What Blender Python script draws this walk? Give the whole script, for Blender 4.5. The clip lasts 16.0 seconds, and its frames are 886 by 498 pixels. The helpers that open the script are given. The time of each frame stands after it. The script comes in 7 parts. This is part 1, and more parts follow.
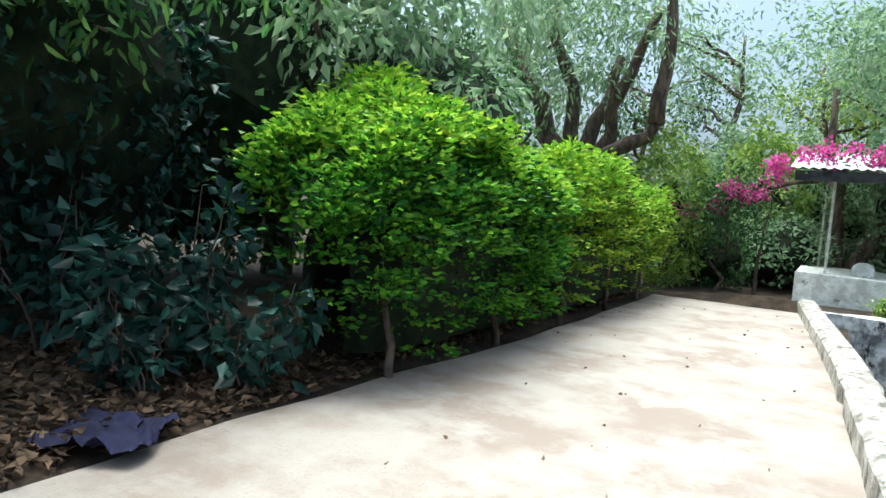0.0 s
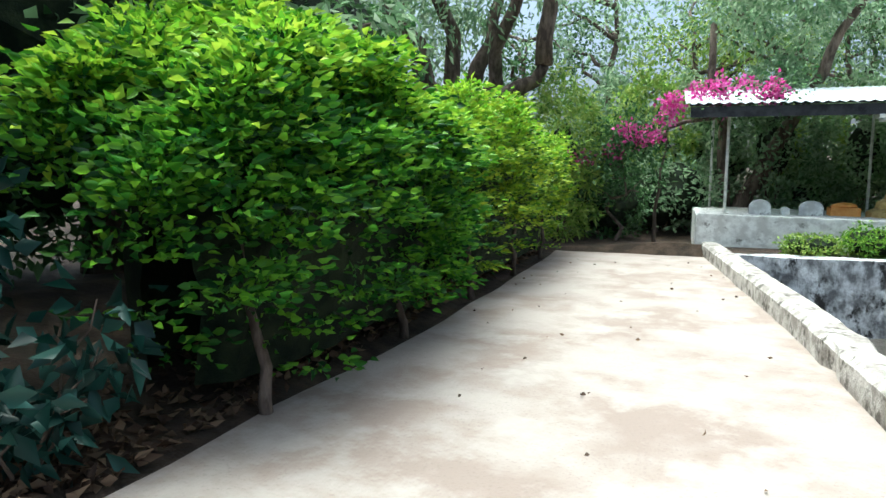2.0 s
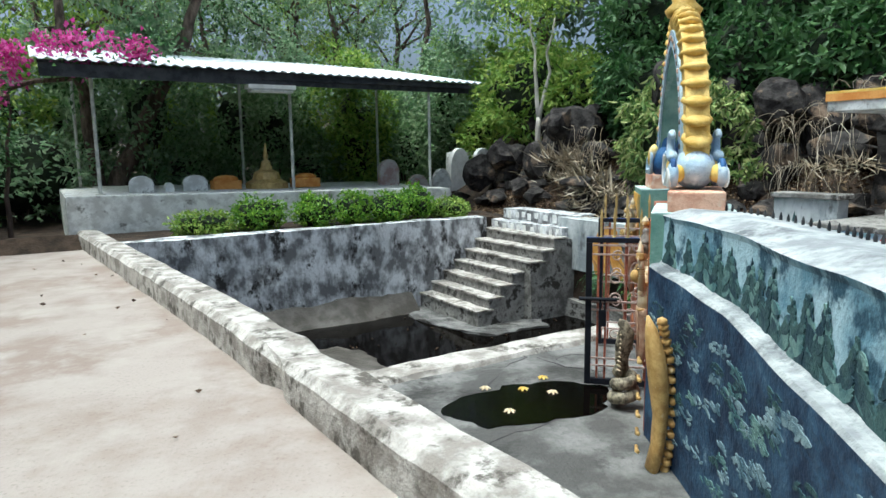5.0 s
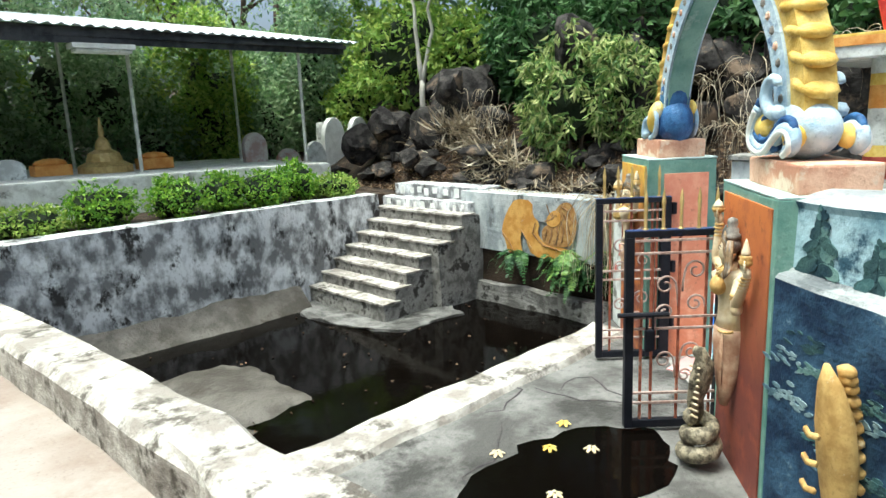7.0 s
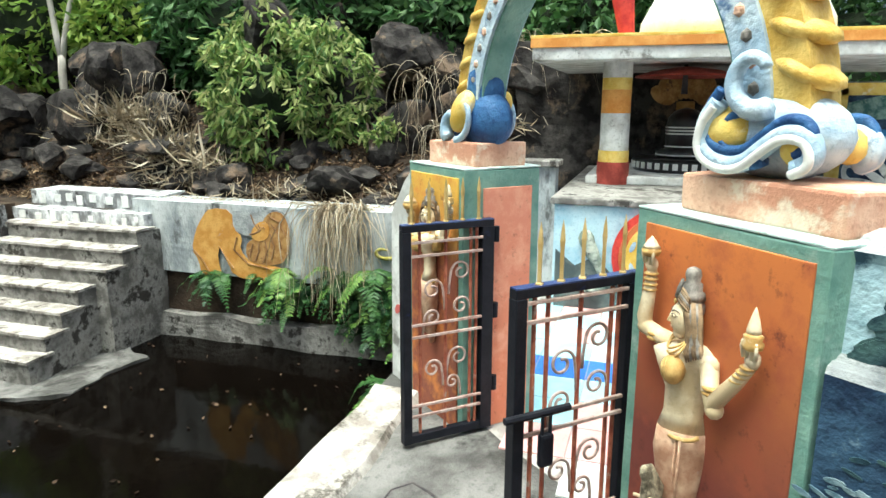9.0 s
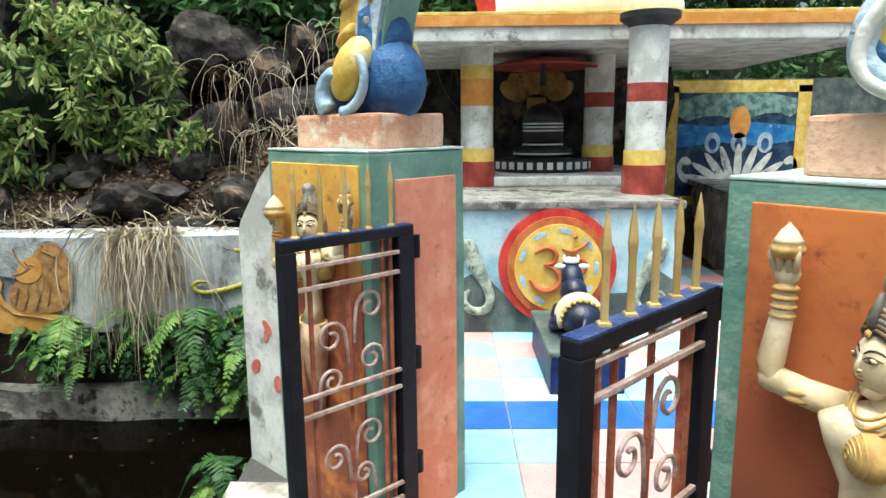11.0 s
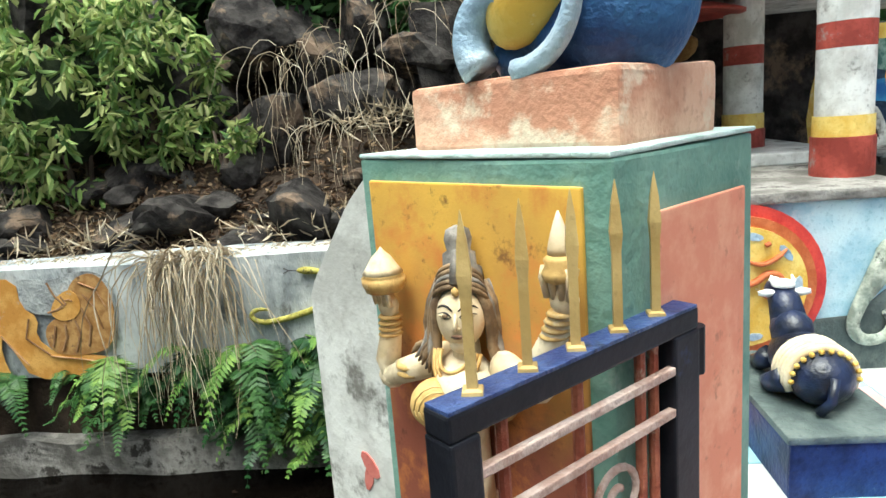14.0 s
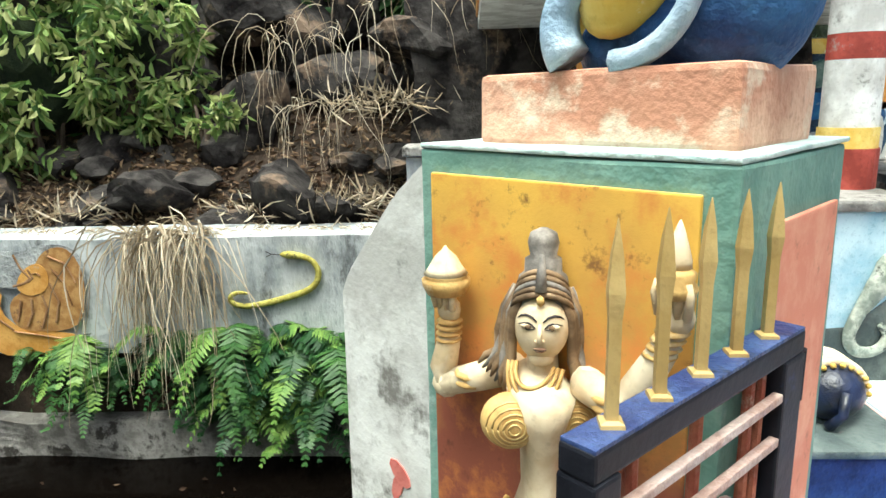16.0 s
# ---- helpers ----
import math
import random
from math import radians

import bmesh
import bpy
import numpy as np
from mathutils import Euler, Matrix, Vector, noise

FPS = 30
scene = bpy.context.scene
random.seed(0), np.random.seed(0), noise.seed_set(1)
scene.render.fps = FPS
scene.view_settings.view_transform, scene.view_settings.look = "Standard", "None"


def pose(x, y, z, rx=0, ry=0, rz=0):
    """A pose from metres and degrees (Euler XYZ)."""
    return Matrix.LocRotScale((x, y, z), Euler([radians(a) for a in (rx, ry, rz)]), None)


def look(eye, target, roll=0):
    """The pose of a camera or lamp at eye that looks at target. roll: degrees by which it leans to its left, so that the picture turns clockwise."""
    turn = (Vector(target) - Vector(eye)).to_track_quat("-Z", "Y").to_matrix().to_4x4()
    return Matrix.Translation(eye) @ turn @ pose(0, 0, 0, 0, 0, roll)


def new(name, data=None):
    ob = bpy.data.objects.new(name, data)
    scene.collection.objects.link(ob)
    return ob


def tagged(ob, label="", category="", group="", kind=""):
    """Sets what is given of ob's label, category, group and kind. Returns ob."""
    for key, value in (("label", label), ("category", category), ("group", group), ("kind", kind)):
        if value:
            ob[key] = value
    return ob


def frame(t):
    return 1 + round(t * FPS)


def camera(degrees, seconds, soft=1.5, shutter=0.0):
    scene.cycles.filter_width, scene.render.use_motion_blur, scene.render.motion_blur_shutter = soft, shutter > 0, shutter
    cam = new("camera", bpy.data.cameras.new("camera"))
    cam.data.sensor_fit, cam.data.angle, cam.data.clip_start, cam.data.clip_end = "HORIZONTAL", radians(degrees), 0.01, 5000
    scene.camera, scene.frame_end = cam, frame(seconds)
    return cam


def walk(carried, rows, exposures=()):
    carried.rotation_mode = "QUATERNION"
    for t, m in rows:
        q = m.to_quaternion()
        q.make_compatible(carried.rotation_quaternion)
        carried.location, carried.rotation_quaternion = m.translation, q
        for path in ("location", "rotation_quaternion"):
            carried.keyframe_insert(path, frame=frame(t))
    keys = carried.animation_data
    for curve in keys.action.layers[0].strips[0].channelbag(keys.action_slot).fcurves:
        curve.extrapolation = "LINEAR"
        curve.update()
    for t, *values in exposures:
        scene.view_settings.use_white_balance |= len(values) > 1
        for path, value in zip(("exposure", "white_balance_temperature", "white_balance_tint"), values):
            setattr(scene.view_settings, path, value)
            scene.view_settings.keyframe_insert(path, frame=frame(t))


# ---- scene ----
cam = camera(67.6, 16.0)
PATH = [
    (0, (0.754, 0.519, 1.612), (-0.241, 2.249, 1.482), 4.5),
    (0.5, (0.501, 0.913, 1.583), (-0.432, 2.672, 1.395), 2.2),
    (1, (0.213, 1.254, 1.573), (-0.644, 3.056, 1.428), 1.3),
    (1.5, (-0.025, 1.632, 1.528), (-0.864, 3.44, 1.36), -1.1),
    (2, (-0.196, 2.022, 1.519), (-0.848, 3.9, 1.301), 0.5),
    (2.5, (-0.304, 2.338, 1.528), (-0.648, 4.299, 1.337), -0.4),
    (3, (-0.341, 2.757, 1.534), (-0.594, 4.731, 1.334), -1.4),
    (3.5, (-0.363, 3.005, 1.482), (-0.204, 4.989, 1.294), 0.5),
    (4, (-0.328, 3.295, 1.471), (0.14, 5.21, 1.134), 1.8),
    (4.5, (-0.209, 3.675, 1.46), (0.454, 5.543, 1.193), 0.2),
    (5, (-0.099, 3.956, 1.455), (0.927, 5.648, 1.165), -0.8),
    (5.2, (-0.082, 4.098, 1.459), (0.991, 5.752, 1.124), 0.2),
    (7.3, (0.307, 5.757, 1.448), (1.734, 7.1, 1.047), -2.5),
    (7.5, (0.396, 5.922, 1.447), (1.876, 7.202, 1.035), -2.3),
    (8, (0.619, 6.218, 1.401), (2.22, 7.323, 0.937), -2.8),
    (8.5, (0.849, 6.469, 1.358), (2.564, 7.368, 0.856), -1.0),
    (9, (1.05, 6.736, 1.416), (2.916, 7.322, 0.997), 0.2),
    (9.2, (1.152, 6.827, 1.416), (3.058, 7.355, 1.121), -1.3),
    (11.3, (2.012, 7.293, 1.206), (3.973, 7.285, 0.814), -0.9),
    (11.5, (2.065, 7.296, 1.21), (4.021, 7.314, 0.792), -2.0),
    (12, (2.299, 7.376, 1.161), (4.243, 7.482, 0.702), 0.8),
    (12.5, (2.698, 7.479, 1.171), (4.648, 7.599, 0.745), -2.2),
    (13, (2.871, 7.532, 1.174), (4.827, 7.682, 0.787), -1.0),
    (13.5, (2.939, 7.498, 1.165), (4.9, 7.444, 0.775), -1.2),
    (14, (3.016, 7.65, 1.213), (4.966, 7.84, 0.812), -4.6),
    (14.5, (3.069, 7.766, 1.193), (4.998, 7.981, 0.711), -2.5),
    (15, (3.087, 7.78, 1.213), (5.023, 7.956, 0.743), -2.8),
    (15.5, (3.083, 7.801, 1.228), (5.031, 7.932, 0.791), -1.0),
    (16, (3.095, 7.817, 1.221), (5.044, 7.906, 0.781), -1.2),
]
EXPOSURES = [(0, 1.32, 5550, -9), (2.5, 1.3, 5550, -8), (4.6, 0.62, 5450, -6), (8, 1.28, 5950, -9), (11.5, 0.93, 5900, -6), (12.2, 0.93, 5900, -6), (16, 1.22, 6050, -6)]
walk(cam, [(t, look(eye, target, roll)) for t, eye, target, roll in PATH], EXPOSURES)

# ---- light ----
world = bpy.data.worlds.new("overcast_sky")
scene.world = world
world.use_nodes = True
wn = world.node_tree.nodes
sky = wn.new("ShaderNodeTexSky")
sky.sky_type = "NISHITA"
sky.sun_disc = False
sky.sun_elevation, sky.sun_rotation = radians(76), radians(-68)
sky.air_density, sky.dust_density, sky.ozone_density = 0.6, 9.0, 0.0
wn["Background"].inputs["Strength"].default_value = 0.15
world.node_tree.links.new(sky.outputs[0], wn["Background"].inputs["Color"])
sun_data = bpy.data.lights.new("sun", "SUN")
sun_data.energy, sun_data.angle, sun_data.color = 1.5, radians(32), (1.0, 0.97, 0.92)
sun = new("sun", sun_data)
sun.matrix_world = look((-3.2, 1.3, 14), (0, 0, 0))


# ---- materials ----
def nodes_of(name):
    m = bpy.data.materials.new(name)
    m.use_nodes = True
    nt = m.node_tree
    return m, nt, nt.nodes["Principled BSDF"]


def noise_node(nt, vec, scale, detail=5.0, rough=0.6):
    n = nt.nodes.new("ShaderNodeTexNoise")
    n.inputs["Scale"].default_value, n.inputs["Detail"].default_value = scale, detail
    n.inputs["Roughness"].default_value = rough
    nt.links.new(vec, n.inputs["Vector"])
    return n.outputs["Fac"]


def ramp(nt, fac, stops):
    r = nt.nodes.new("ShaderNodeValToRGB")
    while len(r.color_ramp.elements) < len(stops):
        r.color_ramp.elements.new(0.5)
    for e, (p, c) in zip(r.color_ramp.elements, stops):
        e.position, e.color = p, (*c, 1)
    nt.links.new(fac, r.inputs["Fac"])
    return r.outputs["Color"]


def blend(nt, fac, a, b):
    m = nt.nodes.new("ShaderNodeMix")
    m.data_type = "RGBA"
    nt.links.new(fac, m.inputs["Factor"])
    for sock, v in ((m.inputs["A"], a), (m.inputs["B"], b)):
        if isinstance(v, tuple):
            sock.default_value = (*v, 1)
        else:
            nt.links.new(v, sock)
    return m.outputs["Result"]


def surf(name, c1, c2, scale=6.0, rough=0.8, bump=0.3, stain=None, stain_at=0.55, stain_scale=1.5, metal=0.0, fine=60.0, stretch=None, spec=0.3, stain_soft=0.08):
    """A worn surface: two tones in patches, fine grain in the relief, stains of another colour."""
    m, nt, bsdf = nodes_of(name)
    tc = nt.nodes.new("ShaderNodeTexCoord")
    vec = tc.outputs["Object"]
    if stretch:
        mp = nt.nodes.new("ShaderNodeMapping")
        mp.inputs["Scale"].default_value = stretch
        nt.links.new(vec, mp.inputs["Vector"])
        vec = mp.outputs["Vector"]
    a = noise_node(nt, vec, scale)
    col = ramp(nt, a, [(0.41, c1), (0.59, c2)])
    g = noise_node(nt, vec, fine, 3.0)
    dark = tuple(0.72 * v for v in c1)
    col = blend(nt, ramp(nt, g, [(0.55, (0, 0, 0)), (0.75, (0.6, 0.6, 0.6))]), col, dark)
    if stain:
        s = noise_node(nt, vec, stain_scale, 8.0, 0.7)
        col = blend(nt, ramp(nt, s, [(stain_at, (0, 0, 0)), (stain_at + stain_soft, (1, 1, 1))]), col, stain)
    nt.links.new(col, bsdf.inputs["Base Color"])
    bsdf.inputs["Roughness"].default_value, bsdf.inputs["Metallic"].default_value = rough, metal
    bsdf.inputs["Specular IOR Level"].default_value = spec
    if bump:
        b = nt.nodes.new("ShaderNodeBump")
        b.inputs["Strength"].default_value, b.inputs["Distance"].default_value = bump, 0.02
        h = nt.nodes.new("ShaderNodeMath")
        h.operation = "ADD"
        nt.links.new(a, h.inputs[0])
        nt.links.new(g, h.inputs[1])
        nt.links.new(h.outputs[0], b.inputs["Height"])
        nt.links.new(b.outputs["Normal"], bsdf.inputs["Normal"])
    return m


def leafy(name, stops, rough=0.5, through_light=0.35):
    """Leaves: each leaf of its own tone, thin enough for light to pass."""
    m, nt, bsdf = nodes_of(name)
    geo = nt.nodes.new("ShaderNodeNewGeometry")
    n = len(stops) - 1
    col = ramp(nt, geo.outputs["Random Per Island"], [(i / n, c) for i, c in enumerate(stops)])
    nt.links.new(col, bsdf.inputs["Base Color"])
    bsdf.inputs["Roughness"].default_value = rough
    bsdf.inputs["Specular IOR Level"].default_value = 0.3
    if through_light:
        tr = nt.nodes.new("ShaderNodeBsdfTranslucent")
        nt.links.new(col, tr.inputs["Color"])
        mx = nt.nodes.new("ShaderNodeMixShader")
        mx.inputs[0].default_value = through_light
        nt.links.new(bsdf.outputs[0], mx.inputs[1])
        nt.links.new(tr.outputs[0], mx.inputs[2])
        nt.links.new(mx.outputs[0], nt.nodes["Material Output"].inputs["Surface"])
    return m


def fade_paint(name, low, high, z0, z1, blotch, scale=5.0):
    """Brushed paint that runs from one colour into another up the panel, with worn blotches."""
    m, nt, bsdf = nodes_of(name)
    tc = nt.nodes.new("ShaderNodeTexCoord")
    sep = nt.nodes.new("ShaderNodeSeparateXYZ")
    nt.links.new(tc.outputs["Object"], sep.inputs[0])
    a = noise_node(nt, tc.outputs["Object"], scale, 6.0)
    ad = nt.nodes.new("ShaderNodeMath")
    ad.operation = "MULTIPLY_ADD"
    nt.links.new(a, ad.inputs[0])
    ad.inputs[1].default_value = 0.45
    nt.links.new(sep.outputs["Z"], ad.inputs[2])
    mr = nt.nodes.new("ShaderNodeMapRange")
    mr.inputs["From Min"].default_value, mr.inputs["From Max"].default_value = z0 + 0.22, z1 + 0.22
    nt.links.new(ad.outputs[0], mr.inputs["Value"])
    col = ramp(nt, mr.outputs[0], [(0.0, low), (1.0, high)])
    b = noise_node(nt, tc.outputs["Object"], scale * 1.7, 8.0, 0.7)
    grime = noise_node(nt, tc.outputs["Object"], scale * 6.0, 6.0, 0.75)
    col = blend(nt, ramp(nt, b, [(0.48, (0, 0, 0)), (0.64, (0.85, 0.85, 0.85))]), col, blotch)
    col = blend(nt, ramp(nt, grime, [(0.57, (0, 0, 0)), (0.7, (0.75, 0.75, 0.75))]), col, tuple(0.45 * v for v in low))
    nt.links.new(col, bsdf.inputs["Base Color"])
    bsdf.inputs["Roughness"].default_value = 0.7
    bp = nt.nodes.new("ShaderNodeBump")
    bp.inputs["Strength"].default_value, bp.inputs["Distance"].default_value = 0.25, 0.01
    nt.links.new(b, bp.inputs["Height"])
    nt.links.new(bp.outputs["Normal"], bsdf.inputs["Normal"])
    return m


M = {}
M["path"] = surf("path_concrete", (0.235, 0.185, 0.158), (0.33, 0.285, 0.258), 0.9, 0.75, 0.25, (0.35, 0.308, 0.28), 0.48, 1.4, fine=45, stain_soft=0.16)
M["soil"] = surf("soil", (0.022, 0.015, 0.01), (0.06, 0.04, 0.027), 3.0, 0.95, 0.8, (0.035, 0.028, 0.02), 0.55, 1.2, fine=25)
M["parapet"] = surf("parapet_cement", (0.26, 0.235, 0.21), (0.52, 0.49, 0.455), 5.0, 0.85, 0.7, (0.1, 0.088, 0.075), 0.53, 4.0, fine=30)
M["stained"] = surf("stained_whitewash", (0.18, 0.18, 0.185), (0.74, 0.75, 0.77), 4.4, 0.85, 0.6, (0.04, 0.038, 0.037), 0.555, 3.4, fine=22, stretch=(1, 1, 0.65))
M["white_wall"] = surf("old_whitewash", (0.5, 0.5, 0.48), (0.74, 0.75, 0.73), 5.0, 0.85, 0.12, (0.2, 0.195, 0.18), 0.57, 4.2, fine=50)
M["lion_wall"] = surf("grey_blue_wash", (0.27, 0.295, 0.31), (0.52, 0.545, 0.55), 3.4, 0.85, 0.5, (0.12, 0.125, 0.125), 0.54, 2.6, fine=30, stretch=(1, 1, 0.5))
M["step"] = surf("step_cement", (0.13, 0.122, 0.112), (0.4, 0.385, 0.36), 3.5, 0.85, 0.7, (0.05, 0.045, 0.04), 0.52, 3.5, fine=25)
M["slab"] = surf("slab_cement", (0.075, 0.072, 0.068), (0.2, 0.194, 0.186), 2.6, 0.7, 0.6, (0.042, 0.04, 0.037), 0.53, 1.7, fine=35)
M["rock"] = surf("dark_rock", (0.014, 0.012, 0.012), (0.055, 0.05, 0.047), 5.0, 0.8, 1.0, (0.16, 0.115, 0.082), 0.55, 2.0, fine=14, spec=0.12)
M["mud"] = surf("pond_mud", (0.055, 0.048, 0.04), (0.12, 0.108, 0.095), 2.5, 0.5, 0.6, (0.05, 0.042, 0.033), 0.56, 1.6, fine=25)
M["green"] = surf("green_paint", (0.12, 0.25, 0.21), (0.22, 0.37, 0.31), 5.0, 0.65, 0.2, (0.32, 0.42, 0.38), 0.56, 4.0, fine=40)
M["pale_top"] = surf("pale_green_top", (0.42, 0.56, 0.54), (0.62, 0.72, 0.7), 6.0, 0.7, 0.5, (0.3, 0.36, 0.34), 0.6, 5.0, fine=40)
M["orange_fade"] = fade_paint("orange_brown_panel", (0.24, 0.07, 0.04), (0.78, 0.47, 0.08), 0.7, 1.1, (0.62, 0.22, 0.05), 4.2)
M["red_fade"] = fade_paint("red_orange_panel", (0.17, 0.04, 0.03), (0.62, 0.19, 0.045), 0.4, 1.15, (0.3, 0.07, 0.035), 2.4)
M["salmon"] = fade_paint("salmon_panel", (0.66, 0.24, 0.13), (0.7, 0.27, 0.18), 0.2, 1.1, (0.8, 0.42, 0.28), 3.5)
M["cap"] = surf("peach_cap", (0.54, 0.26, 0.17), (0.72, 0.46, 0.33), 6.0, 0.75, 0.3, (0.72, 0.58, 0.45), 0.54, 5.0, fine=60)
M["cream"] = surf("cream_statue", (0.6, 0.47, 0.29), (0.76, 0.66, 0.48), 9.0, 0.6, 0.05, (0.5, 0.35, 0.18), 0.64, 7.0, fine=60)
M["gold"] = surf("gold_paint", (0.58, 0.36, 0.07), (0.74, 0.53, 0.16), 12.0, 0.5, 0.3, (0.34, 0.2, 0.05), 0.64, 8.0, fine=70)
M["gold_dull"] = surf("dull_gold", (0.46, 0.32, 0.12), (0.62, 0.46, 0.2), 10.0, 0.45, 0.08, (0.3, 0.19, 0.07), 0.62, 16.0, fine=80, metal=0.3)
M["hair"] = surf("dark_hair_paint", (0.12, 0.11, 0.1), (0.3, 0.27, 0.24), 20.0, 0.6, 0.12, (0.3, 0.29, 0.27), 0.62, 12.0, fine=90)
M["gold_worn"] = surf("worn_gold_paint", (0.42, 0.25, 0.08), (0.6, 0.4, 0.15), 14.0, 0.55, 0.08, (0.62, 0.5, 0.3), 0.6, 11.0, fine=80)
M["brown_hair"] = surf("brown_hair_paint", (0.13, 0.085, 0.05), (0.28, 0.19, 0.11), 22.0, 0.6, 0.12, (0.3, 0.24, 0.17), 0.62, 14.0, fine=90)
M["grey_relief"] = surf("grey_green_relief", (0.2, 0.24, 0.2), (0.5, 0.54, 0.46), 12.0, 0.65, 0.4, (0.05, 0.06, 0.06), 0.56, 14.0, fine=50)
M["snake_grey"] = surf("patterned_snake", (0.1, 0.085, 0.06), (0.36, 0.31, 0.22), 26.0, 0.55, 0.4, (0.05, 0.04, 0.03), 0.55, 30.0, fine=60)
M["skirt"] = surf("faded_skirt_paint", (0.36, 0.19, 0.12), (0.56, 0.38, 0.26), 9.0, 0.65, 0.06, (0.3, 0.34, 0.4), 0.6, 8.0)
M["mane"] = surf("mane_paint", (0.3, 0.15, 0.05), (0.46, 0.27, 0.1), 12.0, 0.75, 0.1, (0.16, 0.09, 0.05), 0.57, 14.0)
M["col_red"] = surf("worn_column_red", (0.24, 0.04, 0.03), (0.42, 0.08, 0.06), 6.0, 0.6, 0.15, (0.34, 0.3, 0.28), 0.58, 5.0)
M["dark_line"] = surf("dark_paint", (0.03, 0.025, 0.03), (0.06, 0.05, 0.05), 20.0, 0.6, 0.1)
M["blue"] = surf("blue_paint", (0.015, 0.05, 0.16), (0.05, 0.14, 0.32), 6.0, 0.55, 0.4, (0.3, 0.4, 0.55), 0.63, 9.0, fine=50)
M["pale_blue"] = surf("pale_blue_paint", (0.3, 0.42, 0.55), (0.52, 0.62, 0.7), 6.0, 0.6, 0.4, (0.12, 0.2, 0.36), 0.6, 6.0, fine=50)
M["iron"] = surf("black_iron", (0.006, 0.007, 0.012), (0.012, 0.013, 0.02), 14.0, 0.55, 0.07, (0.015, 0.025, 0.08), 0.64, 10.0, fine=70, spec=0.25)
M["iron_top"] = surf("worn_blue_iron", (0.015, 0.03, 0.12), (0.05, 0.085, 0.22), 14.0, 0.45, 0.4, (0.012, 0.014, 0.03), 0.55, 12.0, fine=70, spec=0.5)
M["rust_bar"] = surf("red_brown_bar", (0.3, 0.08, 0.05), (0.44, 0.15, 0.09), 20.0, 0.5, 0.3, (0.5, 0.36, 0.3), 0.58, 14.0, fine=90)
M["pink_bar"] = surf("pale_primer_bar", (0.4, 0.27, 0.23), (0.58, 0.46, 0.42), 20.0, 0.45, 0.3, (0.3, 0.14, 0.1), 0.6, 12.0, fine=90)
M["zinc"] = surf("zinc_sheet", (0.62, 0.66, 0.7), (0.78, 0.81, 0.84), 3.0, 0.5, 0.1, (0.5, 0.52, 0.52), 0.64, 1.5, metal=0.15)
M["dark_steel"] = surf("dark_steel", (0.03, 0.032, 0.036), (0.07, 0.07, 0.075), 5.0, 0.5, 0.1, metal=0.4)
M["post"] = surf("pale_post", (0.42, 0.42, 0.4), (0.62, 0.62, 0.58), 6.0, 0.5, 0.15, (0.3, 0.26, 0.2), 0.6, 4.0, metal=0.2)
M["bark"] = surf("bark", (0.06, 0.042, 0.032), (0.16, 0.12, 0.095), 8.0, 0.9, 1.0, (0.24, 0.2, 0.17), 0.6, 3.0, fine=28, stretch=(1, 1, 0.3))
M["pale_bark"] = surf("pale_bark", (0.4, 0.37, 0.32), (0.6, 0.56, 0.5), 8.0, 0.9, 0.6, (0.2, 0.17, 0.14), 0.58, 3.0, fine=30, stretch=(1, 1, 0.3))
M["dry"] = leafy("dry_grass", [(0.24, 0.18, 0.11), (0.46, 0.38, 0.27), (0.66, 0.59, 0.47)], 0.8, 0.1)
M["litter"] = leafy("dry_leaves", [(0.025, 0.014, 0.009), (0.065, 0.036, 0.02), (0.2, 0.13, 0.08), (0.04, 0.022, 0.013)], 0.8, 0.1)
M["hedge"] = leafy("hedge_leaves", [(0.01, 0.045, 0.01), (0.035, 0.135, 0.014), (0.09, 0.26, 0.018), (0.22, 0.45, 0.03), (0.035, 0.14, 0.014)], 0.45, 0.4)
# brighter copy of the hedge leaves: light on the tops, put into colour
M["hedge_lit"] = leafy("hedge_lit_tops", [(0.13, 0.34, 0.02), (0.28, 0.52, 0.03), (0.44, 0.6, 0.05), (0.18, 0.4, 0.025)], 0.45, 0.45)
M["hedge_warm"] = leafy("warm_hedge_leaves", [(0.03, 0.08, 0.012), (0.1, 0.22, 0.018), (0.24, 0.38, 0.025), (0.42, 0.52, 0.035), (0.12, 0.24, 0.018)], 0.45, 0.4)
# near-black, stands for the shade inside hedges and shrubs
M["core"] = surf("inner_shade", (0.006, 0.012, 0.005), (0.02, 0.03, 0.012), 5.0, 0.95, 0.6)
M["forest"] = leafy("forest_leaves", [(0.02, 0.06, 0.016), (0.05, 0.125, 0.034), (0.11, 0.2, 0.07), (0.04, 0.09, 0.03)], 0.5)
M["grey_leaf"] = leafy("grey_green_leaves", [(0.12, 0.22, 0.1), (0.25, 0.38, 0.2), (0.42, 0.52, 0.33), (0.16, 0.26, 0.14)], 0.55, 0.5)
M["lime"] = leafy("lime_leaves", [(0.1, 0.2, 0.03), (0.24, 0.38, 0.06), (0.42, 0.5, 0.12), (0.15, 0.28, 0.05)], 0.5, 0.4)
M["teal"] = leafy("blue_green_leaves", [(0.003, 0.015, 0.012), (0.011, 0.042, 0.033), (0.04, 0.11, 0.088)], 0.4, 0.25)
M["fern"] = leafy("fern_leaves", [(0.025, 0.09, 0.018), (0.06, 0.2, 0.03), (0.13, 0.32, 0.05), (0.22, 0.42, 0.06)], 0.5, 0.35)
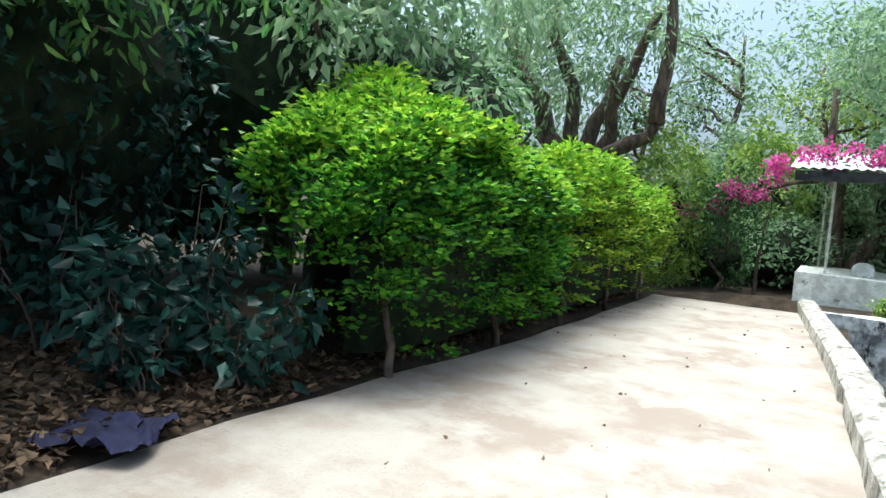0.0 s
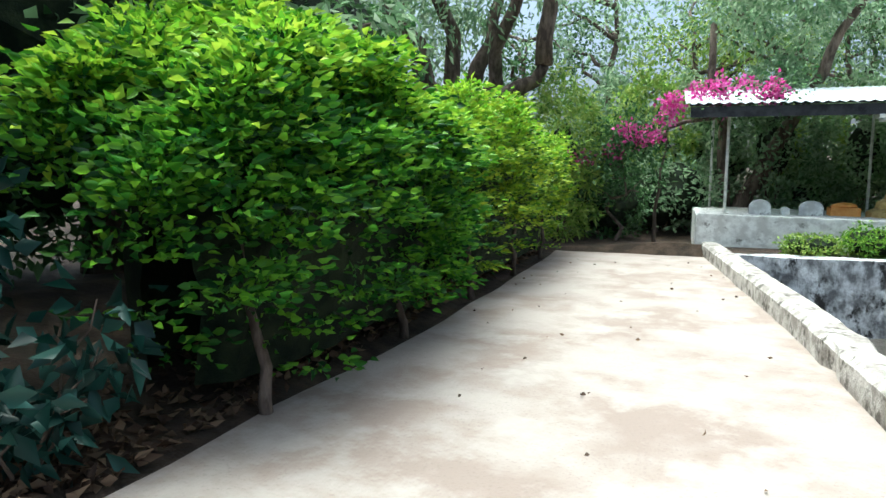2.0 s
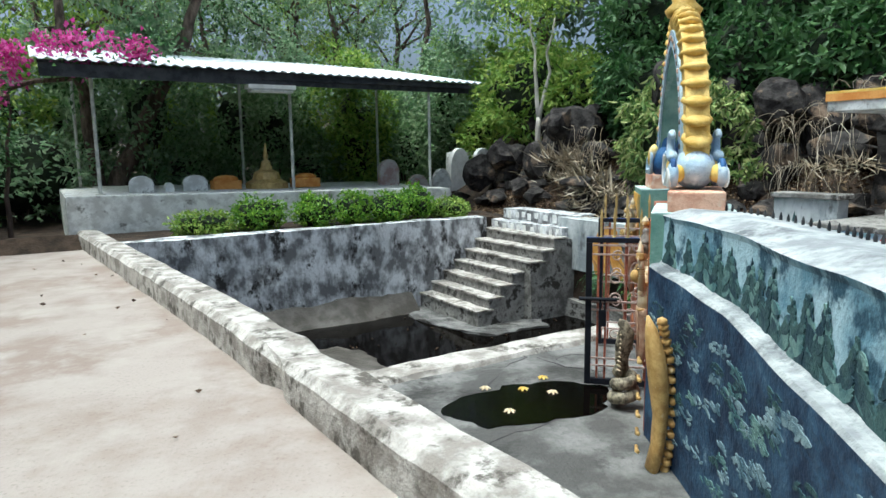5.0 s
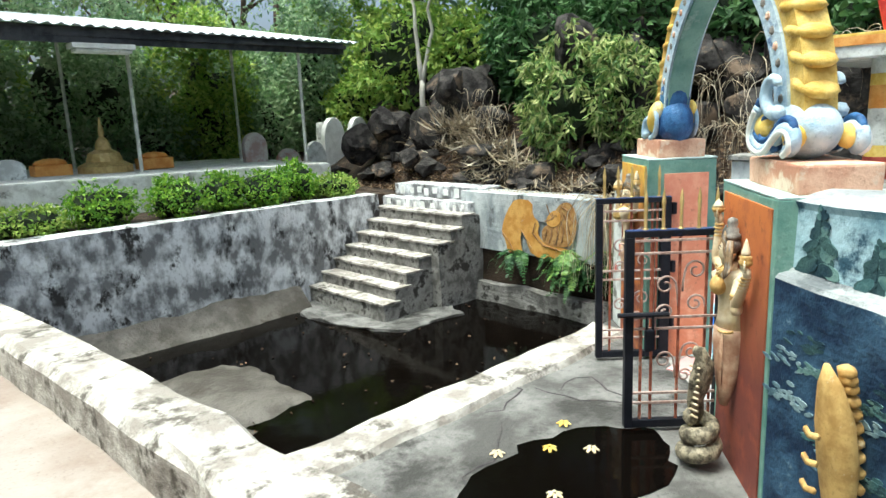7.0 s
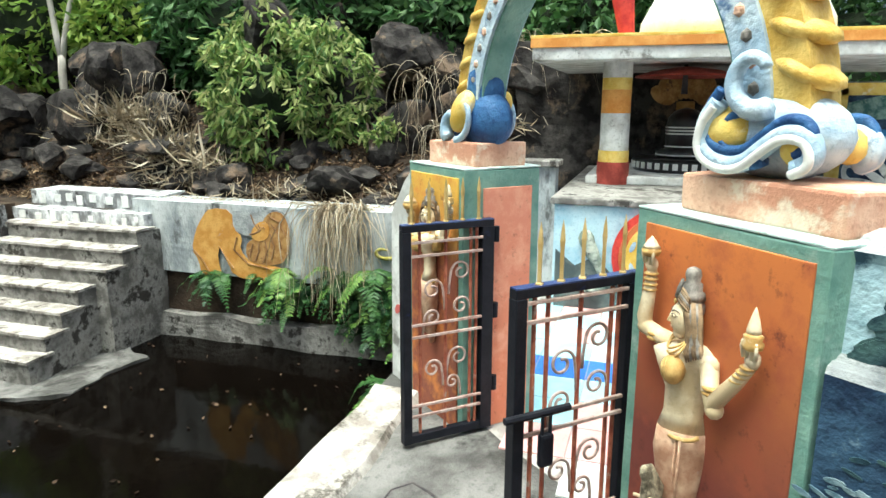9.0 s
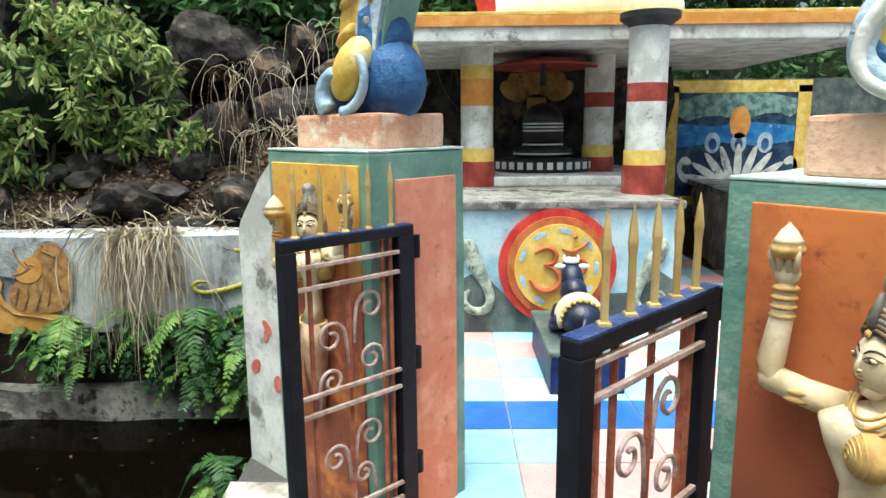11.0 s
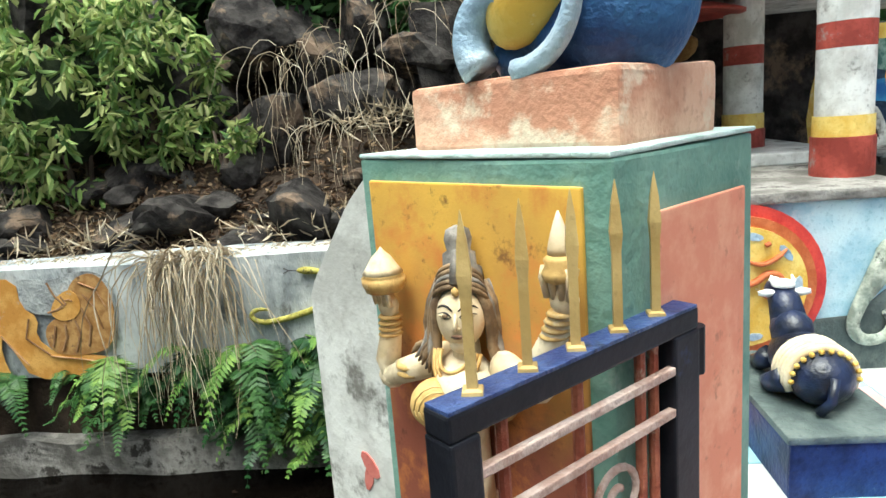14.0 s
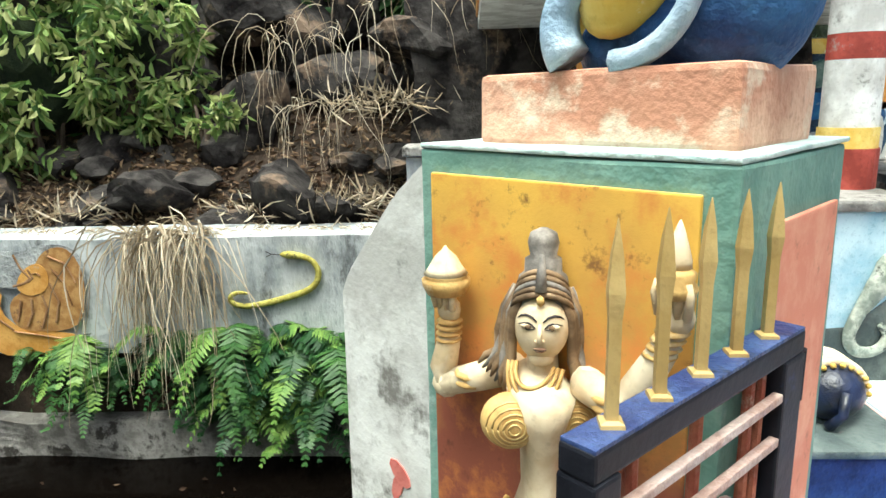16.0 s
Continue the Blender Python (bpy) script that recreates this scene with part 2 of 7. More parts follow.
for key, c1, c2 in (("frond", (0.022, 0.068, 0.015), (0.045, 0.11, 0.024)), ("frond_dark", (0.008, 0.034, 0.01), (0.02, 0.068, 0.016)), ("frond_light", (0.07, 0.15, 0.028), (0.15, 0.24, 0.05))):
    M[key] = surf(key, c1, c2, 9.0, 0.5, 0.15)
M["straw"] = leafy("straw", [(0.06, 0.034, 0.02), (0.14, 0.085, 0.048), (0.32, 0.23, 0.14), (0.05, 0.028, 0.016), (0.1, 0.058, 0.033)], 0.8, 0.1)
M["box"] = leafy("clipped_bush", [(0.07, 0.18, 0.02), (0.16, 0.32, 0.03), (0.3, 0.46, 0.05)], 0.5, 0.3)
M["pink"] = leafy("bougainvillea", [(0.46, 0.02, 0.2), (0.66, 0.06, 0.36), (0.75, 0.17, 0.5), (0.36, 0.02, 0.14)], 0.6, 0.4)
M["lion"] = surf("ochre_paint", (0.5, 0.24, 0.05), (0.64, 0.36, 0.1), 7.0, 0.75, 0.2, (0.44, 0.4, 0.34), 0.62, 5.0)
M["lion_dark"] = surf("brown_paint", (0.2, 0.1, 0.045), (0.34, 0.2, 0.1), 9.0, 0.75, 0.2)
M["snake"] = surf("olive_paint", (0.3, 0.26, 0.05), (0.44, 0.4, 0.1), 20.0, 0.7, 0.2, (0.07, 0.07, 0.03), 0.56, 30.0)
M["om_red"] = surf("red_paint", (0.42, 0.03, 0.03), (0.58, 0.06, 0.045), 8.0, 0.55, 0.2, (0.2, 0.02, 0.02), 0.64, 4.0)
M["om_yellow"] = surf("yellow_paint", (0.66, 0.42, 0.07), (0.78, 0.6, 0.18), 7.0, 0.6, 0.2, (0.8, 0.72, 0.5), 0.58, 5.0)
M["om_brown"] = surf("rust_red_paint", (0.4, 0.1, 0.03), (0.52, 0.16, 0.06), 9.0, 0.55, 0.2)
M["sky_paint"] = surf("sky_mural", (0.26, 0.46, 0.58), (0.5, 0.66, 0.72), 3.0, 0.7, 0.2, (0.7, 0.76, 0.76), 0.57, 2.0)
M["mural_deep"] = surf("deep_blue_mural", (0.01, 0.025, 0.06), (0.04, 0.085, 0.15), 6.0, 0.6, 0.4, (0.16, 0.23, 0.29), 0.6, 6.0, fine=35)
M["mural_mid"] = surf("grey_blue_mural", (0.14, 0.26, 0.34), (0.4, 0.55, 0.62), 3.0, 0.65, 0.4, (0.035, 0.08, 0.12), 0.52, 4.0, fine=35)
M["mural_tree"] = surf("dark_tree_paint", (0.015, 0.04, 0.06), (0.05, 0.1, 0.1), 8.0, 0.65, 0.3)
M["mural_foam"] = surf("pale_brush_paint", (0.08, 0.14, 0.18), (0.24, 0.33, 0.36), 10.0, 0.65, 0.3)
M["crest"] = surf("grey_crest", (0.24, 0.255, 0.265), (0.44, 0.46, 0.46), 5.0, 0.85, 0.6, (0.13, 0.14, 0.15), 0.55, 3.0, fine=35)
M["t_pink"] = surf("pink_tile", (0.62, 0.34, 0.33), (0.7, 0.43, 0.42), 3.0, 0.35, 0.05, (0.7, 0.6, 0.56), 0.6, 3.0)
M["t_sky"] = surf("light_blue_tile", (0.32, 0.57, 0.67), (0.42, 0.65, 0.73), 3.0, 0.35, 0.05, (0.6, 0.72, 0.74), 0.6, 3.0)
M["t_white"] = surf("white_tile", (0.52, 0.55, 0.56), (0.64, 0.66, 0.65), 3.0, 0.35, 0.05, (0.7, 0.6, 0.56), 0.62, 3.0)
M["t_blue"] = surf("blue_tile", (0.03, 0.12, 0.5), (0.06, 0.2, 0.62), 3.0, 0.35, 0.05, (0.2, 0.36, 0.66), 0.64, 3.0)
M["grout"] = surf("grout", (0.3, 0.28, 0.26), (0.42, 0.4, 0.38), 8.0, 0.9, 0.3)
M["black_stone"] = surf("oiled_black_stone", (0.008, 0.008, 0.01), (0.025, 0.024, 0.026), 8.0, 0.3, 0.2, spec=0.5)
M["navy"] = surf("navy_paint", (0.006, 0.012, 0.06), (0.02, 0.04, 0.15), 6.0, 0.5, 0.3, (0.28, 0.34, 0.42), 0.64, 6.0)
M["bull"] = surf("black_blue_paint", (0.004, 0.006, 0.014), (0.012, 0.02, 0.06), 7.0, 0.35, 0.2, (0.2, 0.22, 0.26), 0.68, 6.0, spec=0.5)
M["dusk"] = surf("grey_green_stone_paint", (0.06, 0.08, 0.08), (0.14, 0.17, 0.16), 5.0, 0.6, 0.4, (0.3, 0.32, 0.3), 0.62, 5.0)
M["white"] = surf("white_paint", (0.66, 0.66, 0.64), (0.8, 0.8, 0.78), 6.0, 0.6, 0.2, (0.5, 0.48, 0.45), 0.63, 3.0)
M["red_stone"] = surf("reddened_stone", (0.4, 0.28, 0.25), (0.54, 0.5, 0.47), 4.0, 0.85, 0.4, (0.36, 0.1, 0.08), 0.56, 3.0)
M["orange_paint"] = surf("orange_paint", (0.6, 0.24, 0.05), (0.72, 0.36, 0.1), 6.0, 0.6, 0.2)
M["plastic"] = surf("blotched_red", (0.5, 0.1, 0.09), (0.6, 0.2, 0.17), 8.0, 0.7, 0.1)

M["earth_wall"] = surf("earth_stained_cement", (0.27, 0.21, 0.16), (0.48, 0.41, 0.34), 3.0, 0.9, 0.8, (0.15, 0.115, 0.09), 0.53, 4.0, fine=20)
M["lake_paint"] = surf("lake_blue_paint", (0.02, 0.12, 0.36), (0.05, 0.24, 0.5), 5.0, 0.6, 0.2, (0.3, 0.45, 0.55), 0.6, 8.0)
M["painted_leaves"] = surf("teal_leaf_paint", (0.06, 0.15, 0.14), (0.24, 0.36, 0.32), 9.0, 0.65, 0.2, (0.4, 0.46, 0.42), 0.58, 11.0)
M["mural_bough"] = surf("grey_green_brush_paint", (0.06, 0.13, 0.14), (0.16, 0.26, 0.24), 9.0, 0.65, 0.3, (0.04, 0.08, 0.12), 0.57, 12.0)
M["slope_leaf"] = leafy("slope_shrub_leaves", [(0.05, 0.11, 0.03), (0.16, 0.27, 0.07), (0.34, 0.44, 0.14), (0.52, 0.54, 0.24), (0.1, 0.18, 0.05)], 0.5, 0.45)
M["sage"] = leafy("sage_green_leaves", [(0.13, 0.24, 0.1), (0.28, 0.41, 0.2), (0.46, 0.56, 0.34), (0.18, 0.3, 0.12)], 0.5, 0.5)
M["bough"] = leafy("bough_leaves", [(0.03, 0.1, 0.035), (0.09, 0.22, 0.06), (0.22, 0.38, 0.1), (0.05, 0.14, 0.06)], 0.45, 0.5)
M["navy_cloth"] = surf("navy_cloth", (0.004, 0.004, 0.02), (0.012, 0.012, 0.05), 9.0, 0.8, 0.2)
mw, ntw, bw = nodes_of("pond_water")
bw.inputs["Base Color"].default_value = (0.0022, 0.0016, 0.0012, 1)
bw.inputs["Roughness"].default_value = 0.06
bw.inputs["Specular IOR Level"].default_value = 0.07
nw = noise_node(ntw, ntw.nodes.new("ShaderNodeTexCoord").outputs["Object"], 3.0)
bpw = ntw.nodes.new("ShaderNodeBump")
bpw.inputs["Strength"].default_value, bpw.inputs["Distance"].default_value = 0.12, 0.02
ntw.links.new(nw, bpw.inputs["Height"])
ntw.links.new(bpw.outputs["Normal"], bw.inputs["Normal"])
M["water"] = mw


# ---- building helpers ----
def finish(name, bm, mats, parent=None, label="", smooth=False):
    bmesh.ops.recalc_face_normals(bm, faces=bm.faces)
    me = bpy.data.meshes.new(name)
    bm.to_mesh(me)
    bm.free()
    for m in mats if isinstance(mats, (list, tuple)) else [mats]:
        me.materials.append(m)
    if smooth:
        me.polygons.foreach_set("use_smooth", [True] * len(me.polygons))
    ob = new(name, me)
    if parent:
        ob.parent = parent
    if label:
        ob["label"] = label
    return ob


def part(name, bm, material, parent, label="", smooth=False):
    return finish(name, bm, material, parent, label, smooth)


def thing(name, m=None, label="", category="", group="", kind=""):
    e = new(name)
    e.matrix_basis = m or Matrix()
    return tagged(e, label, category, group, kind)


def box(bm, x0, x1, y0, y1, z0, z1, bevel=0.0, mi=0):
    r = bmesh.ops.create_cube(bm, size=1.0, matrix=Matrix.LocRotScale(((x0 + x1) / 2, (y0 + y1) / 2, (z0 + z1) / 2), None, (x1 - x0, y1 - y0, z1 - z0)))
    fs = list({f for v in r["verts"] for f in v.link_faces})
    if bevel:
        es = list({e for v in r["verts"] for e in v.link_edges})
        fs = bmesh.ops.bevel(bm, geom=es, offset=bevel, segments=2, affect="EDGES", profile=0.6)["faces"] + [f for f in fs if f.is_valid]
    for f in fs:
        if f.is_valid:
            f.material_index = mi
    return bm


def rough_up(bm, amount, scale, cuts=0):
    """Uneven masonry: optional cuts, then a small shift of every vertex."""
    if cuts:
        bmesh.ops.subdivide_edges(bm, edges=bm.edges[:], cuts=cuts, use_grid_fill=True)
    for v in bm.verts:
        v.co += amount * noise.noise_vector(v.co * scale)
    return bm


def prism(bm, pts, z0, z1, mi=0):
    """An upright block over a plan outline; z1 may be a function of the plan point."""
    top = z1 if callable(z1) else (lambda x, y: z1)
    a = [bm.verts.new((x, y, z0)) for x, y in pts]
    b = [bm.verts.new((x, y, top(x, y))) for x, y in pts]
    n = len(pts)
    fs = [bm.faces.new(a[::-1]), bm.faces.new(b)]
    fs += [bm.faces.new((a[i], a[(i + 1) % n], b[(i + 1) % n], b[i])) for i in range(n)]
    for f in fs:
        f.material_index = mi
    return bm


def tube(bm, pts, radii, seg=8, mi=0, flat=1.0):
    """A round bar along points, its radius given at each or once."""
    pts = [Vector(p) for p in pts]
    if not isinstance(radii, (list, tuple)):
        radii = [radii] * len(pts)
    rings = []
    side = None
    for i, p in enumerate(pts):
        d = (pts[min(i + 1, len(pts) - 1)] - pts[max(i - 1, 0)]).normalized()
        if side is None:
            side = d.cross(Vector((0, 0, 1)) if abs(d.z) < 0.9 else Vector((1, 0, 0))).normalized()
        side = (side - side.dot(d) * d).normalized()
        up = d.cross(side)
        rings.append([bm.verts.new(p + radii[i] * (math.cos(a) * side + flat * math.sin(a) * up)) for a in (2 * math.pi * k / seg for k in range(seg))])
    for r0, r1 in zip(rings, rings[1:]):
        for k in range(seg):
            bm.faces.new((r0[k], r0[(k + 1) % seg], r1[(k + 1) % seg], r1[k])).material_index = mi
    bm.faces.new(rings[0][::-1]).material_index = mi
    bm.faces.new(rings[-1]).material_index = mi
    return bm


def lathe(bm, profile, at=(0, 0, 0), seg=20, mi=0, sx=1.0, sy=1.0):
    """A turned shape: rows of (radius, height)."""
    rings = []
    for r, z in profile:
        rings.append([bm.verts.new((at[0] + sx * r * math.cos(a), at[1] + sy * r * math.sin(a), at[2] + z)) for a in (2 * math.pi * k / seg for k in range(seg))])
    for r0, r1 in zip(rings, rings[1:]):
        for k in range(seg):
            bm.faces.new((r0[k], r0[(k + 1) % seg], r1[(k + 1) % seg], r1[k])).material_index = mi
    bm.faces.new(rings[0][::-1]).material_index = mi
    bm.faces.new(rings[-1]).material_index = mi
    return bm


def ball(bm, at, size, sub=2, mi=0, turn=None):
    r = bmesh.ops.create_icosphere(bm, subdivisions=sub, radius=1.0, matrix=Matrix.LocRotScale(at, turn, size))
    for f in {f for v in r["verts"] for f in v.link_faces}:
        f.material_index = mi
    return bm


def plate(bm, outline, m, thick, mi=0):
    """A flat cut-out (x, z outline) of some thickness, laid by the pose m with its face towards -y."""
    a = [bm.verts.new(m @ Vector((x, 0, z))) for x, z in outline]
    b = [bm.verts.new(m @ Vector((x, -thick, z))) for x, z in outline]
    n = len(outline)
    fs = [bm.faces.new(a), bm.faces.new(b[::-1])] + [bm.faces.new((a[i], b[i], b[(i + 1) % n], a[(i + 1) % n])) for i in range(n)]
    for f in fs:
        f.material_index = mi
    return bm


def oval(cx, cz, rx, rz, n=20, turn=0.0):
    c, s = math.cos(turn), math.sin(turn)
    return [(cx + rx * math.cos(a) * c - rz * math.sin(a) * s, cz + rx * math.cos(a) * s + rz * math.sin(a) * c) for a in (2 * math.pi * k / n for k in range(n))]


def leaf_mesh(name, pos, axis, length, width, mat, parent=None, fold=0.25, label="", near=False):
    """Many single leaves in one mesh, each folded along its midrib."""
    rng = np.random.default_rng(len(pos))
    n = len(pos)
    axis = axis / np.maximum(np.linalg.norm(axis, axis=1, keepdims=True), 1e-6)
    side = np.cross(axis, rng.normal(size=(n, 3)))
    side /= np.maximum(np.linalg.norm(side, axis=1, keepdims=True), 1e-6)
    nor = np.cross(axis, side)
    ln = (length * rng.uniform(0.6, 1.25, n))[:, None]
    wd = (width * rng.uniform(0.7, 1.2, n))[:, None]
    k = 6 if near else 4
    v = np.empty((n, k, 3))
    v[:, 0] = pos
    if near:
        v[:, 1] = pos + axis * ln * 0.28 + side * wd * 0.42 + nor * wd * fold
        v[:, 2] = pos + axis * ln * 0.62 + side * wd * 0.4 + nor * (wd * fold - ln * 0.05)
        v[:, 3] = pos + axis * ln - nor * ln * 0.18
        v[:, 4] = pos + axis * ln * 0.62 - side * wd * 0.4 + nor * (wd * fold - ln * 0.05)
        v[:, 5] = pos + axis * ln * 0.28 - side * wd * 0.42 + nor * wd * fold
        fan = [[0, 1, 2, 0, 2, 3, 0, 3, 4, 0, 4, 5]]
    else:
        v[:, 1] = pos + axis * ln * 0.45 + side * wd * 0.5 + nor * wd * fold
        v[:, 2] = pos + axis * ln - nor * ln * 0.12
        v[:, 3] = pos + axis * ln * 0.45 - side * wd * 0.5 + nor * wd * fold
        fan = [[0, 1, 2, 0, 2, 3]]
    tris = len(fan[0]) // 3
    me = bpy.data.meshes.new(name)
    me.vertices.add(k * n)
    me.vertices.foreach_set("co", v.ravel())
    base = (np.arange(n) * k)[:, None]
    loops = (base + np.array(fan)).ravel()
    me.loops.add(3 * tris * n)
    me.loops.foreach_set("vertex_index", loops.astype(np.int32))
    me.polygons.add(tris * n)
    me.polygons.foreach_set("loop_start", (np.arange(tris * n) * 3).astype(np.int32))
    me.update(calc_edges=True)
    me.materials.append(mat)
    ob = new(name, me)
    if parent:
        ob.parent = parent
    if label:
        ob["label"] = label
    return ob


def clumps(rng, centres, radius, per, flat=0.8, droop=0.0):
    """Leaf places and directions in loose clumps round centres."""
    c = np.repeat(np.asarray(centres, float), per, axis=0)
    off = rng.normal(size=c.shape) * radius * np.array([1, 1, flat]) * 0.55
    ax = off / np.maximum(np.linalg.norm(off, axis=1, keepdims=True), 1e-6) + rng.normal(size=c.shape) * 0.6
    ax[:, 2] -= droop
    return c + off, ax


def in_ellipsoid(rng, n, at, size, shell=0.55, lump=0.25):
    """Points in the outer part of a lumpy ellipsoid."""
    d = rng.normal(size=(n, 3))
    d /= np.linalg.norm(d, axis=1, keepdims=True)
    r = rng.uniform(shell, 1.0, n) + lump * np.sin(5 * d[:, 0] + 3 * d[:, 2]) * np.cos(4 * d[:, 1])
    return np.asarray(at) + d * r[:, None] * np.asarray(size)


def limb(p, q, bend, rng, n=7):
    p, q = Vector(p), Vector(q)
    out = []
    for i in range(n):
        t = i / (n - 1)
        w = math.sin(math.pi * t) * bend
        out.append(p.lerp(q, t) + Vector((rng.uniform(-1, 1), rng.uniform(-1, 1), rng.uniform(-0.5, 0.5))) * w)
    return out


def tree(base, height, crown_r, seed, leaf="forest", bark="bark", trunk_r=0.16, n_clump=70, per=60, leaf_len=0.22, lean=(0, 0), crown_low=0.35, label="tall leafy tree with open crown", droop=0.4, spread=0.7, group="background trees"):
    """A tree: tapered trunk, limbs that fork, crown of leaf clumps with gaps."""
    rng = np.random.default_rng(seed)
    t = thing("tree", pose(*base), label, "tree", group)
    top = Vector((lean[0], lean[1], height * 0.8))
    bm = bmesh.new()
    pts = limb((0, 0, -0.2), top, 0.25, rng, 9)
    tube(bm, pts, [trunk_r * (1.25 - 1.0 * i / 8) for i in range(9)], 9)
    ends = []
    for k in range(9):
        i = rng.integers(3, 9)
        a = rng.uniform(0, 2 * math.pi)
        rr = crown_r * rng.uniform(0.5, 0.95)
        e = pts[i] + Vector((rr * math.cos(a), rr * math.sin(a), rng.uniform(0.1, 0.4) * height * 0.6))
        lp = limb(pts[i], e, 0.18, rng)
        tube(bm, lp, [trunk_r * 0.5 * (1 - 0.13 * j) for j in range(7)], 6)
        ends += [lp[4], lp[5], e]
    part("trunk", bm, M[bark], t, smooth=True)
    c0 = np.array([lean[0] * 0.8, lean[1] * 0.8, height * (1 + crown_low) / 2])
    cs = in_ellipsoid(rng, n_clump, c0, (crown_r, crown_r, height * (1 - crown_low) / 2), 0.3)
    cs = np.vstack([cs, [tuple(e) for e in ends]])
    p, ax = clumps(rng, cs, spread, per, 0.8, droop)
    leaf_mesh("crown", p, ax, leaf_len, leaf_len * 0.42, M[leaf], t)
    return t


def bush(base, size, seed, leaf="forest", n=2500, leaf_len=0.1, label="leafy green shrub", name="shrub", core=0.72, wid=0.5, group="shrubs", droop=0.1, sub=3, near=False):
    """A shrub: a near-black blob for the shade inside, a coat of single leaves in clumps, uneven outline."""
    rng = np.random.default_rng(seed)
    t = thing(name, pose(*base), label, "bush", group)
    # added blob that paints the shrub's inner shade
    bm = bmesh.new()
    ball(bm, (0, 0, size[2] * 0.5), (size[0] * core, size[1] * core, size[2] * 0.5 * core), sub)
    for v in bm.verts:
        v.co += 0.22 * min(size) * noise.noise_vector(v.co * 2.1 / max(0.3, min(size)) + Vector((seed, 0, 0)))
    part("inner_shade_mass", bm, M["core"], t)
    bm = bmesh.new()
    for k in range(4):
        a = k * 1.7 + seed
        tube(bm, [(0.05 * math.cos(a), 0.05 * math.sin(a), -0.1), (0.3 * size[0] * math.cos(a), 0.3 * size[1] * math.sin(a), size[2] * 0.6)], [0.03, 0.012], 6)
    part("stem", bm, M["bark"], t)
    per = 14
    cs = in_ellipsoid(rng, n // per, (0, 0, size[2] * 0.5), (size[0], size[1], size[2] * 0.5), 0.78, 0.13)
    p, ax = clumps(rng, cs, 0.16 * min(size), per, 0.8, droop)
    leaf_mesh("foliage", p, ax, leaf_len, leaf_len * wid, M[leaf], t, near=near)
    return t


# ---- ground and setting ----
WATER, GATE_Z, WALL_X = -1.4, -0.1, 7.7


def land(x, y):
    """Height of the bare ground."""
    n = noise.noise(Vector((x * 0.35, y * 0.35, 0)))
    if 1.3 < x < 7.75 and 8.05 < y < 14.65:
        return WATER - 0.35
    if 1.3 < x < 9.0 and 1.0 < y <= 8.05:
        return -0.18
    z = -0.04
    if x < -2.6:
        z = min(0.5, 0.16 * (-2.6 - x)) + 0.08 * n
    if x >= 7.75:
        up = max(0.0, x - 8.3) * (0.75 if y > 7.2 else 0.75 * max(0.0, (y - 3.5) / 3.7))
        z = (0.14 if y > 8.05 else -0.05) + min(up, 7.0) * (1 + 0.25 * n) + 0.12 * n
        if y > 15.5:
            z *= max(0.35, 1 - (y - 15.5) * 0.1)
        if y > 8 and y < 14.7:
            z = max(z, 0.12)
    if y > 14.65 and x < 7.75:
        z = 0.12 if x > 0.9 and y < 16.6 else (-0.03 if y < 16 else 0.1 + 0.25 * n)
    if y > 22:
        z += min(2.0, 0.06 * (y - 22))
    return z


gx = np.unique(np.concatenate([np.linspace(-300, -30, 8), np.linspace(-30, -4, 18), np.arange(-4, 14, 0.35), np.linspace(14, 40, 20), np.linspace(40, 300, 8), [1.2, 1.32, 7.72, 7.78]]))
gy = np.unique(np.concatenate([np.linspace(-300, -20, 8), np.linspace(-20, 0, 12), np.arange(0, 22, 0.35), np.linspace(22, 50, 18), np.linspace(50, 300, 8), [8.0, 8.1, 14.6, 14.7]]))
me = bpy.data.meshes.new("ground")
nx, ny = len(gx), len(gy)
me.from_pydata([(float(x), float(y), land(float(x), float(y))) for y in gy for x in gx], [],
               [(j * nx + i, j * nx + i + 1, (j + 1) * nx + i + 1, (j + 1) * nx + i) for j in range(ny - 1) for i in range(nx - 1)])
me.materials.append(M["soil"])
tagged(new("ground", me), "bare brown soil with dark damp patches", "ground", kind="structure")

# path slab
bm = bmesh.new()
xs, ys = np.linspace(0, 1, 12), np.linspace(-12, 16.2, 60)
rows = []
for y in ys:
    left = -2.7 + 0.25 * min(1.0, max(0.0, (y - 4) / 4)) + 0.1 * noise.noise(Vector((0, y * 0.6, 3)))
    right = 1.25 if y < 8 else 1.25 - 0.085 * (y - 8)
    rows.append([bm.verts.new((left + (right - left) * t, y, 0.012 * noise.noise(Vector((t * 5, y * 0.7, 1))))) for t in xs])
for a, b in zip(rows, rows[1:]):
    for i in range(11):
        bm.faces.new((a[i], a[i + 1], b[i + 1], b[i]))
r = bmesh.ops.extrude_face_region(bm, geom=bm.faces[:])
for v in r["geom"]:
    if isinstance(v, bmesh.types.BMVert):
        v.co.z -= 0.12
tagged(finish("path", bm, M["path"], smooth=False), "pale pinkish concrete path, sun-bleached and stained", "path", kind="structure")

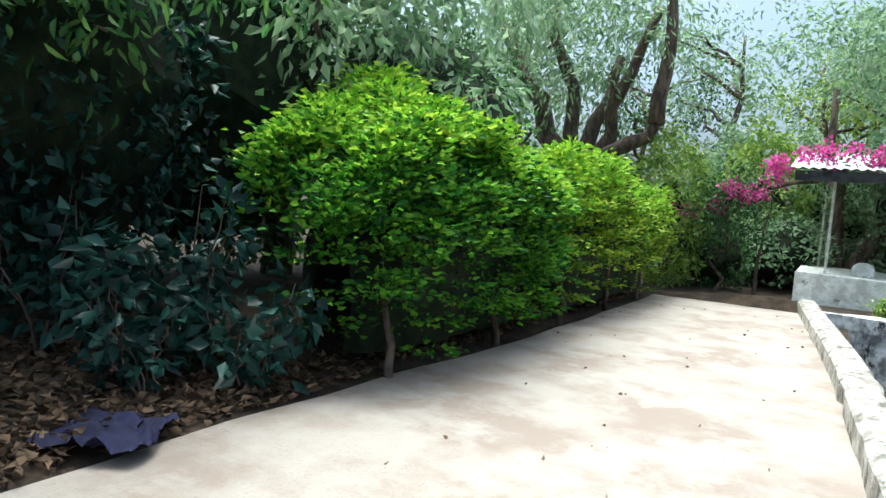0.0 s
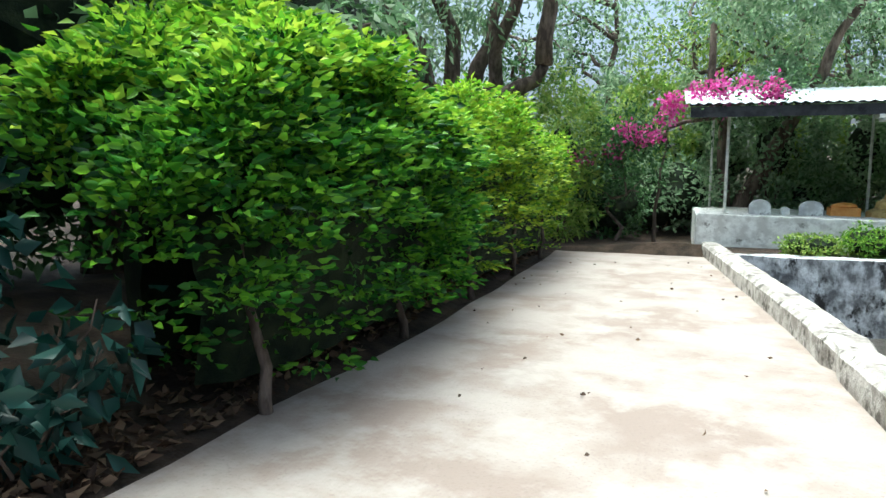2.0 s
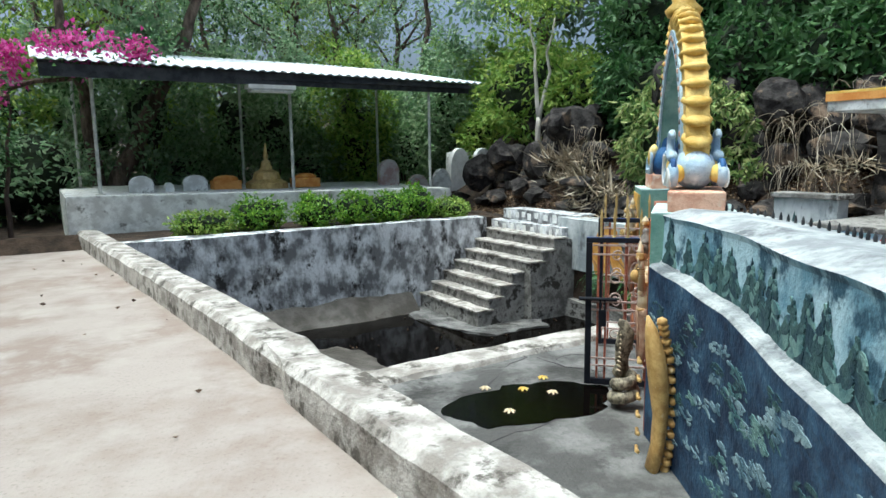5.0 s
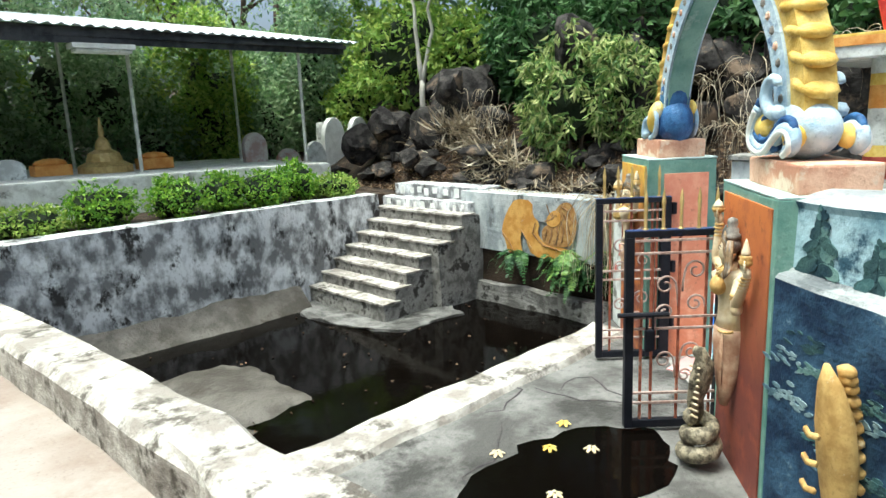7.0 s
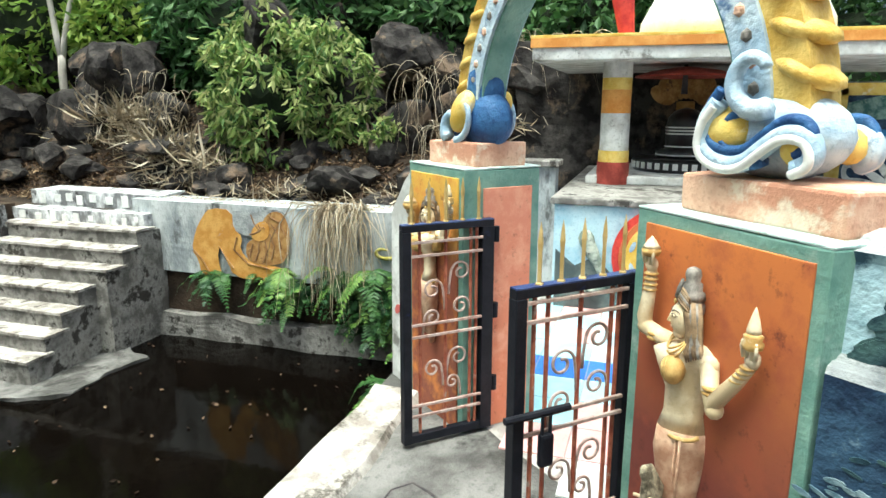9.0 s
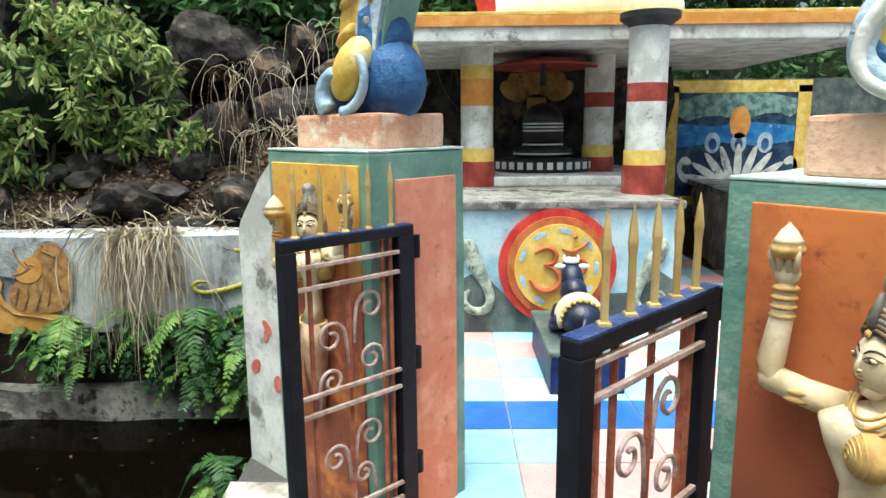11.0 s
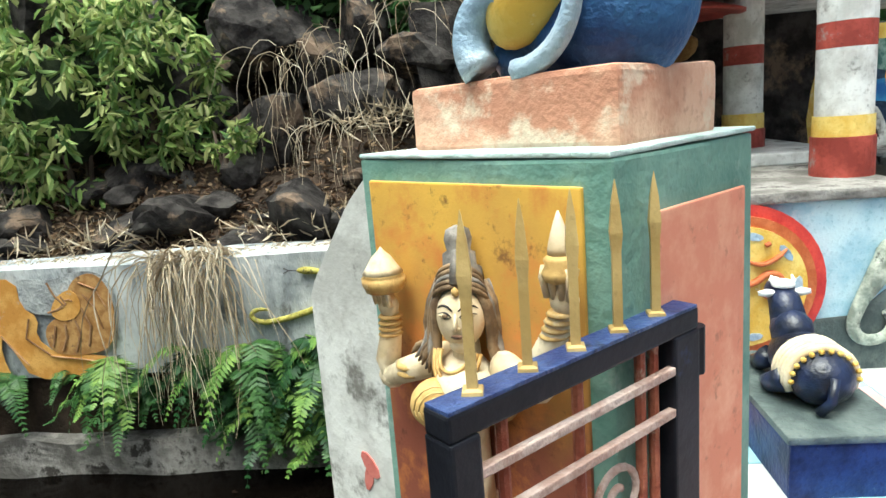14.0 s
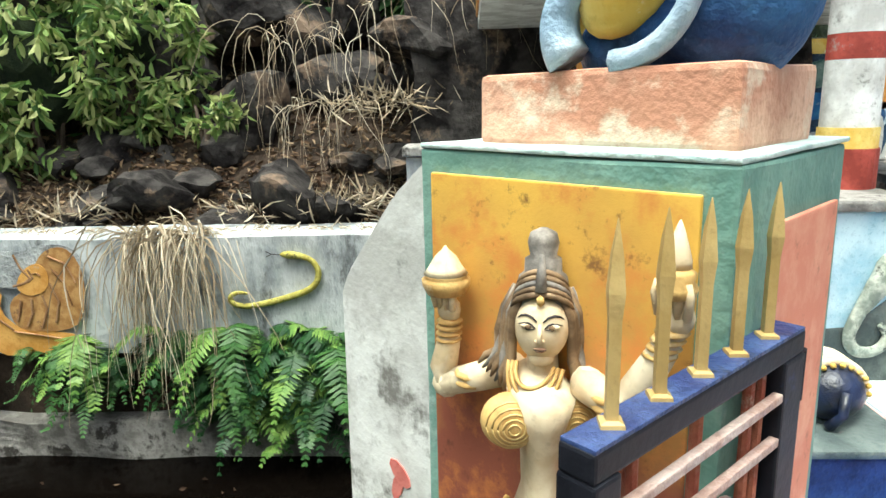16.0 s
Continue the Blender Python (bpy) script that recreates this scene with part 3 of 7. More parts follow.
# low parapet along the path, kinked where it was patched
bm = bmesh.new()
rng = np.random.default_rng(5)
prev = None
for y in np.arange(4.1, 16.5, 0.22):
    o = 1.13 - 0.05 * (y - 5.7) if y < 9.5 else 0.94 - 0.085 * (y - 9.5)
    n1, n2 = 0.025 * noise.noise(Vector((y * 1.9, 0, 0))), 0.02 * noise.noise(Vector((y * 2.3, 5, 0)))
    notch = 0.07 if 7.75 < y < 8.05 else 0.0
    h = 0.25 + n2 - notch * 0.5
    ring = [bm.verts.new(p) for p in ((o + n1 - 0.0 + notch, y, -0.1), (o + n1 + 0.5 * notch, y, h - 0.05), (o + 0.05 + n1, y, h), (o + 0.3 + n2, y, h - 0.005), (o + 0.34 + n2, y, h - 0.05), (o + 0.35, y, -0.25 if y < 8.1 else WATER - 0.3))]
    if prev:
        for i in range(5):
            bm.faces.new((prev[i], prev[i + 1], ring[i + 1], ring[i]))
    else:
        bm.faces.new(ring)
    prev = ring
bm.faces.new(prev[::-1])
tagged(finish("parapet", bm, M["parapet"]), "low weathered cement parapet with a crumbling pale top", "parapet", kind="structure")

# slab before the gate, with the pond's near wall under it
bm = bmesh.new()
pts = [(1.36, 3.0), (1.36, 8.02), (1.8, 8.08), (2.4, 8.03), (2.95, 8.1), (3.4, 8.02), (3.95, 8.08), (4.3, 8.1), (7.9, 8.12), (7.9, 3.0)]
prism(bm, [(x, y) for x, y in pts], WATER - 0.3, GATE_Z)
tagged(finish("gate_slab", bm, M["slab"]), "grey cement slab before the gate", "floor", kind="structure")
gate_slab = bpy.data.objects["gate_slab"]
rng = np.random.default_rng(14)
for x, y, a, n in ((3.1, 7.62, 0.1, 9), (2.6, 7.75, -0.25, 8), (2.0, 7.3, 0.9, 7), (3.2, 7.2, 1.8, 6), (1.7, 6.6, 0.3, 8)):
    pts = [(x, y, GATE_Z + 0.001)]
    for k in range(n):
        a += rng.normal() * 0.45
        x, y = x + 0.1 * math.cos(a), y + 0.1 * math.sin(a)
        pts.append((x, y, GATE_Z + 0.001))
    bm = bmesh.new()
    tube(bm, pts, [0.003 + 0.004 * math.sin(math.pi * k / n) for k in range(n + 1)], 5, 0, 0.4)
    part("crack", bm, M["dark_line"], gate_slab, "dark crack in the cement")
bm = bmesh.new()
prev = None
for x in np.arange(1.38, 4.2, 0.12):
    n1 = 0.02 * noise.noise(Vector((x * 3, 2, 0)))
    n2 = 0.03 * noise.noise(Vector((x * 2.2, 7, 0)))
    y = 8.04
    ring = [bm.verts.new(p) for p in ((x, y - 0.24 + n2, GATE_Z - 0.02), (x, y - 0.2 + n2, GATE_Z + 0.035 + n1), (x, y + 0.04 + n1, GATE_Z + 0.04 + n1), (x, y + 0.08 + n1, GATE_Z - 0.02), (x, y + 0.07, WATER - 0.3))]
    if prev:
        for i in range(4):
            bm.faces.new((prev[i], prev[i + 1], ring[i + 1], ring[i]))
    prev = ring
tagged(finish("pond_kerb", bm, M["parapet"]), "pale worn kerb along the edge of the pond", "kerb", kind="structure")

# pond
bm = bmesh.new()
prism(bm, [(1.3, 7.9), (7.8, 7.9), (7.8, 14.8), (0.9, 14.8)], WATER - 0.05, WATER)
tagged(finish("water", bm, M["water"]), "still black pond water with floating specks", "water", kind="structure")
bm = bmesh.new()
bmesh.ops.create_grid(bm, x_segments=36, y_segments=40, size=1.0, matrix=Matrix.LocRotScale((3.4, 12.0, 0), None, (2.2, 2.9, 1)))
for v in bm.verts:
    x, y = v.co.x, v.co.y
    d1 = ((x - 2.8) / 1.35) ** 2 + ((y - 12.0) / 1.25) ** 2
    d2 = max(0.0, (y - 13.75) / 0.8) * 0.9 + max(0.0, (2.0 - x)) * 0.6
    n = noise.noise(Vector((x * 1.3, y * 1.3, 0))) + 0.5 * noise.noise(Vector((x * 4, y * 4, 0)))
    v.co.z = WATER - 0.12 + max(0.0, 0.2 * (1.15 - d1)) + 0.75 * max(0.0, d2 - 0.25) + 0.085 * n
tagged(finish("mud_bank", bm, M["mud"], smooth=True), "grey drying mud bank in the pond", "mud", kind="structure")

# retaining wall of the pond's far side, rough and stained
bm = bmesh.new()
box(bm, 0.7, 7.3, 14.5, 14.85, WATER - 0.3, 0.2)
rough_up(bm, 0.03, 2.0, 14)
tagged(finish("wall_pond", bm, M["stained"]), "rough retaining wall with peeling black-stained whitewash", "wall", kind="structure")
# platform under the canopy
bm = bmesh.new()
prism(bm, [(0.25, 16.4), (7.5, 16.15), (7.9, 20.8), (0.25, 20.8)], -0.1, lambda x, y: 0.82 - 0.018 * x)
bmesh.ops.bevel(bm, geom=bm.edges[:], offset=0.02, segments=2, affect="EDGES")
tagged(finish("platform", bm, M["white_wall"]), "raised cement platform with a whitewashed front", "platform", kind="structure")
# planted strip between the wall and the platform
bm = bmesh.new()
prism(bm, [(0.75, 14.7), (7.6, 14.7), (7.6, 16.3), (0.6, 16.3)], -0.2, 0.17)
tagged(finish("planting_strip", bm, M["soil"]), "strip of brown soil above the pond wall", "soil", kind="structure")

# wall with the painted lion, lower plinth, far wall of the pond
bm = bmesh.new()
box(bm, WALL_X, WALL_X + 0.5, 8.2, 12.9, -0.6, 0.285)
rough_up(bm, 0.02, 2.0, 9)
tagged(finish("wall_lion", bm, M["lion_wall"]), "grey-blue washed wall with painted animals", "wall", kind="structure")
# the hollow's shade is deepened by the dark soil colour
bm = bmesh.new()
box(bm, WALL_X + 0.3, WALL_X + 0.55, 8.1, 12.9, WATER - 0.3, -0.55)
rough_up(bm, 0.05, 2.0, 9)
tagged(finish("wall_recess", bm, M["soil"]), "recess under the painted wall, its shade put into dark soil colour", "wall", kind="structure")
bm = bmesh.new()
box(bm, WALL_X - 0.12, WALL_X + 0.35, 8.2, 12.5, WATER - 0.3, WATER + 0.3)
rough_up(bm, 0.06, 2.4, 9)
tagged(finish("wall_footing", bm, M["step"]), "broken cement footing at the waterline", "wall", kind="structure")

# pond stairs
stairs = thing("pond_stairs", None, "worn cement stairs with pale nosings down to the pond", "stairs", kind="structure")
for i in range(7):
    z = -0.02 - 0.182 * i
    x = 7.3 - 0.25 * i
    ya, yb = (12.5, 14.6) if i < 3 else (12.75 - 0.02 * i, 14.6)
    bm = bmesh.new()
    box(bm, x, x + 0.3 + (0.3 if i == 0 else 0), ya, yb, WATER - 0.25, z - 0.03)
    rough_up(bm, 0.02, 3.0, 5)
    st = part("step", bm, M["step"], stairs)
    bm = bmesh.new()
    box(bm, x - 0.03, x + 0.3, ya - 0.02, yb, z - 0.03, z)
    rough_up(bm, 0.012, 4.0, 5)
    part("nosing", bm, M["parapet"], st, "pale worn nosing")
# broken apron round the foot of the stairs
bm = bmesh.new()
edge = []
for k in range(36):
    a = 2 * math.pi * k / 36
    q = 1 + 0.22 * noise.noise(Vector((math.cos(a) * 2, math.sin(a) * 2, 6))) + 0.14 * noise.noise(Vector((math.cos(a) * 6, math.sin(a) * 6, 2)))
    edge.append((6.3 + 1.0 * q * math.copysign(abs(math.cos(a)) ** 0.7, math.cos(a)), 13.35 + 1.2 * q * math.copysign(abs(math.sin(a)) ** 0.7, math.sin(a))))
prism(bm, edge, WATER - 0.1, WATER + 0.03)
r = bmesh.ops.triangulate(bm, faces=bm.faces[:])
bmesh.ops.subdivide_edges(bm, edges=bm.edges[:], cuts=2)
rough_up(bm, 0.05, 3.5)
tagged(finish("stair_apron", bm, M["slab"]), "broken cement apron at the foot of the stairs", "apron", kind="structure")
# painted top steps above the stairs
for i, (zz, xx) in enumerate(((0.12, 7.55), (0.32, 7.85))):
    bm = bmesh.new()
    box(bm, xx, xx + 0.5, 12.6, 14.7, -0.3, zz)
    rough_up(bm, 0.015, 3.0, 6)
    st = part("step", bm, M["stained"], stairs)
    for k in range(9):
        bm = bmesh.new()
        at, wide, low = 12.68 + 0.22 * k + 0.04 * math.sin(5 * k + i), 0.06 + 0.05 * abs(math.sin(3 * k + 2 * i)), 0.07 + 0.08 * abs(math.sin(2 * k + i))
        box(bm, xx - 0.012, xx, at, at + wide, zz - 0.03 - low, zz - 0.03 - 0.02 * (k % 2), 0.004)
        part("paint_dash", bm, M["white"], st)

# blue wall beside the gate
PR_A, PR_ANG, PR_W = Vector((2.633, 6.349, 0)), 38.6, 0.668
PL_A, PL_ANG, PL_W = Vector((3.844, 7.517, 0)), 47.7, 0.519
DEPTH, TOP = 0.42, 1.152
run = [Vector(p) for p in ((2.62, 6.34), (2.38, 5.92), (2.14, 5.54), (1.92, 5.26), (1.68, 4.97), (1.42, 4.64), (1.2, 4.34))]


def along(run, off):
    out = []
    for i, p in enumerate(run):
        d = (run[min(i + 1, len(run) - 1)] - run[max(i - 1, 0)]).normalized()
        out.append(p + off * Vector((d.y, -d.x)))
    return out


def wall_ribbon(run, rows, mats):
    """A wall along a plan line from rows of (offset, height); material i lies between rows i and i+1."""
    bm = bmesh.new()
    cols = []
    for off, z in rows:
        fall = 0.12 if 0.5 < z < 0.9 else 0.0
        cols.append([bm.verts.new((p.x, p.y, z - fall * i / len(run) + 0.012 * noise.noise(Vector((p.x * 3, p.y * 3, z))))) for i, p in enumerate(along(run, off))])
    for k in range(len(rows) - 1):
        for i in range(len(run) - 1):
            bm.faces.new((cols[k][i], cols[k][i + 1], cols[k + 1][i + 1], cols[k + 1][i])).material_index = mats[k]
    bm.faces.new([c[0] for c in cols])
    bm.faces.new([c[-1] for c in cols][::-1])
    return bm


def finer(run, k=5):
    out = []
    for a, b in zip(run, run[1:]):
        out += [a.lerp(b, i / k) for i in range(k)]
    return out + [run[-1]]


fine_run = finer(run)
# the side that faces the path has positive offsets to the left of the run's direction
S = 1.0
rows = [(S * 0.0, -0.3), (S * 0.0, 0.84), (S * -0.012, 0.855), (S * -0.05, 0.86), (S * -0.065, 0.875), (S * -0.07, 1.09), (S * -0.06, 1.115), (S * -0.2, 1.15), (S * -0.44, 1.13), (S * -0.47, 1.1), (S * -0.47, -0.3)]
bm = wall_ribbon(fine_run, rows, [0, 1, 1, 1, 2, 2, 1, 1, 1, 3])
blue_wall = tagged(finish("wall_blue", bm, [M["mural_deep"], M["crest"], M["mural_mid"], M["white_wall"]]), "curved wall with a blue forest mural and grey rounded crest", "wall", kind="structure")


def on_wall(s, z, off):
    """A pose on the blue wall's path side, s of the way along, facing out."""
    i = min(int(s * (len(fine_run) - 1)), len(fine_run) - 2)
    p, q = fine_run[i], fine_run[i + 1]
    d = (q - p).normalized()
    pos = p.lerp(q, s * (len(fine_run) - 1) - i)
    nrm = Vector((d.y, -d.x))
    pos = pos + nrm * off
    return Matrix.Translation((pos.x, pos.y, z)) @ Matrix.Rotation(math.atan2(-nrm.x, nrm.y) + math.pi, 4, "Z")


rng = np.random.default_rng(8)
for k in range(15):
    s = 0.05 + 0.063 * k + rng.uniform(-0.02, 0.02)
    m = on_wall(s, 0.87 - 0.12 * s, -0.066)
    h, w = rng.uniform(0.17, 0.245), rng.uniform(0.09, 0.17)
    trunk_bm, tip_bm = bmesh.new(), bmesh.new()
    plate(trunk_bm, [(-0.3 * w, 0), (0.3 * w, 0), (0.12 * w, 0.6 * h), (0, h), (-0.12 * w, 0.6 * h)], m, 0.003)
    for j in range(44):
        q = rng.uniform(0.0, 0.92)
        side = rng.choice((-1, 1))
        reach = w * (1.02 - q) * rng.uniform(0.5, 1.0)
        a = side * rng.uniform(0.25, 0.75)
        bough = oval(side * reach * 0.55, h * q + rng.uniform(0.0, 0.02), reach * 0.55, 0.011 + 0.01 * (1 - q), 9, -a)
        plate(tip_bm if j % 3 == 0 else trunk_bm, bough, m, 0.0035 + 0.00008 * j)
    fir = part("painted_tree", trunk_bm, M["mural_tree"], blue_wall, "dark painted fir")
    part("painted_boughs", tip_bm, M["mural_bough"], fir, "grey-green brushed boughs")
for k in range(96):
    s, z = rng.uniform(0.03, 0.97), rng.uniform(0.0, 0.66)
    m = on_wall(s, z, 0.0)
    bm = bmesh.new()
    r = rng.uniform(0.05, 0.13)
    for j in range(16):
        a = rng.uniform(0.1, math.pi - 0.1)
        d = r * rng.uniform(0.3, 1.0)
        plate(bm, oval(d * math.cos(a), 0.6 * d * math.sin(a), rng.uniform(0.01, 0.026), rng.uniform(0.004, 0.009), 8, rng.uniform(-0.5, 0.5)), m, 0.002 + 0.0001 * j)
    part("brush_stroke", bm, M[("mural_foam", "mural_bough", "mural_tree", "mural_foam")[k % 4]], blue_wall, "painted bush of dabbed strokes")
for k in range(44):
    p = along(fine_run, -0.4)[min(30, int(k / 44 * 30))].lerp(along(fine_run, -0.4)[min(30, int(k / 44 * 30) + 1)], (k / 44 * 30) % 1)
    bm = bmesh.new()
    lathe(bm, [(0.006, 0), (0.007, 0.025), (0.002, 0.045)], (p.x, p.y, 1.125), 6)
    part("spike", bm, M["dark_steel"], blue_wall, "small dark iron spike")


# ---- the gate ----
def pillar(A, ang, w, inner_side, panel, label):
    m = Matrix.Translation((A.x, A.y, 0)) @ Matrix.Rotation(radians(ang), 4, "Z")
    t = thing("gate_pillar", m, label, "pillar", "gate pillars")
    bm = bmesh.new()
    top = TOP if inner_side < 0 else 1.125
    box(bm, 0, w, -DEPTH, 0, GATE_Z - 0.1, top - 0.009, 0.006)
    rough_up(bm, 0.004, 5.0, 2)
    part("shaft", bm, M["green"], t)
    bm = bmesh.new()
    box(bm, -0.002, w + 0.002, -DEPTH - 0.002, 0.002, top - 0.008, top, 0.003)
    rough_up(bm, 0.004, 6.0, 3)
    part("top_slab", bm, M["pale_top"], t, "pale green worn top edge")
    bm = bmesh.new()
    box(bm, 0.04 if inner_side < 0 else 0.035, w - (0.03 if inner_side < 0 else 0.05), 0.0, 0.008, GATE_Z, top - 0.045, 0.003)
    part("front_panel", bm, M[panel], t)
    bm = bmesh.new()
    if inner_side < 0:
        box(bm, -0.008, 0.0, -DEPTH + 0.05, -0.1, GATE_Z, top - 0.09, 0.003)
    else:
        box(bm, w, w + 0.008, -DEPTH + 0.05, -0.1, GATE_Z, top - 0.09, 0.003)
    part("side_panel", bm, M["salmon"], t, "salmon pink painted panel")
    bm = bmesh.new()
    box(bm, 0.036 if inner_side < 0 else 0.04, 0.458 if inner_side < 0 else w - 0.09, -DEPTH + 0.06, -0.078, top - 0.004, top + 0.108, 0.01)
    rough_up(bm, 0.005, 7.0, 3)
    part("cap_block", bm, M["cap"], t, "peach block with flaking paint")
    return t, m


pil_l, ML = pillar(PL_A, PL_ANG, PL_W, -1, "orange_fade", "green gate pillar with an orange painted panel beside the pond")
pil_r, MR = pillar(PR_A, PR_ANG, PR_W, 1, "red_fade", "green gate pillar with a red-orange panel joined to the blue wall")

# sloping buttress behind the pillar beside the pond
bm = bmesh.new()
vs = []
for y in (-0.03, -0.4):
    vs.append([bm.verts.new((x, y, z)) for x, z in ((PL_W + 0.002, WATER), (PL_W + 0.32, WATER), (PL_W + 0.29, 0.84), (PL_W + 0.27, 0.88), (PL_W + 0.12, 1.05), (PL_W + 0.002, TOP - 0.01))])
bm.faces.new(vs[0]), bm.faces.new(vs[1][::-1])
for i in range(6):
    bm.faces.new((vs[0][i], vs[1][i], vs[1][(i + 1) % 6], vs[0][(i + 1) % 6]))
bmesh.ops.bevel(bm, geom=[e for e in bm.edges], offset=0.012, segments=2, affect="EDGES")
bt = tagged(finish("buttress", bm, M["white_wall"]), "sloping whitewashed buttress with red paint blots", "wall", kind="structure")
bt.matrix_basis = ML
rng = np.random.default_rng(3)
for k in range(4):
    bm = bmesh.new()
    plate(bm, oval(PL_W + rng.uniform(0.05, 0.22), rng.uniform(0.1, 0.85), rng.uniform(0.012, 0.03), rng.uniform(0.015, 0.05), 9, rng.uniform(0, 3)), Matrix.Translation((0, -0.03, 0)) @ Matrix.Scale(-1, 4, (0, 1, 0)), 0.003)
    part("paint_blot", bm, M["plastic"], bt)


def goddess(m, flip, label, turn, arms, sway, cup=1.0):
    """A relief figure with raised arms, one plain cast."""
    bm = bmesh.new()
    f = -1 if flip else 1
    y = 0.035

    def P(x, z, d=0.0):
        return (f * x, y + d, z)
    # skirt and legs
    tube(bm, [P(-0.9 * sway, 0.06), P(-0.6 * sway, 0.15), P(0.1 * sway, 0.26), P(0.4 * sway, 0.345), P(0.1 * sway, 0.42)], [0.02, 0.046, 0.07, 0.085, 0.076], 14, 7, 0.6)
    # waist, chest, neck
    below = set(bm.verts)
    tube(bm, [P(0.005, 0.42), P(0.0, 0.47), P(0.002, 0.54), P(0.006, 0.61), P(0.004, 0.655), P(0.0, 0.68)], [0.076, 0.06, 0.06, 0.09, 0.104, 0.05], 16, 0, 0.52)
    tube(bm, [P(0, 0.66), P(0.0, 0.71)], [0.027, 0.024], 10)
    for s in (-1, 1):
        ball(bm, P(0.008 + s * 0.047, 0.612, 0.034), (0.048, 0.036, 0.045), 3, 1)
        for rr in (0.041, 0.033, 0.025, 0.017, 0.009):
            tube(bm, [P(0.008 + s * 0.047 + rr * math.cos(a), 0.612 + 0.93 * rr * math.sin(a), 0.034 + 0.036 * math.sqrt(1 - (rr / 0.048) ** 2)) for a in np.linspace(0, 6.28, 15)], 0.0018, 5, 5)
    twist = Matrix.Translation((0, y, 0)) @ Matrix.Rotation(radians(0.5 * turn), 4, "Z") @ Matrix.Translation((0, -y, 0))
    bmesh.ops.transform(bm, matrix=twist, verts=[v for v in bm.verts if v not in below])
    # head with crown of hair
    before = set(bm.verts)
    ball(bm, P(0.0, 0.757, 0.022), (0.041, 0.038, 0.053), 3)
    ball(bm, P(0.0, 0.712, 0.03), (0.021, 0.02, 0.016), 2)
    ball(bm, P(0.0, 0.788, 0.002), (0.044, 0.038, 0.04), 3, 2)
    for s in (-1, 1):
        for q in range(7):
            w = 0.0034 * math.sin(2.3 * q)
            tube(bm, [P(s * (0.026 + 0.003 * q), 0.812, 0.024 - 0.006 * q), P(s * (0.042 + 0.003 * q), 0.775, 0.022 - 0.006 * q), P(s * (0.046 + 0.0035 * q + w), 0.735, 0.014 - 0.005 * q), P(s * (0.047 + 0.0045 * q - w), 0.7, 0.012 - 0.005 * q), P(s * (0.053 + 0.006 * q + w), 0.672 + 0.003 * q, 0.018 - 0.006 * q), P(s * (0.06 + 0.0075 * q), 0.645 + 0.005 * q, 0.014 - 0.005 * q)], [0.006, 0.0085, 0.0085, 0.0085, 0.007, 0.002], 7, 2 if q in (2, 5) else 6)
    lathe(bm, [(0.04, 0), (0.037, 0.018), (0.029, 0.024), (0.028, 0.045), (0.02, 0.05), (0.024, 0.07), (0.02, 0.085), (0.006, 0.092)], P(0, 0.815, 0.004), 14, 2)
    tube(bm, [P(0, 0.818, 0.043), P(0, 0.845, 0.04), P(0, 0.872, 0.032)], [0.01, 0.008, 0.004], 6, 2)
    for q in range(5):
        tube(bm, [P((0.045 - 0.002 * q) * math.cos(a), 0.782 + 0.008 * q + 0.032 * math.sin(a), 0.012 + (0.032 - 0.003 * q) * math.sin(a)) for a in np.linspace(0.1, math.pi - 0.1, 11)], 0.0046, 6, 2 if q == 2 else 6)
    ball(bm, P(0, 0.806, 0.05), (0.007, 0.005, 0.009), 1, 1)

    def face(x, z, d=0.0):
        """A point on the rounded face."""
        return P(x, z, 0.022 + d + 0.038 * math.sqrt(max(0.0, 1 - (x / 0.041) ** 2 - ((z - 0.757) / 0.053) ** 2)))
    # brows, eyes with lids, lips, nose, cheeks
    for s in (-1, 1):
        tube(bm, [face(s * u, v, 0.0005) for u, v in ((0.005, 0.776), (0.012, 0.782), (0.021, 0.784), (0.029, 0.781), (0.034, 0.776))], [0.0012, 0.0019, 0.002, 0.0016, 0.0008], 5, 3)
        ball(bm, face(s * 0.0185, 0.768, -0.0015), (0.0115, 0.004, 0.0044), 2)
        ball(bm, face(s * 0.0175, 0.7675, 0.0012), (0.0052, 0.002, 0.0036), 2, 6)
        tube(bm, [face(s * u, v, 0.001) for u, v in ((0.007, 0.7665), (0.012, 0.7715), (0.018, 0.7732), (0.025, 0.7715), (0.033, 0.768))], [0.0008, 0.0014, 0.0016, 0.0013, 0.0006], 5, 3)
        tube(bm, [face(s * u, v, 0.001) for u, v in ((0.008, 0.7655), (0.018, 0.763), (0.029, 0.7665))], 0.0007, 5, 3)
        ball(bm, face(s * 0.0045, 0.7475, 0.0015), (0.0035, 0.0035, 0.003), 1)
    tube(bm, [face(0, 0.772, -0.002), face(0, 0.76, 0.002), face(0, 0.7485, 0.006), face(0, 0.7455, 0.001)], [0.0025, 0.0034, 0.0048, 0.003], 7)
    ball(bm, face(0, 0.7335, 0.0005), (0.0095, 0.0035, 0.0022), 2, 7)
    ball(bm, face(0, 0.7295, 0.0005), (0.0075, 0.0038, 0.0024), 2, 7)
    tube(bm, [face(u, v, 0.0035) for u, v in ((-0.01, 0.7328), (0, 0.7314), (0.01, 0.7328))], 0.0007, 5, 3)
    spin = Matrix.Translation((0, y, -0.016)) @ Matrix.Rotation(radians(turn), 4, 'Z') @ Matrix.Translation((0, -y, 0))
    bmesh.ops.transform(bm, matrix=spin, verts=[v for v in bm.verts if v not in before])
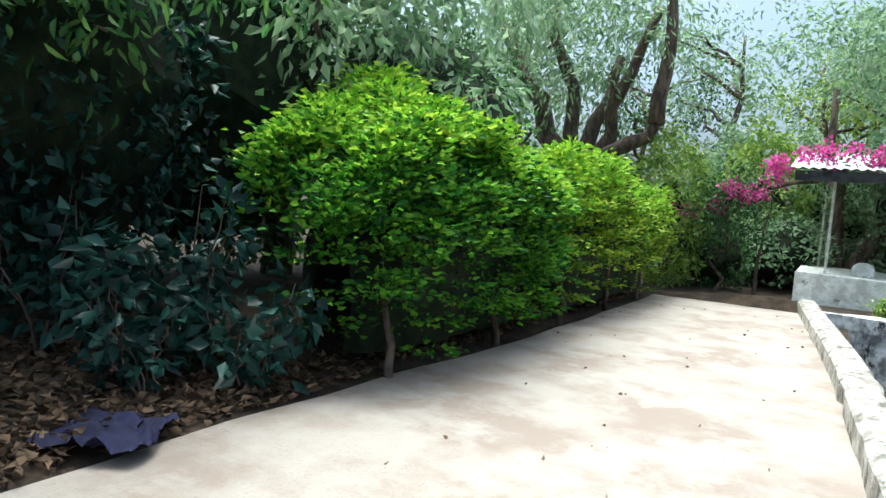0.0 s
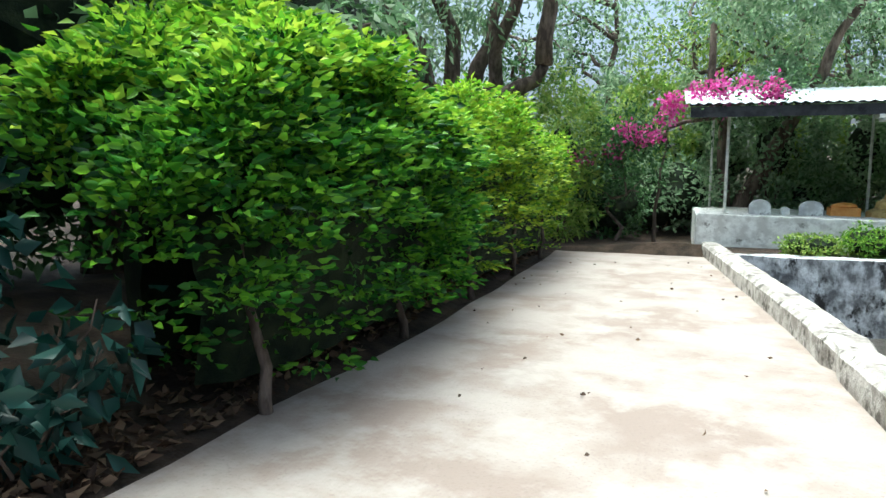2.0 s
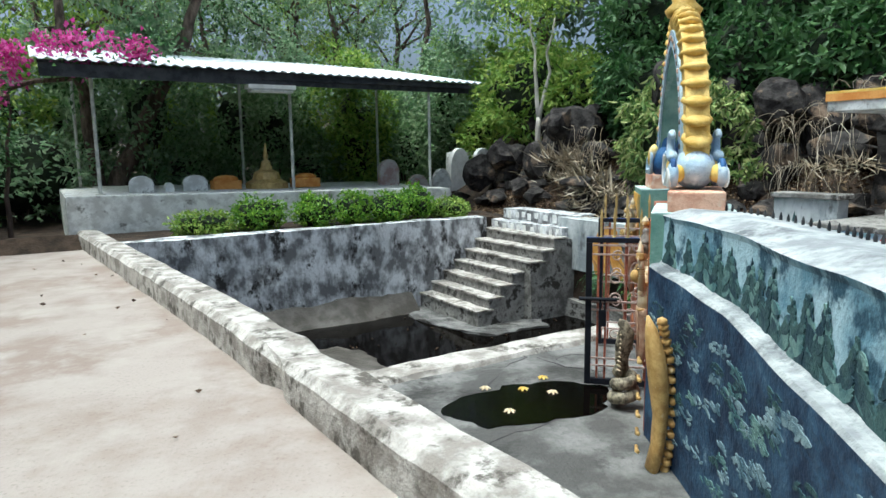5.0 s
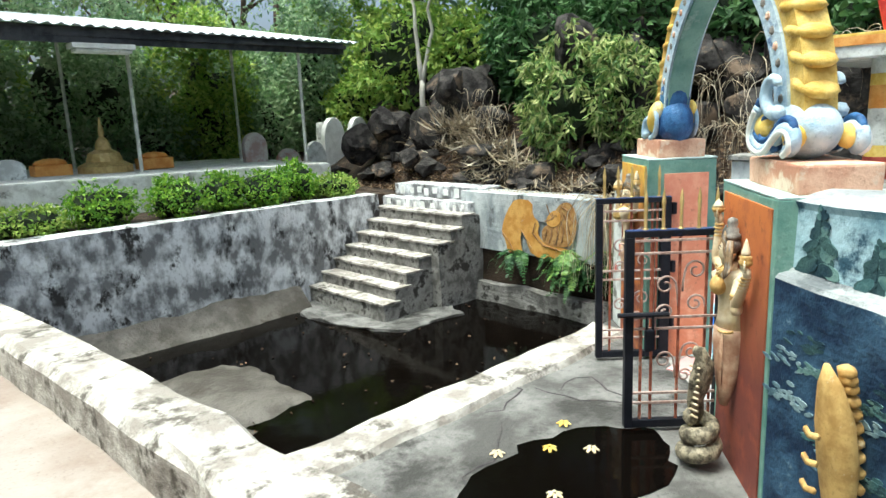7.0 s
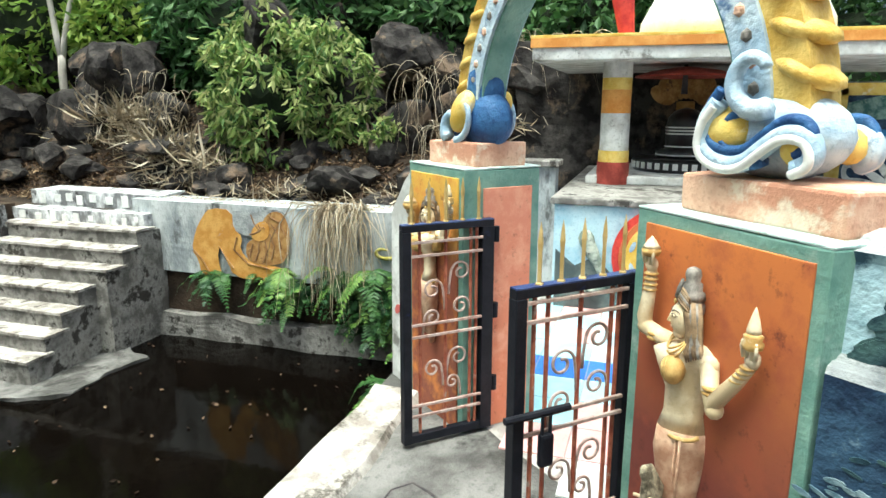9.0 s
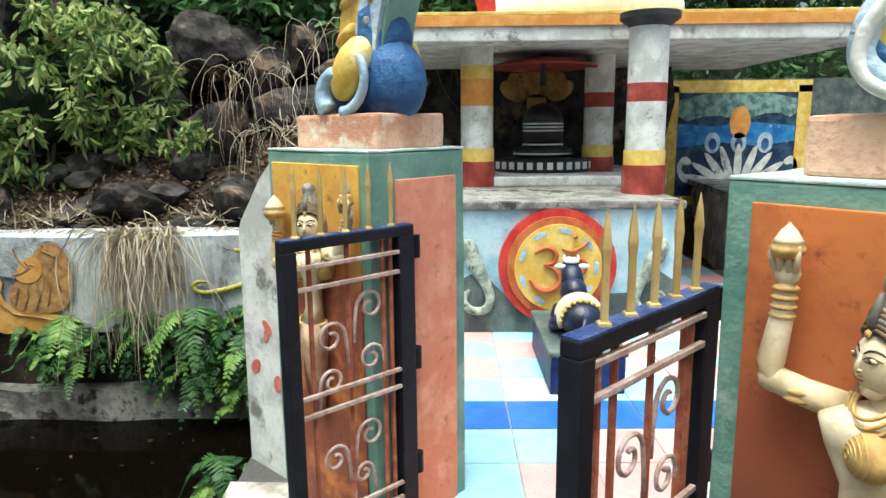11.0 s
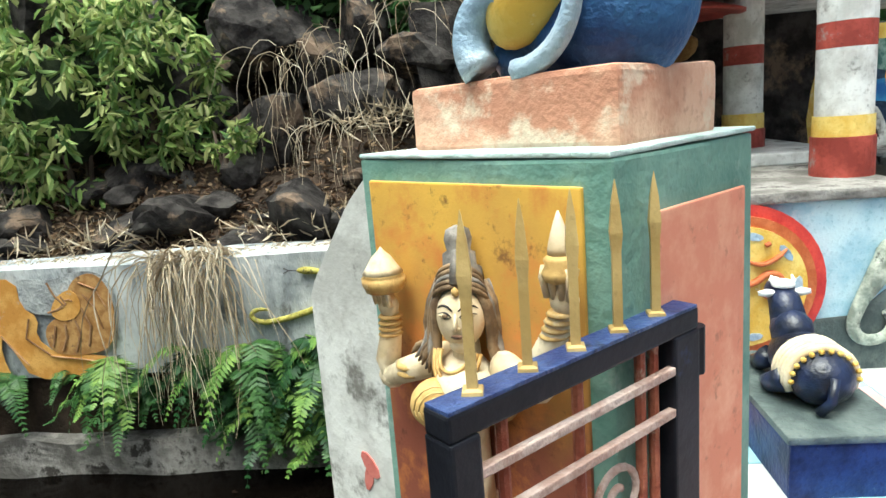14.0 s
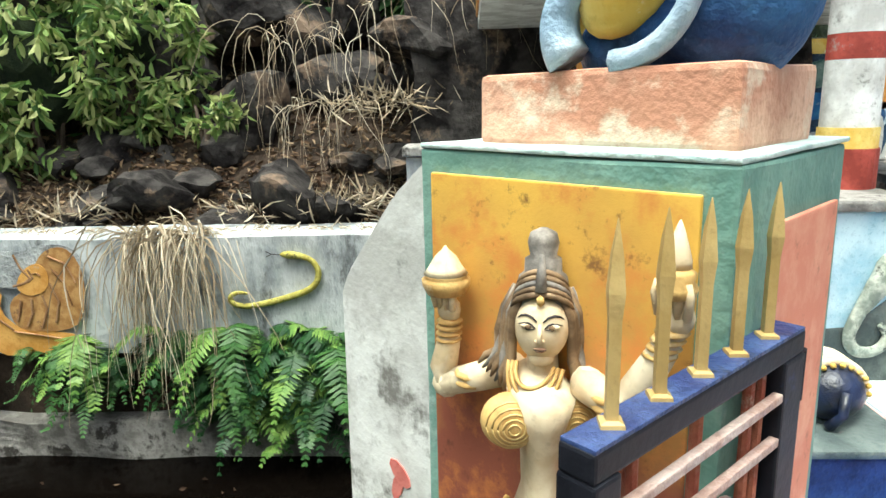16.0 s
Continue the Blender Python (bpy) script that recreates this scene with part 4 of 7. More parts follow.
    # necklace
    for rr, drop in ((0.03, 0.85), (0.037, 1.1), (0.044, 1.35)):
        tube(bm, [twist @ Vector(P(rr * math.cos(a), 0.682 + drop * rr * math.sin(a), 0.03 - 0.034 * math.sin(a))) for a in np.linspace(math.pi, 2 * math.pi, 13)], 0.0036, 5, 1)
    for q in range(5):
        ball(bm, twist @ Vector(P(-0.016 + 0.008 * q, 0.619 + 0.0025 * abs(q - 2), 0.066)), (0.0045, 0.003, 0.007), 1, 1)
    # belt
    tube(bm, [P(0.07 * math.cos(a), 0.405 - 0.016 * math.sin(a), 0.046 * math.sin(a)) for a in np.linspace(0, math.pi, 10)], 0.007, 5, 1)
    for k in range(5):
        tube(bm, [P(-0.04 + 0.02 * k, 0.39, 0.042), P(-0.03 + 0.016 * k, 0.24, 0.036), P(-0.02 + 0.01 * k, 0.1, 0.024)], 0.004, 5, 7)
    # raised arms with bracelets, hands with vessels
    for s, sz, ex, ez, hx, hz in arms:
        tube(bm, [P(s * 0.07, sz + 0.008, -0.016), P(s * (0.035 + 0.5 * ex), (sz + ez) / 2 + 0.004, 0.006), P(s * ex, ez, 0.012), P(s * (ex + 0.006), ez + 0.03, 0.014), P(s * (0.4 * ex + 0.6 * hx), ez + 0.62 * (hz - ez), 0.012), P(s * hx, hz, 0.01)], [0.028, 0.026, 0.026, 0.025, 0.021, 0.015], 11)
        ball(bm, P(s * 0.074, sz + 0.008, -0.016), (0.03, 0.022, 0.03), 2)
        ball(bm, P(s * ex, ez, 0.012), (0.028, 0.027, 0.028), 2)
        for q in range(4):
            u = 0.62 + 0.09 * q
            lathe(bm, [(0.019, 0), (0.024, 0.004), (0.019, 0.009)], P(s * (ex + (hx - ex) * u), ez + (hz - ez) * u, 0.012), 12, 1)
        for q in range(2):
            lathe(bm, [(0.027, 0), (0.032, 0.006), (0.027, 0.012)], P(s * (0.045 + 0.5 * ex), (sz + ez) / 2 - 0.012 + 0.014 * q, 0.006), 10, 1)
        ball(bm, P(s * hx, hz + 0.012, 0.014), (0.024, 0.018, 0.026), 2)
        for q in range(4):
            tube(bm, [P(s * (hx - 0.02 + 0.013 * q), hz + 0.015, 0.026), P(s * (hx - 0.024 + 0.016 * q), hz + 0.045, 0.032), P(s * (hx - 0.022 + 0.014 * q), hz + 0.062, 0.03)], [0.006, 0.0055, 0.004], 6)
        if s > 0:
            prof = [(0.012, 0), (0.034, 0.006), (0.041, 0.02), (0.042, 0.032), (0.036, 0.036), (0.039, 0.041), (0.03, 0.052), (0.024, 0.062), (0.018, 0.072), (0.006, 0.083), (0.001, 0.09)]
        else:
            prof = [(0.012, 0), (0.024, 0.006), (0.027, 0.018), (0.021, 0.026), (0.024, 0.036), (0.017, 0.042), (0.017, 0.052), (0.012, 0.072), (0.006, 0.092), (0.001, 0.104)]
        k = cup if s > 0 else 1.3 - 0.3 * cup
        prof = [(k * r, k * h) for r, h in prof]
        lathe(bm, prof[:6], P(s * hx, hz + 0.036, 0.02), 16, 1)
        lathe(bm, prof[5:], P(s * hx, hz + 0.036, 0.02), 16, 0)
    ob = finish("relief_statue", bm, [M["cream"], M["gold_worn"], M["hair"], M["dark_line"], M["om_red"], M["gold_dull"], M["brown_hair"], M["skirt"], M["white"]], smooth=True)
    ob.matrix_basis = m
    return tagged(ob, label, "statue", "gate reliefs")


goddess(ML @ pose(0.242, 0.004, 0.248) @ Matrix.Diagonal((0.9, 0.9, 0.9, 1)), False, "cream and gold relief figure with raised arms on an orange panel", 32, ((1, 0.632, 0.2, 0.585, 0.19, 0.714), (-1, 0.645, 0.165, 0.655, 0.222, 0.79)), 0.01)
goddess(MR @ pose(0.365, 0.006, 0.145) @ Matrix.Diagonal((0.93, 0.9, 0.96, 1)), False, "cream relief figure with raised arms on a red panel", -34, ((1, 0.63, 0.185, 0.665, 0.175, 0.85), (-1, 0.615, 0.13, 0.52, 0.245, 0.695)), 0.02, 0.72)


def gate_leaf(hinge, free, label, latch, z1):
    h, fr = Vector(hinge), Vector(free)
    ang = math.atan2(fr.y - h.y, fr.x - h.x)
    W = (fr - h).length
    m = Matrix.Translation((h.x, h.y, 0)) @ Matrix.Rotation(ang, 4, "Z")
    t = thing("gate_leaf", m, label, "gate", "gate leaves")
    z0 = GATE_Z + 0.02
    for nm, a in (("hinge_post", (0.0, 0.06, -0.022, 0.022, z0, z1)), ("free_post", (W - 0.04, W, -0.022, 0.022, z0, z1)), ("bottom_rail", (0.06, W - 0.04, -0.018, 0.018, z0, z0 + 0.04))):
        bm = bmesh.new()
        box(bm, *a, 0.004)
        part(nm, bm, M["iron"], t, "black iron square tube")
    bm = bmesh.new()
    box(bm, 0, W, -0.02, 0.02, z1, z1 + 0.03, 0.004)
    rail = part("top_rail", bm, M["iron"], t, "black iron rail with a worn blue top")
    bm = bmesh.new()
    box(bm, 0.002, W - 0.002, -0.019, 0.019, z1 + 0.029, z1 + 0.034, 0.001)
    part("worn_paint", bm, M["iron_top"], rail, "worn blue paint")
    for x in (0.08, 0.11, 0.236, 0.362, 0.412):
        bm = bmesh.new()
        tube(bm, [(x, 0, z0 + 0.03), (x, 0, z1)], 0.0075, 8)
        part("bar", bm, M["rust_bar"], t, "red-brown bar")
    for k in range(5):
        bm = bmesh.new()
        lathe(bm, [(0.016, 0), (0.015, 0.004), (0.008, 0.006), (0.0078, 0.1), (0.0105, 0.125), (0.0068, 0.16), (0.0006, 0.19)], (0.072 + 0.0815 * k, 0, z1 + 0.034), 4)
        part("spike", bm, M["gold_dull"], t, "gold painted spear tip")
    for z in (0.05, 0.1, 0.425, 0.48, 0.79, 0.85):
        bm = bmesh.new()
        box(bm, 0.02, W - 0.02, 0.009, 0.021, z - 0.006, z + 0.006, 0.002)
        part("cross_bar", bm, M["pink_bar"], t, "pale pink cross bar")
    for cx, cz, r0, s in ((0.16, 0.7, 0.05, 1), (0.3, 0.63, 0.05, -1), (0.16, 0.54, 0.045, -1), (0.3, 0.5, 0.04, 1), (0.17, 0.3, 0.05, 1), (0.3, 0.26, 0.045, -1), (0.2, 0.18, 0.035, -1)):
        bm = bmesh.new()
        pts = []
        for a in np.linspace(0, 2.6 * math.pi, 26):
            r = r0 * (1 - 0.09 * a)
            pts.append((cx + s * r * math.cos(a), 0.0, cz + r * math.sin(a)))
        pts = [(cx + s * r0 * 1.2, 0, cz - r0 * 2.0), (cx + s * r0 * 1.15, 0, cz - r0)] + pts
        tube(bm, pts, 0.0055, 6)
        part("scroll", bm, M["pink_bar"], t, "curled iron scroll", smooth=True)
    for k in range(3):
        bm = bmesh.new()
        tube(bm, [(-0.02, 0, 0.1 + 0.36 * k), (-0.02, 0, 0.17 + 0.36 * k)], 0.016, 10)
        part("hinge", bm, M["iron"], t)
    if latch:
        bm = bmesh.new()
        tube(bm, [(W + 0.04, 0.035, 0.5), (W - 0.2, 0.035, 0.5)], 0.012, 8)
        bo = part("bolt", bm, M["iron"], t, "black sliding bolt")
        bm = bmesh.new()
        box(bm, W - 0.135, W - 0.085, 0.026, 0.052, 0.32, 0.43, 0.01)
        tube(bm, [(W - 0.125, 0.04, 0.42), (W - 0.125, 0.04, 0.49), (W - 0.095, 0.04, 0.49), (W - 0.095, 0.04, 0.42)], 0.006, 6)
        part("padlock", bm, M["iron"], bo)
    return t


gate_leaf((3.928, 7.406), (3.617, 7.73), "open black iron gate leaf with gold spikes and scrolls", False, 0.896)
gate_leaf((3.24, 6.752), (2.893, 7.1), "open black iron gate leaf with bolt and gold spikes", True, 0.866)

# carved arch over the gate
c_l = ML @ Vector((0.24, -0.21, TOP + 0.107))
c_r = MR @ Vector((0.31, -0.21, 1.125 + 0.107))
mid, half = (c_l + c_r) / 2, (c_l - c_r) / 2
ua = half.normalized()
arch_m = Matrix.Translation(mid) @ Matrix.Rotation(math.atan2(ua.y, ua.x), 4, "Z")
HW, HH = half.length - 0.05, 0.84
arch = thing("gate_arch", arch_m, "gold and blue carved makara arch over the gate", "arch")


def arc(a, r=0.0):
    """Point on the arch's middle line at angle a, r further out."""
    c = math.copysign(abs(math.cos(a)) ** 1.35, math.cos(a))
    return Vector((HW * c + r * math.cos(a), 0, 0.12 + (HH + r) * math.sin(a)))


def arch_band(r0, r1, y0, y1, n=48):
    bm = bmesh.new()
    rings = []
    for i in range(n + 1):
        a = math.pi * i / n
        rings.append([bm.verts.new(arc(a, r) + Vector((0, y, 0))) for r, y in ((r0, y0), (r1, y0), (r1, y1), (r0, y1))])
    for p, q in zip(rings, rings[1:]):
        for k in range(4):
            bm.faces.new((p[k], p[(k + 1) % 4], q[(k + 1) % 4], q[k]))
    bm.faces.new(rings[0]), bm.faces.new(rings[-1][::-1])
    return bm


part("inner_face", arch_band(-0.1, -0.02, -0.06, 0.06), M["green"], arch, "green inner face")
part("front_band", arch_band(-0.085, 0.02, -0.075, 0.075), M["pale_blue"], arch, "pale banded face with studs")
part("outer_rib", arch_band(0.0, 0.12, -0.062, 0.062), M["gold"], arch, "gold outer rib")
for i in range(25):
    a = math.pi * (0.05 + 0.9 * i / 24)
    bm = bmesh.new()
    ball(bm, arc(a, 0.08), (0.1, 0.085, 0.034), 2, turn=Euler((0, -a + (0.62 if a < math.pi / 2 else -0.62), 0)))
    part("scale", bm, M["gold"], arch, "gold scale", smooth=True)
for i in range(34):
    a = math.pi * (0.04 + 0.92 * i / 33)
    for s in (1, -1):
        bm = bmesh.new()
        ball(bm, arc(a, -0.03) + Vector((0, s * 0.075, 0)), (0.02, 0.01, 0.02), 1)
        part("stud", bm, M["hair"] if i % 2 else M["cap"], arch)
bm = bmesh.new()
lathe(bm, [(0.1, 0), (0.12, 0.04), (0.07, 0.09), (0.08, 0.12), (0.03, 0.17), (0.008, 0.22)], arc(math.pi / 2, 0.1), 14)
part("finial", bm, M["gold"], arch, smooth=True)


def soft_line(pts, k=3):
    """An open line with its corners cut round."""
    for _ in range(k):
        mid = []
        for (ax, az), (bx, bz) in zip(pts, pts[1:]):
            mid += [(0.75 * ax + 0.25 * bx, 0.75 * az + 0.25 * bz), (0.25 * ax + 0.75 * bx, 0.25 * az + 0.75 * bz)]
        pts = [pts[0]] + mid + [pts[-1]]
    return pts


def makara(side):
    """The beast at the foot of the arch: scrolls round yellow bosses, or a blue body with a yellow wing."""
    x = side * HW

    def curl(cx, cz, r0, a0, turns, w, mat, s, dirn=1):
        bm = bmesh.new()
        n = 26
        pts = [(x + cx + dirn * r0 * (1 - 0.6 * q) * math.cos(a0 + turns * q), s * 0.12, cz + r0 * (1 - 0.6 * q) * math.sin(a0 + turns * q)) for q in np.linspace(0, 1, n)]
        tube(bm, pts, [w * (1 - 0.5 * i / n) for i in range(n)], 7)
        return part("curl", bm, M[mat], body, "painted scroll", smooth=True)
    bm = bmesh.new()
    if side > 0:
        ball(bm, (x - 0.04, 0, 0.11), (0.16, 0.11, 0.145), 3)
        ball(bm, (x - 0.04, 0, 0.25), (0.1, 0.09, 0.16), 2)
        ball(bm, (x + 0.07, 0, 0.045), (0.07, 0.1, 0.06), 2)
        rough_up(bm, 0.008, 9.0)
    else:
        ball(bm, (x, 0, 0.1), (0.2, 0.11, 0.12), 3)
    body = part("beast_body", bm, M["blue" if side > 0 else "pale_blue"], arch, "blue carved body", smooth=True)
    for s in (1, -1):
        bm = bmesh.new()
        if side > 0:
            ball(bm, (x - 0.0, s * 0.1, 0.15), (0.07, 0.045, 0.115), 3, turn=Euler((0, -0.75, 0)))
            part("wing", bm, M["om_yellow"], body, "yellow leaf-shaped wing", smooth=True)
            curl(0.05, 0.09, 0.08, 5.4, 3.4, 0.034, "pale_blue", s)
            curl(0.0, 0.15, 0.13, 4.9, -3.2, 0.018, "pale_blue", s)
        else:
            ball(bm, (x + 0.09, s * 0.09, 0.11), (0.08, 0.05, 0.065), 3)
            boss = part("boss", bm, M["om_yellow"], body, "yellow boss", smooth=True)
            bm = bmesh.new()
            ball(bm, (x - 0.13, s * 0.1, 0.075), (0.05, 0.04, 0.05), 2)
            part("boss", bm, M["om_yellow"], body, "yellow boss", smooth=True)
            sweep = [(0.12, 0.23), (0.17, 0.17), (0.18, 0.08), (0.11, 0.03), (0.01, 0.03), (-0.06, 0.09), (-0.13, 0.14), (-0.21, 0.13), (-0.23, 0.06), (-0.17, 0.03)]
            # the thin white tube is a highlight painted along the scroll
            for up, w, mat in ((0.0, 0.026, "pale_blue"), (0.034, 0.016, "blue"), (-0.014, 0.013, "white")):
                bm = bmesh.new()
                tube(bm, [(x + px * (1 - up), s * (0.125 if up >= 0 else 0.145), pz * (1 - 0.5 * up) + up) for px, pz in [(0.82 * u, 0.82 * v) for u, v in soft_line(sweep)]], w, 8)
                part("curl", bm, M[mat], body, "painted scroll", smooth=True)
            curl(0.0, 0.25, 0.09, 4.2, 4.6, 0.03, "pale_blue", s)
            curl(0.02, 0.12, 0.1, 4.0, 3.4, 0.022, "blue", s)


makara(1)
makara(-1)

# coiled cobra statue at the foot of the pillar by the blue wall
bm = bmesh.new()
coil = [(0.1 * math.cos(a) * (1 - 0.03 * a), 0.1 * math.sin(a) * (1 - 0.03 * a), 0.05 + 0.014 * a) for a in np.linspace(0, 14, 50)]
tube(bm, coil, 0.042, 9)
tube(bm, [(0.04, 0.0, 0.22), (0.03, 0.02, 0.32), (0.0, 0.01, 0.42), (-0.01, 0.0, 0.5), (0, 0.02, 0.56), (0.0, 0.06, 0.58)], [0.05, 0.055, 0.075, 0.07, 0.04, 0.02], 12, 0, 0.5)
for k in range(9):
    tube(bm, [(-0.045, 0.05, 0.26 + 0.03 * k), (0.03, 0.06, 0.255 + 0.03 * k)], 0.006, 5, 1)
ob = finish("cobra_statue", bm, [M["snake_grey"], M["cream"]], smooth=True)
ob.matrix_basis = MR @ pose(0.36, 0.14, GATE_Z, 0, 0, 20) @ Matrix.Diagonal((0.74, 0.74, 0.93, 1))
tagged(ob, "grey-brown patterned coiled cobra statue at the pillar's foot", "statue")
bm = bmesh.new()
spine = [(0.02, 0, 0.0), (0.05, 0, 0.12), (0.06, 0, 0.28), (0.045, 0, 0.44), (0.02, 0, 0.58), (-0.01, 0, 0.7), (-0.03, 0, 0.77)]
tube(bm, spine, [0.07, 0.07, 0.075, 0.1, 0.095, 0.06, 0.015], 14, 0, 0.6)
for k in range(17):
    q = k / 16 * 5.6
    i = int(q)
    p = Vector(spine[i]).lerp(Vector(spine[i + 1]), q - i)
    ball(bm, (p.x + 0.075, 0, p.z), (0.035, 0.05, 0.026), 1)
for k in range(6):
    tube(bm, [(-0.07, -0.04, 0.1 + 0.09 * k), (-0.075, 0.0, 0.09 + 0.09 * k), (-0.07, 0.04, 0.1 + 0.09 * k)], 0.012, 5)
ob = finish("serpent_statue", bm, M["gold_worn"], smooth=True)
ob.matrix_basis = pose(2.34, 6.06, GATE_Z, 0, 0, -40) @ Matrix.Diagonal((0.8, 0.8, 1, 1))
tagged(ob, "gold scaled rearing serpent statue against the blue wall", "statue")

# puddle and fallen flowers on the slab
bm = bmesh.new()
ring = []
for k in range(40):
    a = 2 * math.pi * k / 40
    r = 1 + 0.3 * noise.noise(Vector((math.cos(a) * 2, math.sin(a) * 2, 4))) + 0.16 * noise.noise(Vector((math.cos(a) * 5, math.sin(a) * 5, 9)))
    ring.append((2.4 + 0.56 * r * math.cos(a) + 0.12 * math.sin(a), 7.06 + 0.3 * r * math.sin(a) - 0.12 * math.cos(a)))
prism(bm, ring, GATE_Z - 0.02, GATE_Z + 0.005)
tagged(finish("puddle", bm, M["water"]), "dark shallow puddle on the cement slab", "puddle")
rng = np.random.default_rng(21)
for k, (x, y) in enumerate(((2.75, 7.35), (2.5, 7.25), (2.3, 7.4), (2.62, 7.1), (2.2, 7.0))):
    bm = bmesh.new()
    for j in range(6):
        a = j * 1.05
        ball(bm, (0.022 * math.cos(a), 0.022 * math.sin(a), 0.008), (0.02, 0.01, 0.006), 1, turn=Euler((0, 0.4, a)))
    f = finish("fallen_flower", bm, M["om_yellow"] if k < 2 else M["cream"])
    f.matrix_basis = pose(x, y, GATE_Z + 0.005, 0, 0, 40 * k)
    tagged(f, "small fallen yellow flower" if k < 2 else "small pale petals fallen on the slab", "flower", "fallen flowers")

# ---- canopy ----
can = thing("canopy", None, "corrugated zinc canopy on thin pale posts", "canopy")
bm = bmesh.new()
n = 150
A, B = Vector((-0.05, 16.35, 3.0)), Vector((8.6, 16.5, 2.96))
top = []
for k, back in ((0, 0.0), (1, 4.6)):
    top.append([bm.verts.new(A.lerp(B, i / n) + Vector((-0.12 * back * (i / n), back, 0.8 * k + 0.022 * math.sin(i * 1.9)))) for i in range(n + 1)])
for i in range(n):
    bm.faces.new((top[0][i], top[0][i + 1], top[1][i + 1], top[1][i]))
r = bmesh.ops.extrude_face_region(bm, geom=bm.faces[:])
for v in r["geom"]:
    if isinstance(v, bmesh.types.BMVert):
        v.co.z += 0.012
part("roof_sheet", bm, M["zinc"], can, "pale corrugated zinc sheet")
for k in range(4):
    y = 16.5 + 1.35 * k
    bm = bmesh.new()
    box(bm, 0.05, 8.3 - 0.12 * k, y, y + 0.06, 2.84 + 0.27 * k, 2.9 + 0.27 * k)
    part("purlin", bm, M["dark_steel"], can)
bm = bmesh.new()
prism(bm, [(0.05, 16.45), (8.3, 16.6), (8.3, 16.62), (0.05, 16.47)], 2.74, 2.95)
part("fascia", bm, M["dark_steel"], can)
for x, y in ((0.8, 16.85), (4.3, 17.0), (7.35, 16.75), (0.65, 19.9), (4.1, 20.0), (7.6, 19.9)):
    bm = bmesh.new()
    tube(bm, [(x, y, 0.6), (x, y, 2.85 + 0.2 * (y - 16.6))], 0.032, 10)
    po = part("post", bm, M["post"], can, "thin pale steel post")
    bm = bmesh.new()
    box(bm, x - 0.08, x + 0.08, y - 0.08, y + 0.08, 0.82 - 0.018 * x, 0.835 - 0.018 * x)
    part("base_plate", bm, M["post"], po)
bm = bmesh.new()
for k in range(3):
    tube(bm, [(3.4, 16.5 + 0.1 * k, 2.64), (4.2, 16.5 + 0.1 * k, 2.64)], 0.03, 8)
box(bm, 3.35, 4.25, 16.45, 16.75, 2.67, 2.745)
tagged(finish("ceiling_light", bm, M["white"]), "white tube light fitting under the canopy", "lamp")

# ---- stones and small shrine on the platform ----
def arch_stone(x, y, w, h, mat, label, d=0.16):
    bm = bmesh.new()
    pts = [(-w / 2, 0), (w / 2, 0), (w / 2, h * 0.55)] + [(w / 2 * math.cos(a), h * 0.55 + h * 0.45 * math.sin(a)) for a in np.linspace(0.2, math.pi - 0.2, 9)] + [(-w / 2, h * 0.55)]
    plate(bm, pts, Matrix.Translation((0, d / 2, 0)), d)
    bmesh.ops.bevel(bm, geom=bm.edges[:], offset=0.012, segments=1, affect="EDGES")
    st = finish("carved_stone", bm, M[mat])
    z = 0.82 - 0.018 * x if y < 20.8 and x < 7.7 else land(x, y) - 0.05
    st.matrix_basis = pose(x, y, z - 0.01, 0, 0, 6 * math.sin(x * 7))
    return tagged(st, label, "stone", "carved stones")


arch_stone(1.5, 17.2, 0.42, 0.32, "white_wall", "low round-topped pale stone on the platform")
arch_stone(2.5, 17.5, 0.45, 0.32, "white_wall", "low round-topped pale stone on the platform")
arch_stone(2.0, 17.4, 0.16, 0.18, "white", "small white stone on the platform")
arch_stone(7.1, 18.3, 0.5, 0.62, "red_stone", "reddened round-topped stone at the canopy's edge")
arch_stone(8.0, 18.5, 0.6, 0.9, "red_stone", "upright stone with a red painted face")
arch_stone(8.7, 18.5, 0.5, 0.85, "white_wall", "pale upright stone slab")
arch_stone(9.3, 18.6, 0.62, 1.1, "white", "tall white domed stone")
arch_stone(9.95, 18.5, 0.5, 0.75, "white_wall", "pale upright stone slab")
bm = bmesh.new()
box(bm, 9.9, 11.4, 19.9, 20.2, 0.0, 1.45, 0.02)
rough_up(bm, 0.03, 2.0, 5)
tagged(finish("wall_far", bm, M["white_wall"]), "short whitewashed wall behind the stones", "wall", kind="structure")
sh = thing("small_shrine", pose(4.05, 18.0, 0.74), "small gold shrine with a spire and orange corners", "shrine")
bm = bmesh.new()
lathe(bm, [(0.45, 0), (0.45, 0.12), (0.3, 0.2), (0.26, 0.34), (0.14, 0.4), (0.1, 0.55), (0.04, 0.62), (0.05, 0.7), (0.012, 0.95)], (0, 0, 0), 12)
part("spire", bm, M["gold_dull"], sh)
for x in (-0.85, 0.85):
    bm = bmesh.new()
    box(bm, x - 0.28, x + 0.28, -0.2, 0.2, 0, 0.2, 0.02)
    ball(bm, (x, 0, 0.22), (0.26, 0.18, 0.09), 2)
    part("corner_block", bm, M["orange_paint"], sh, "orange painted block")

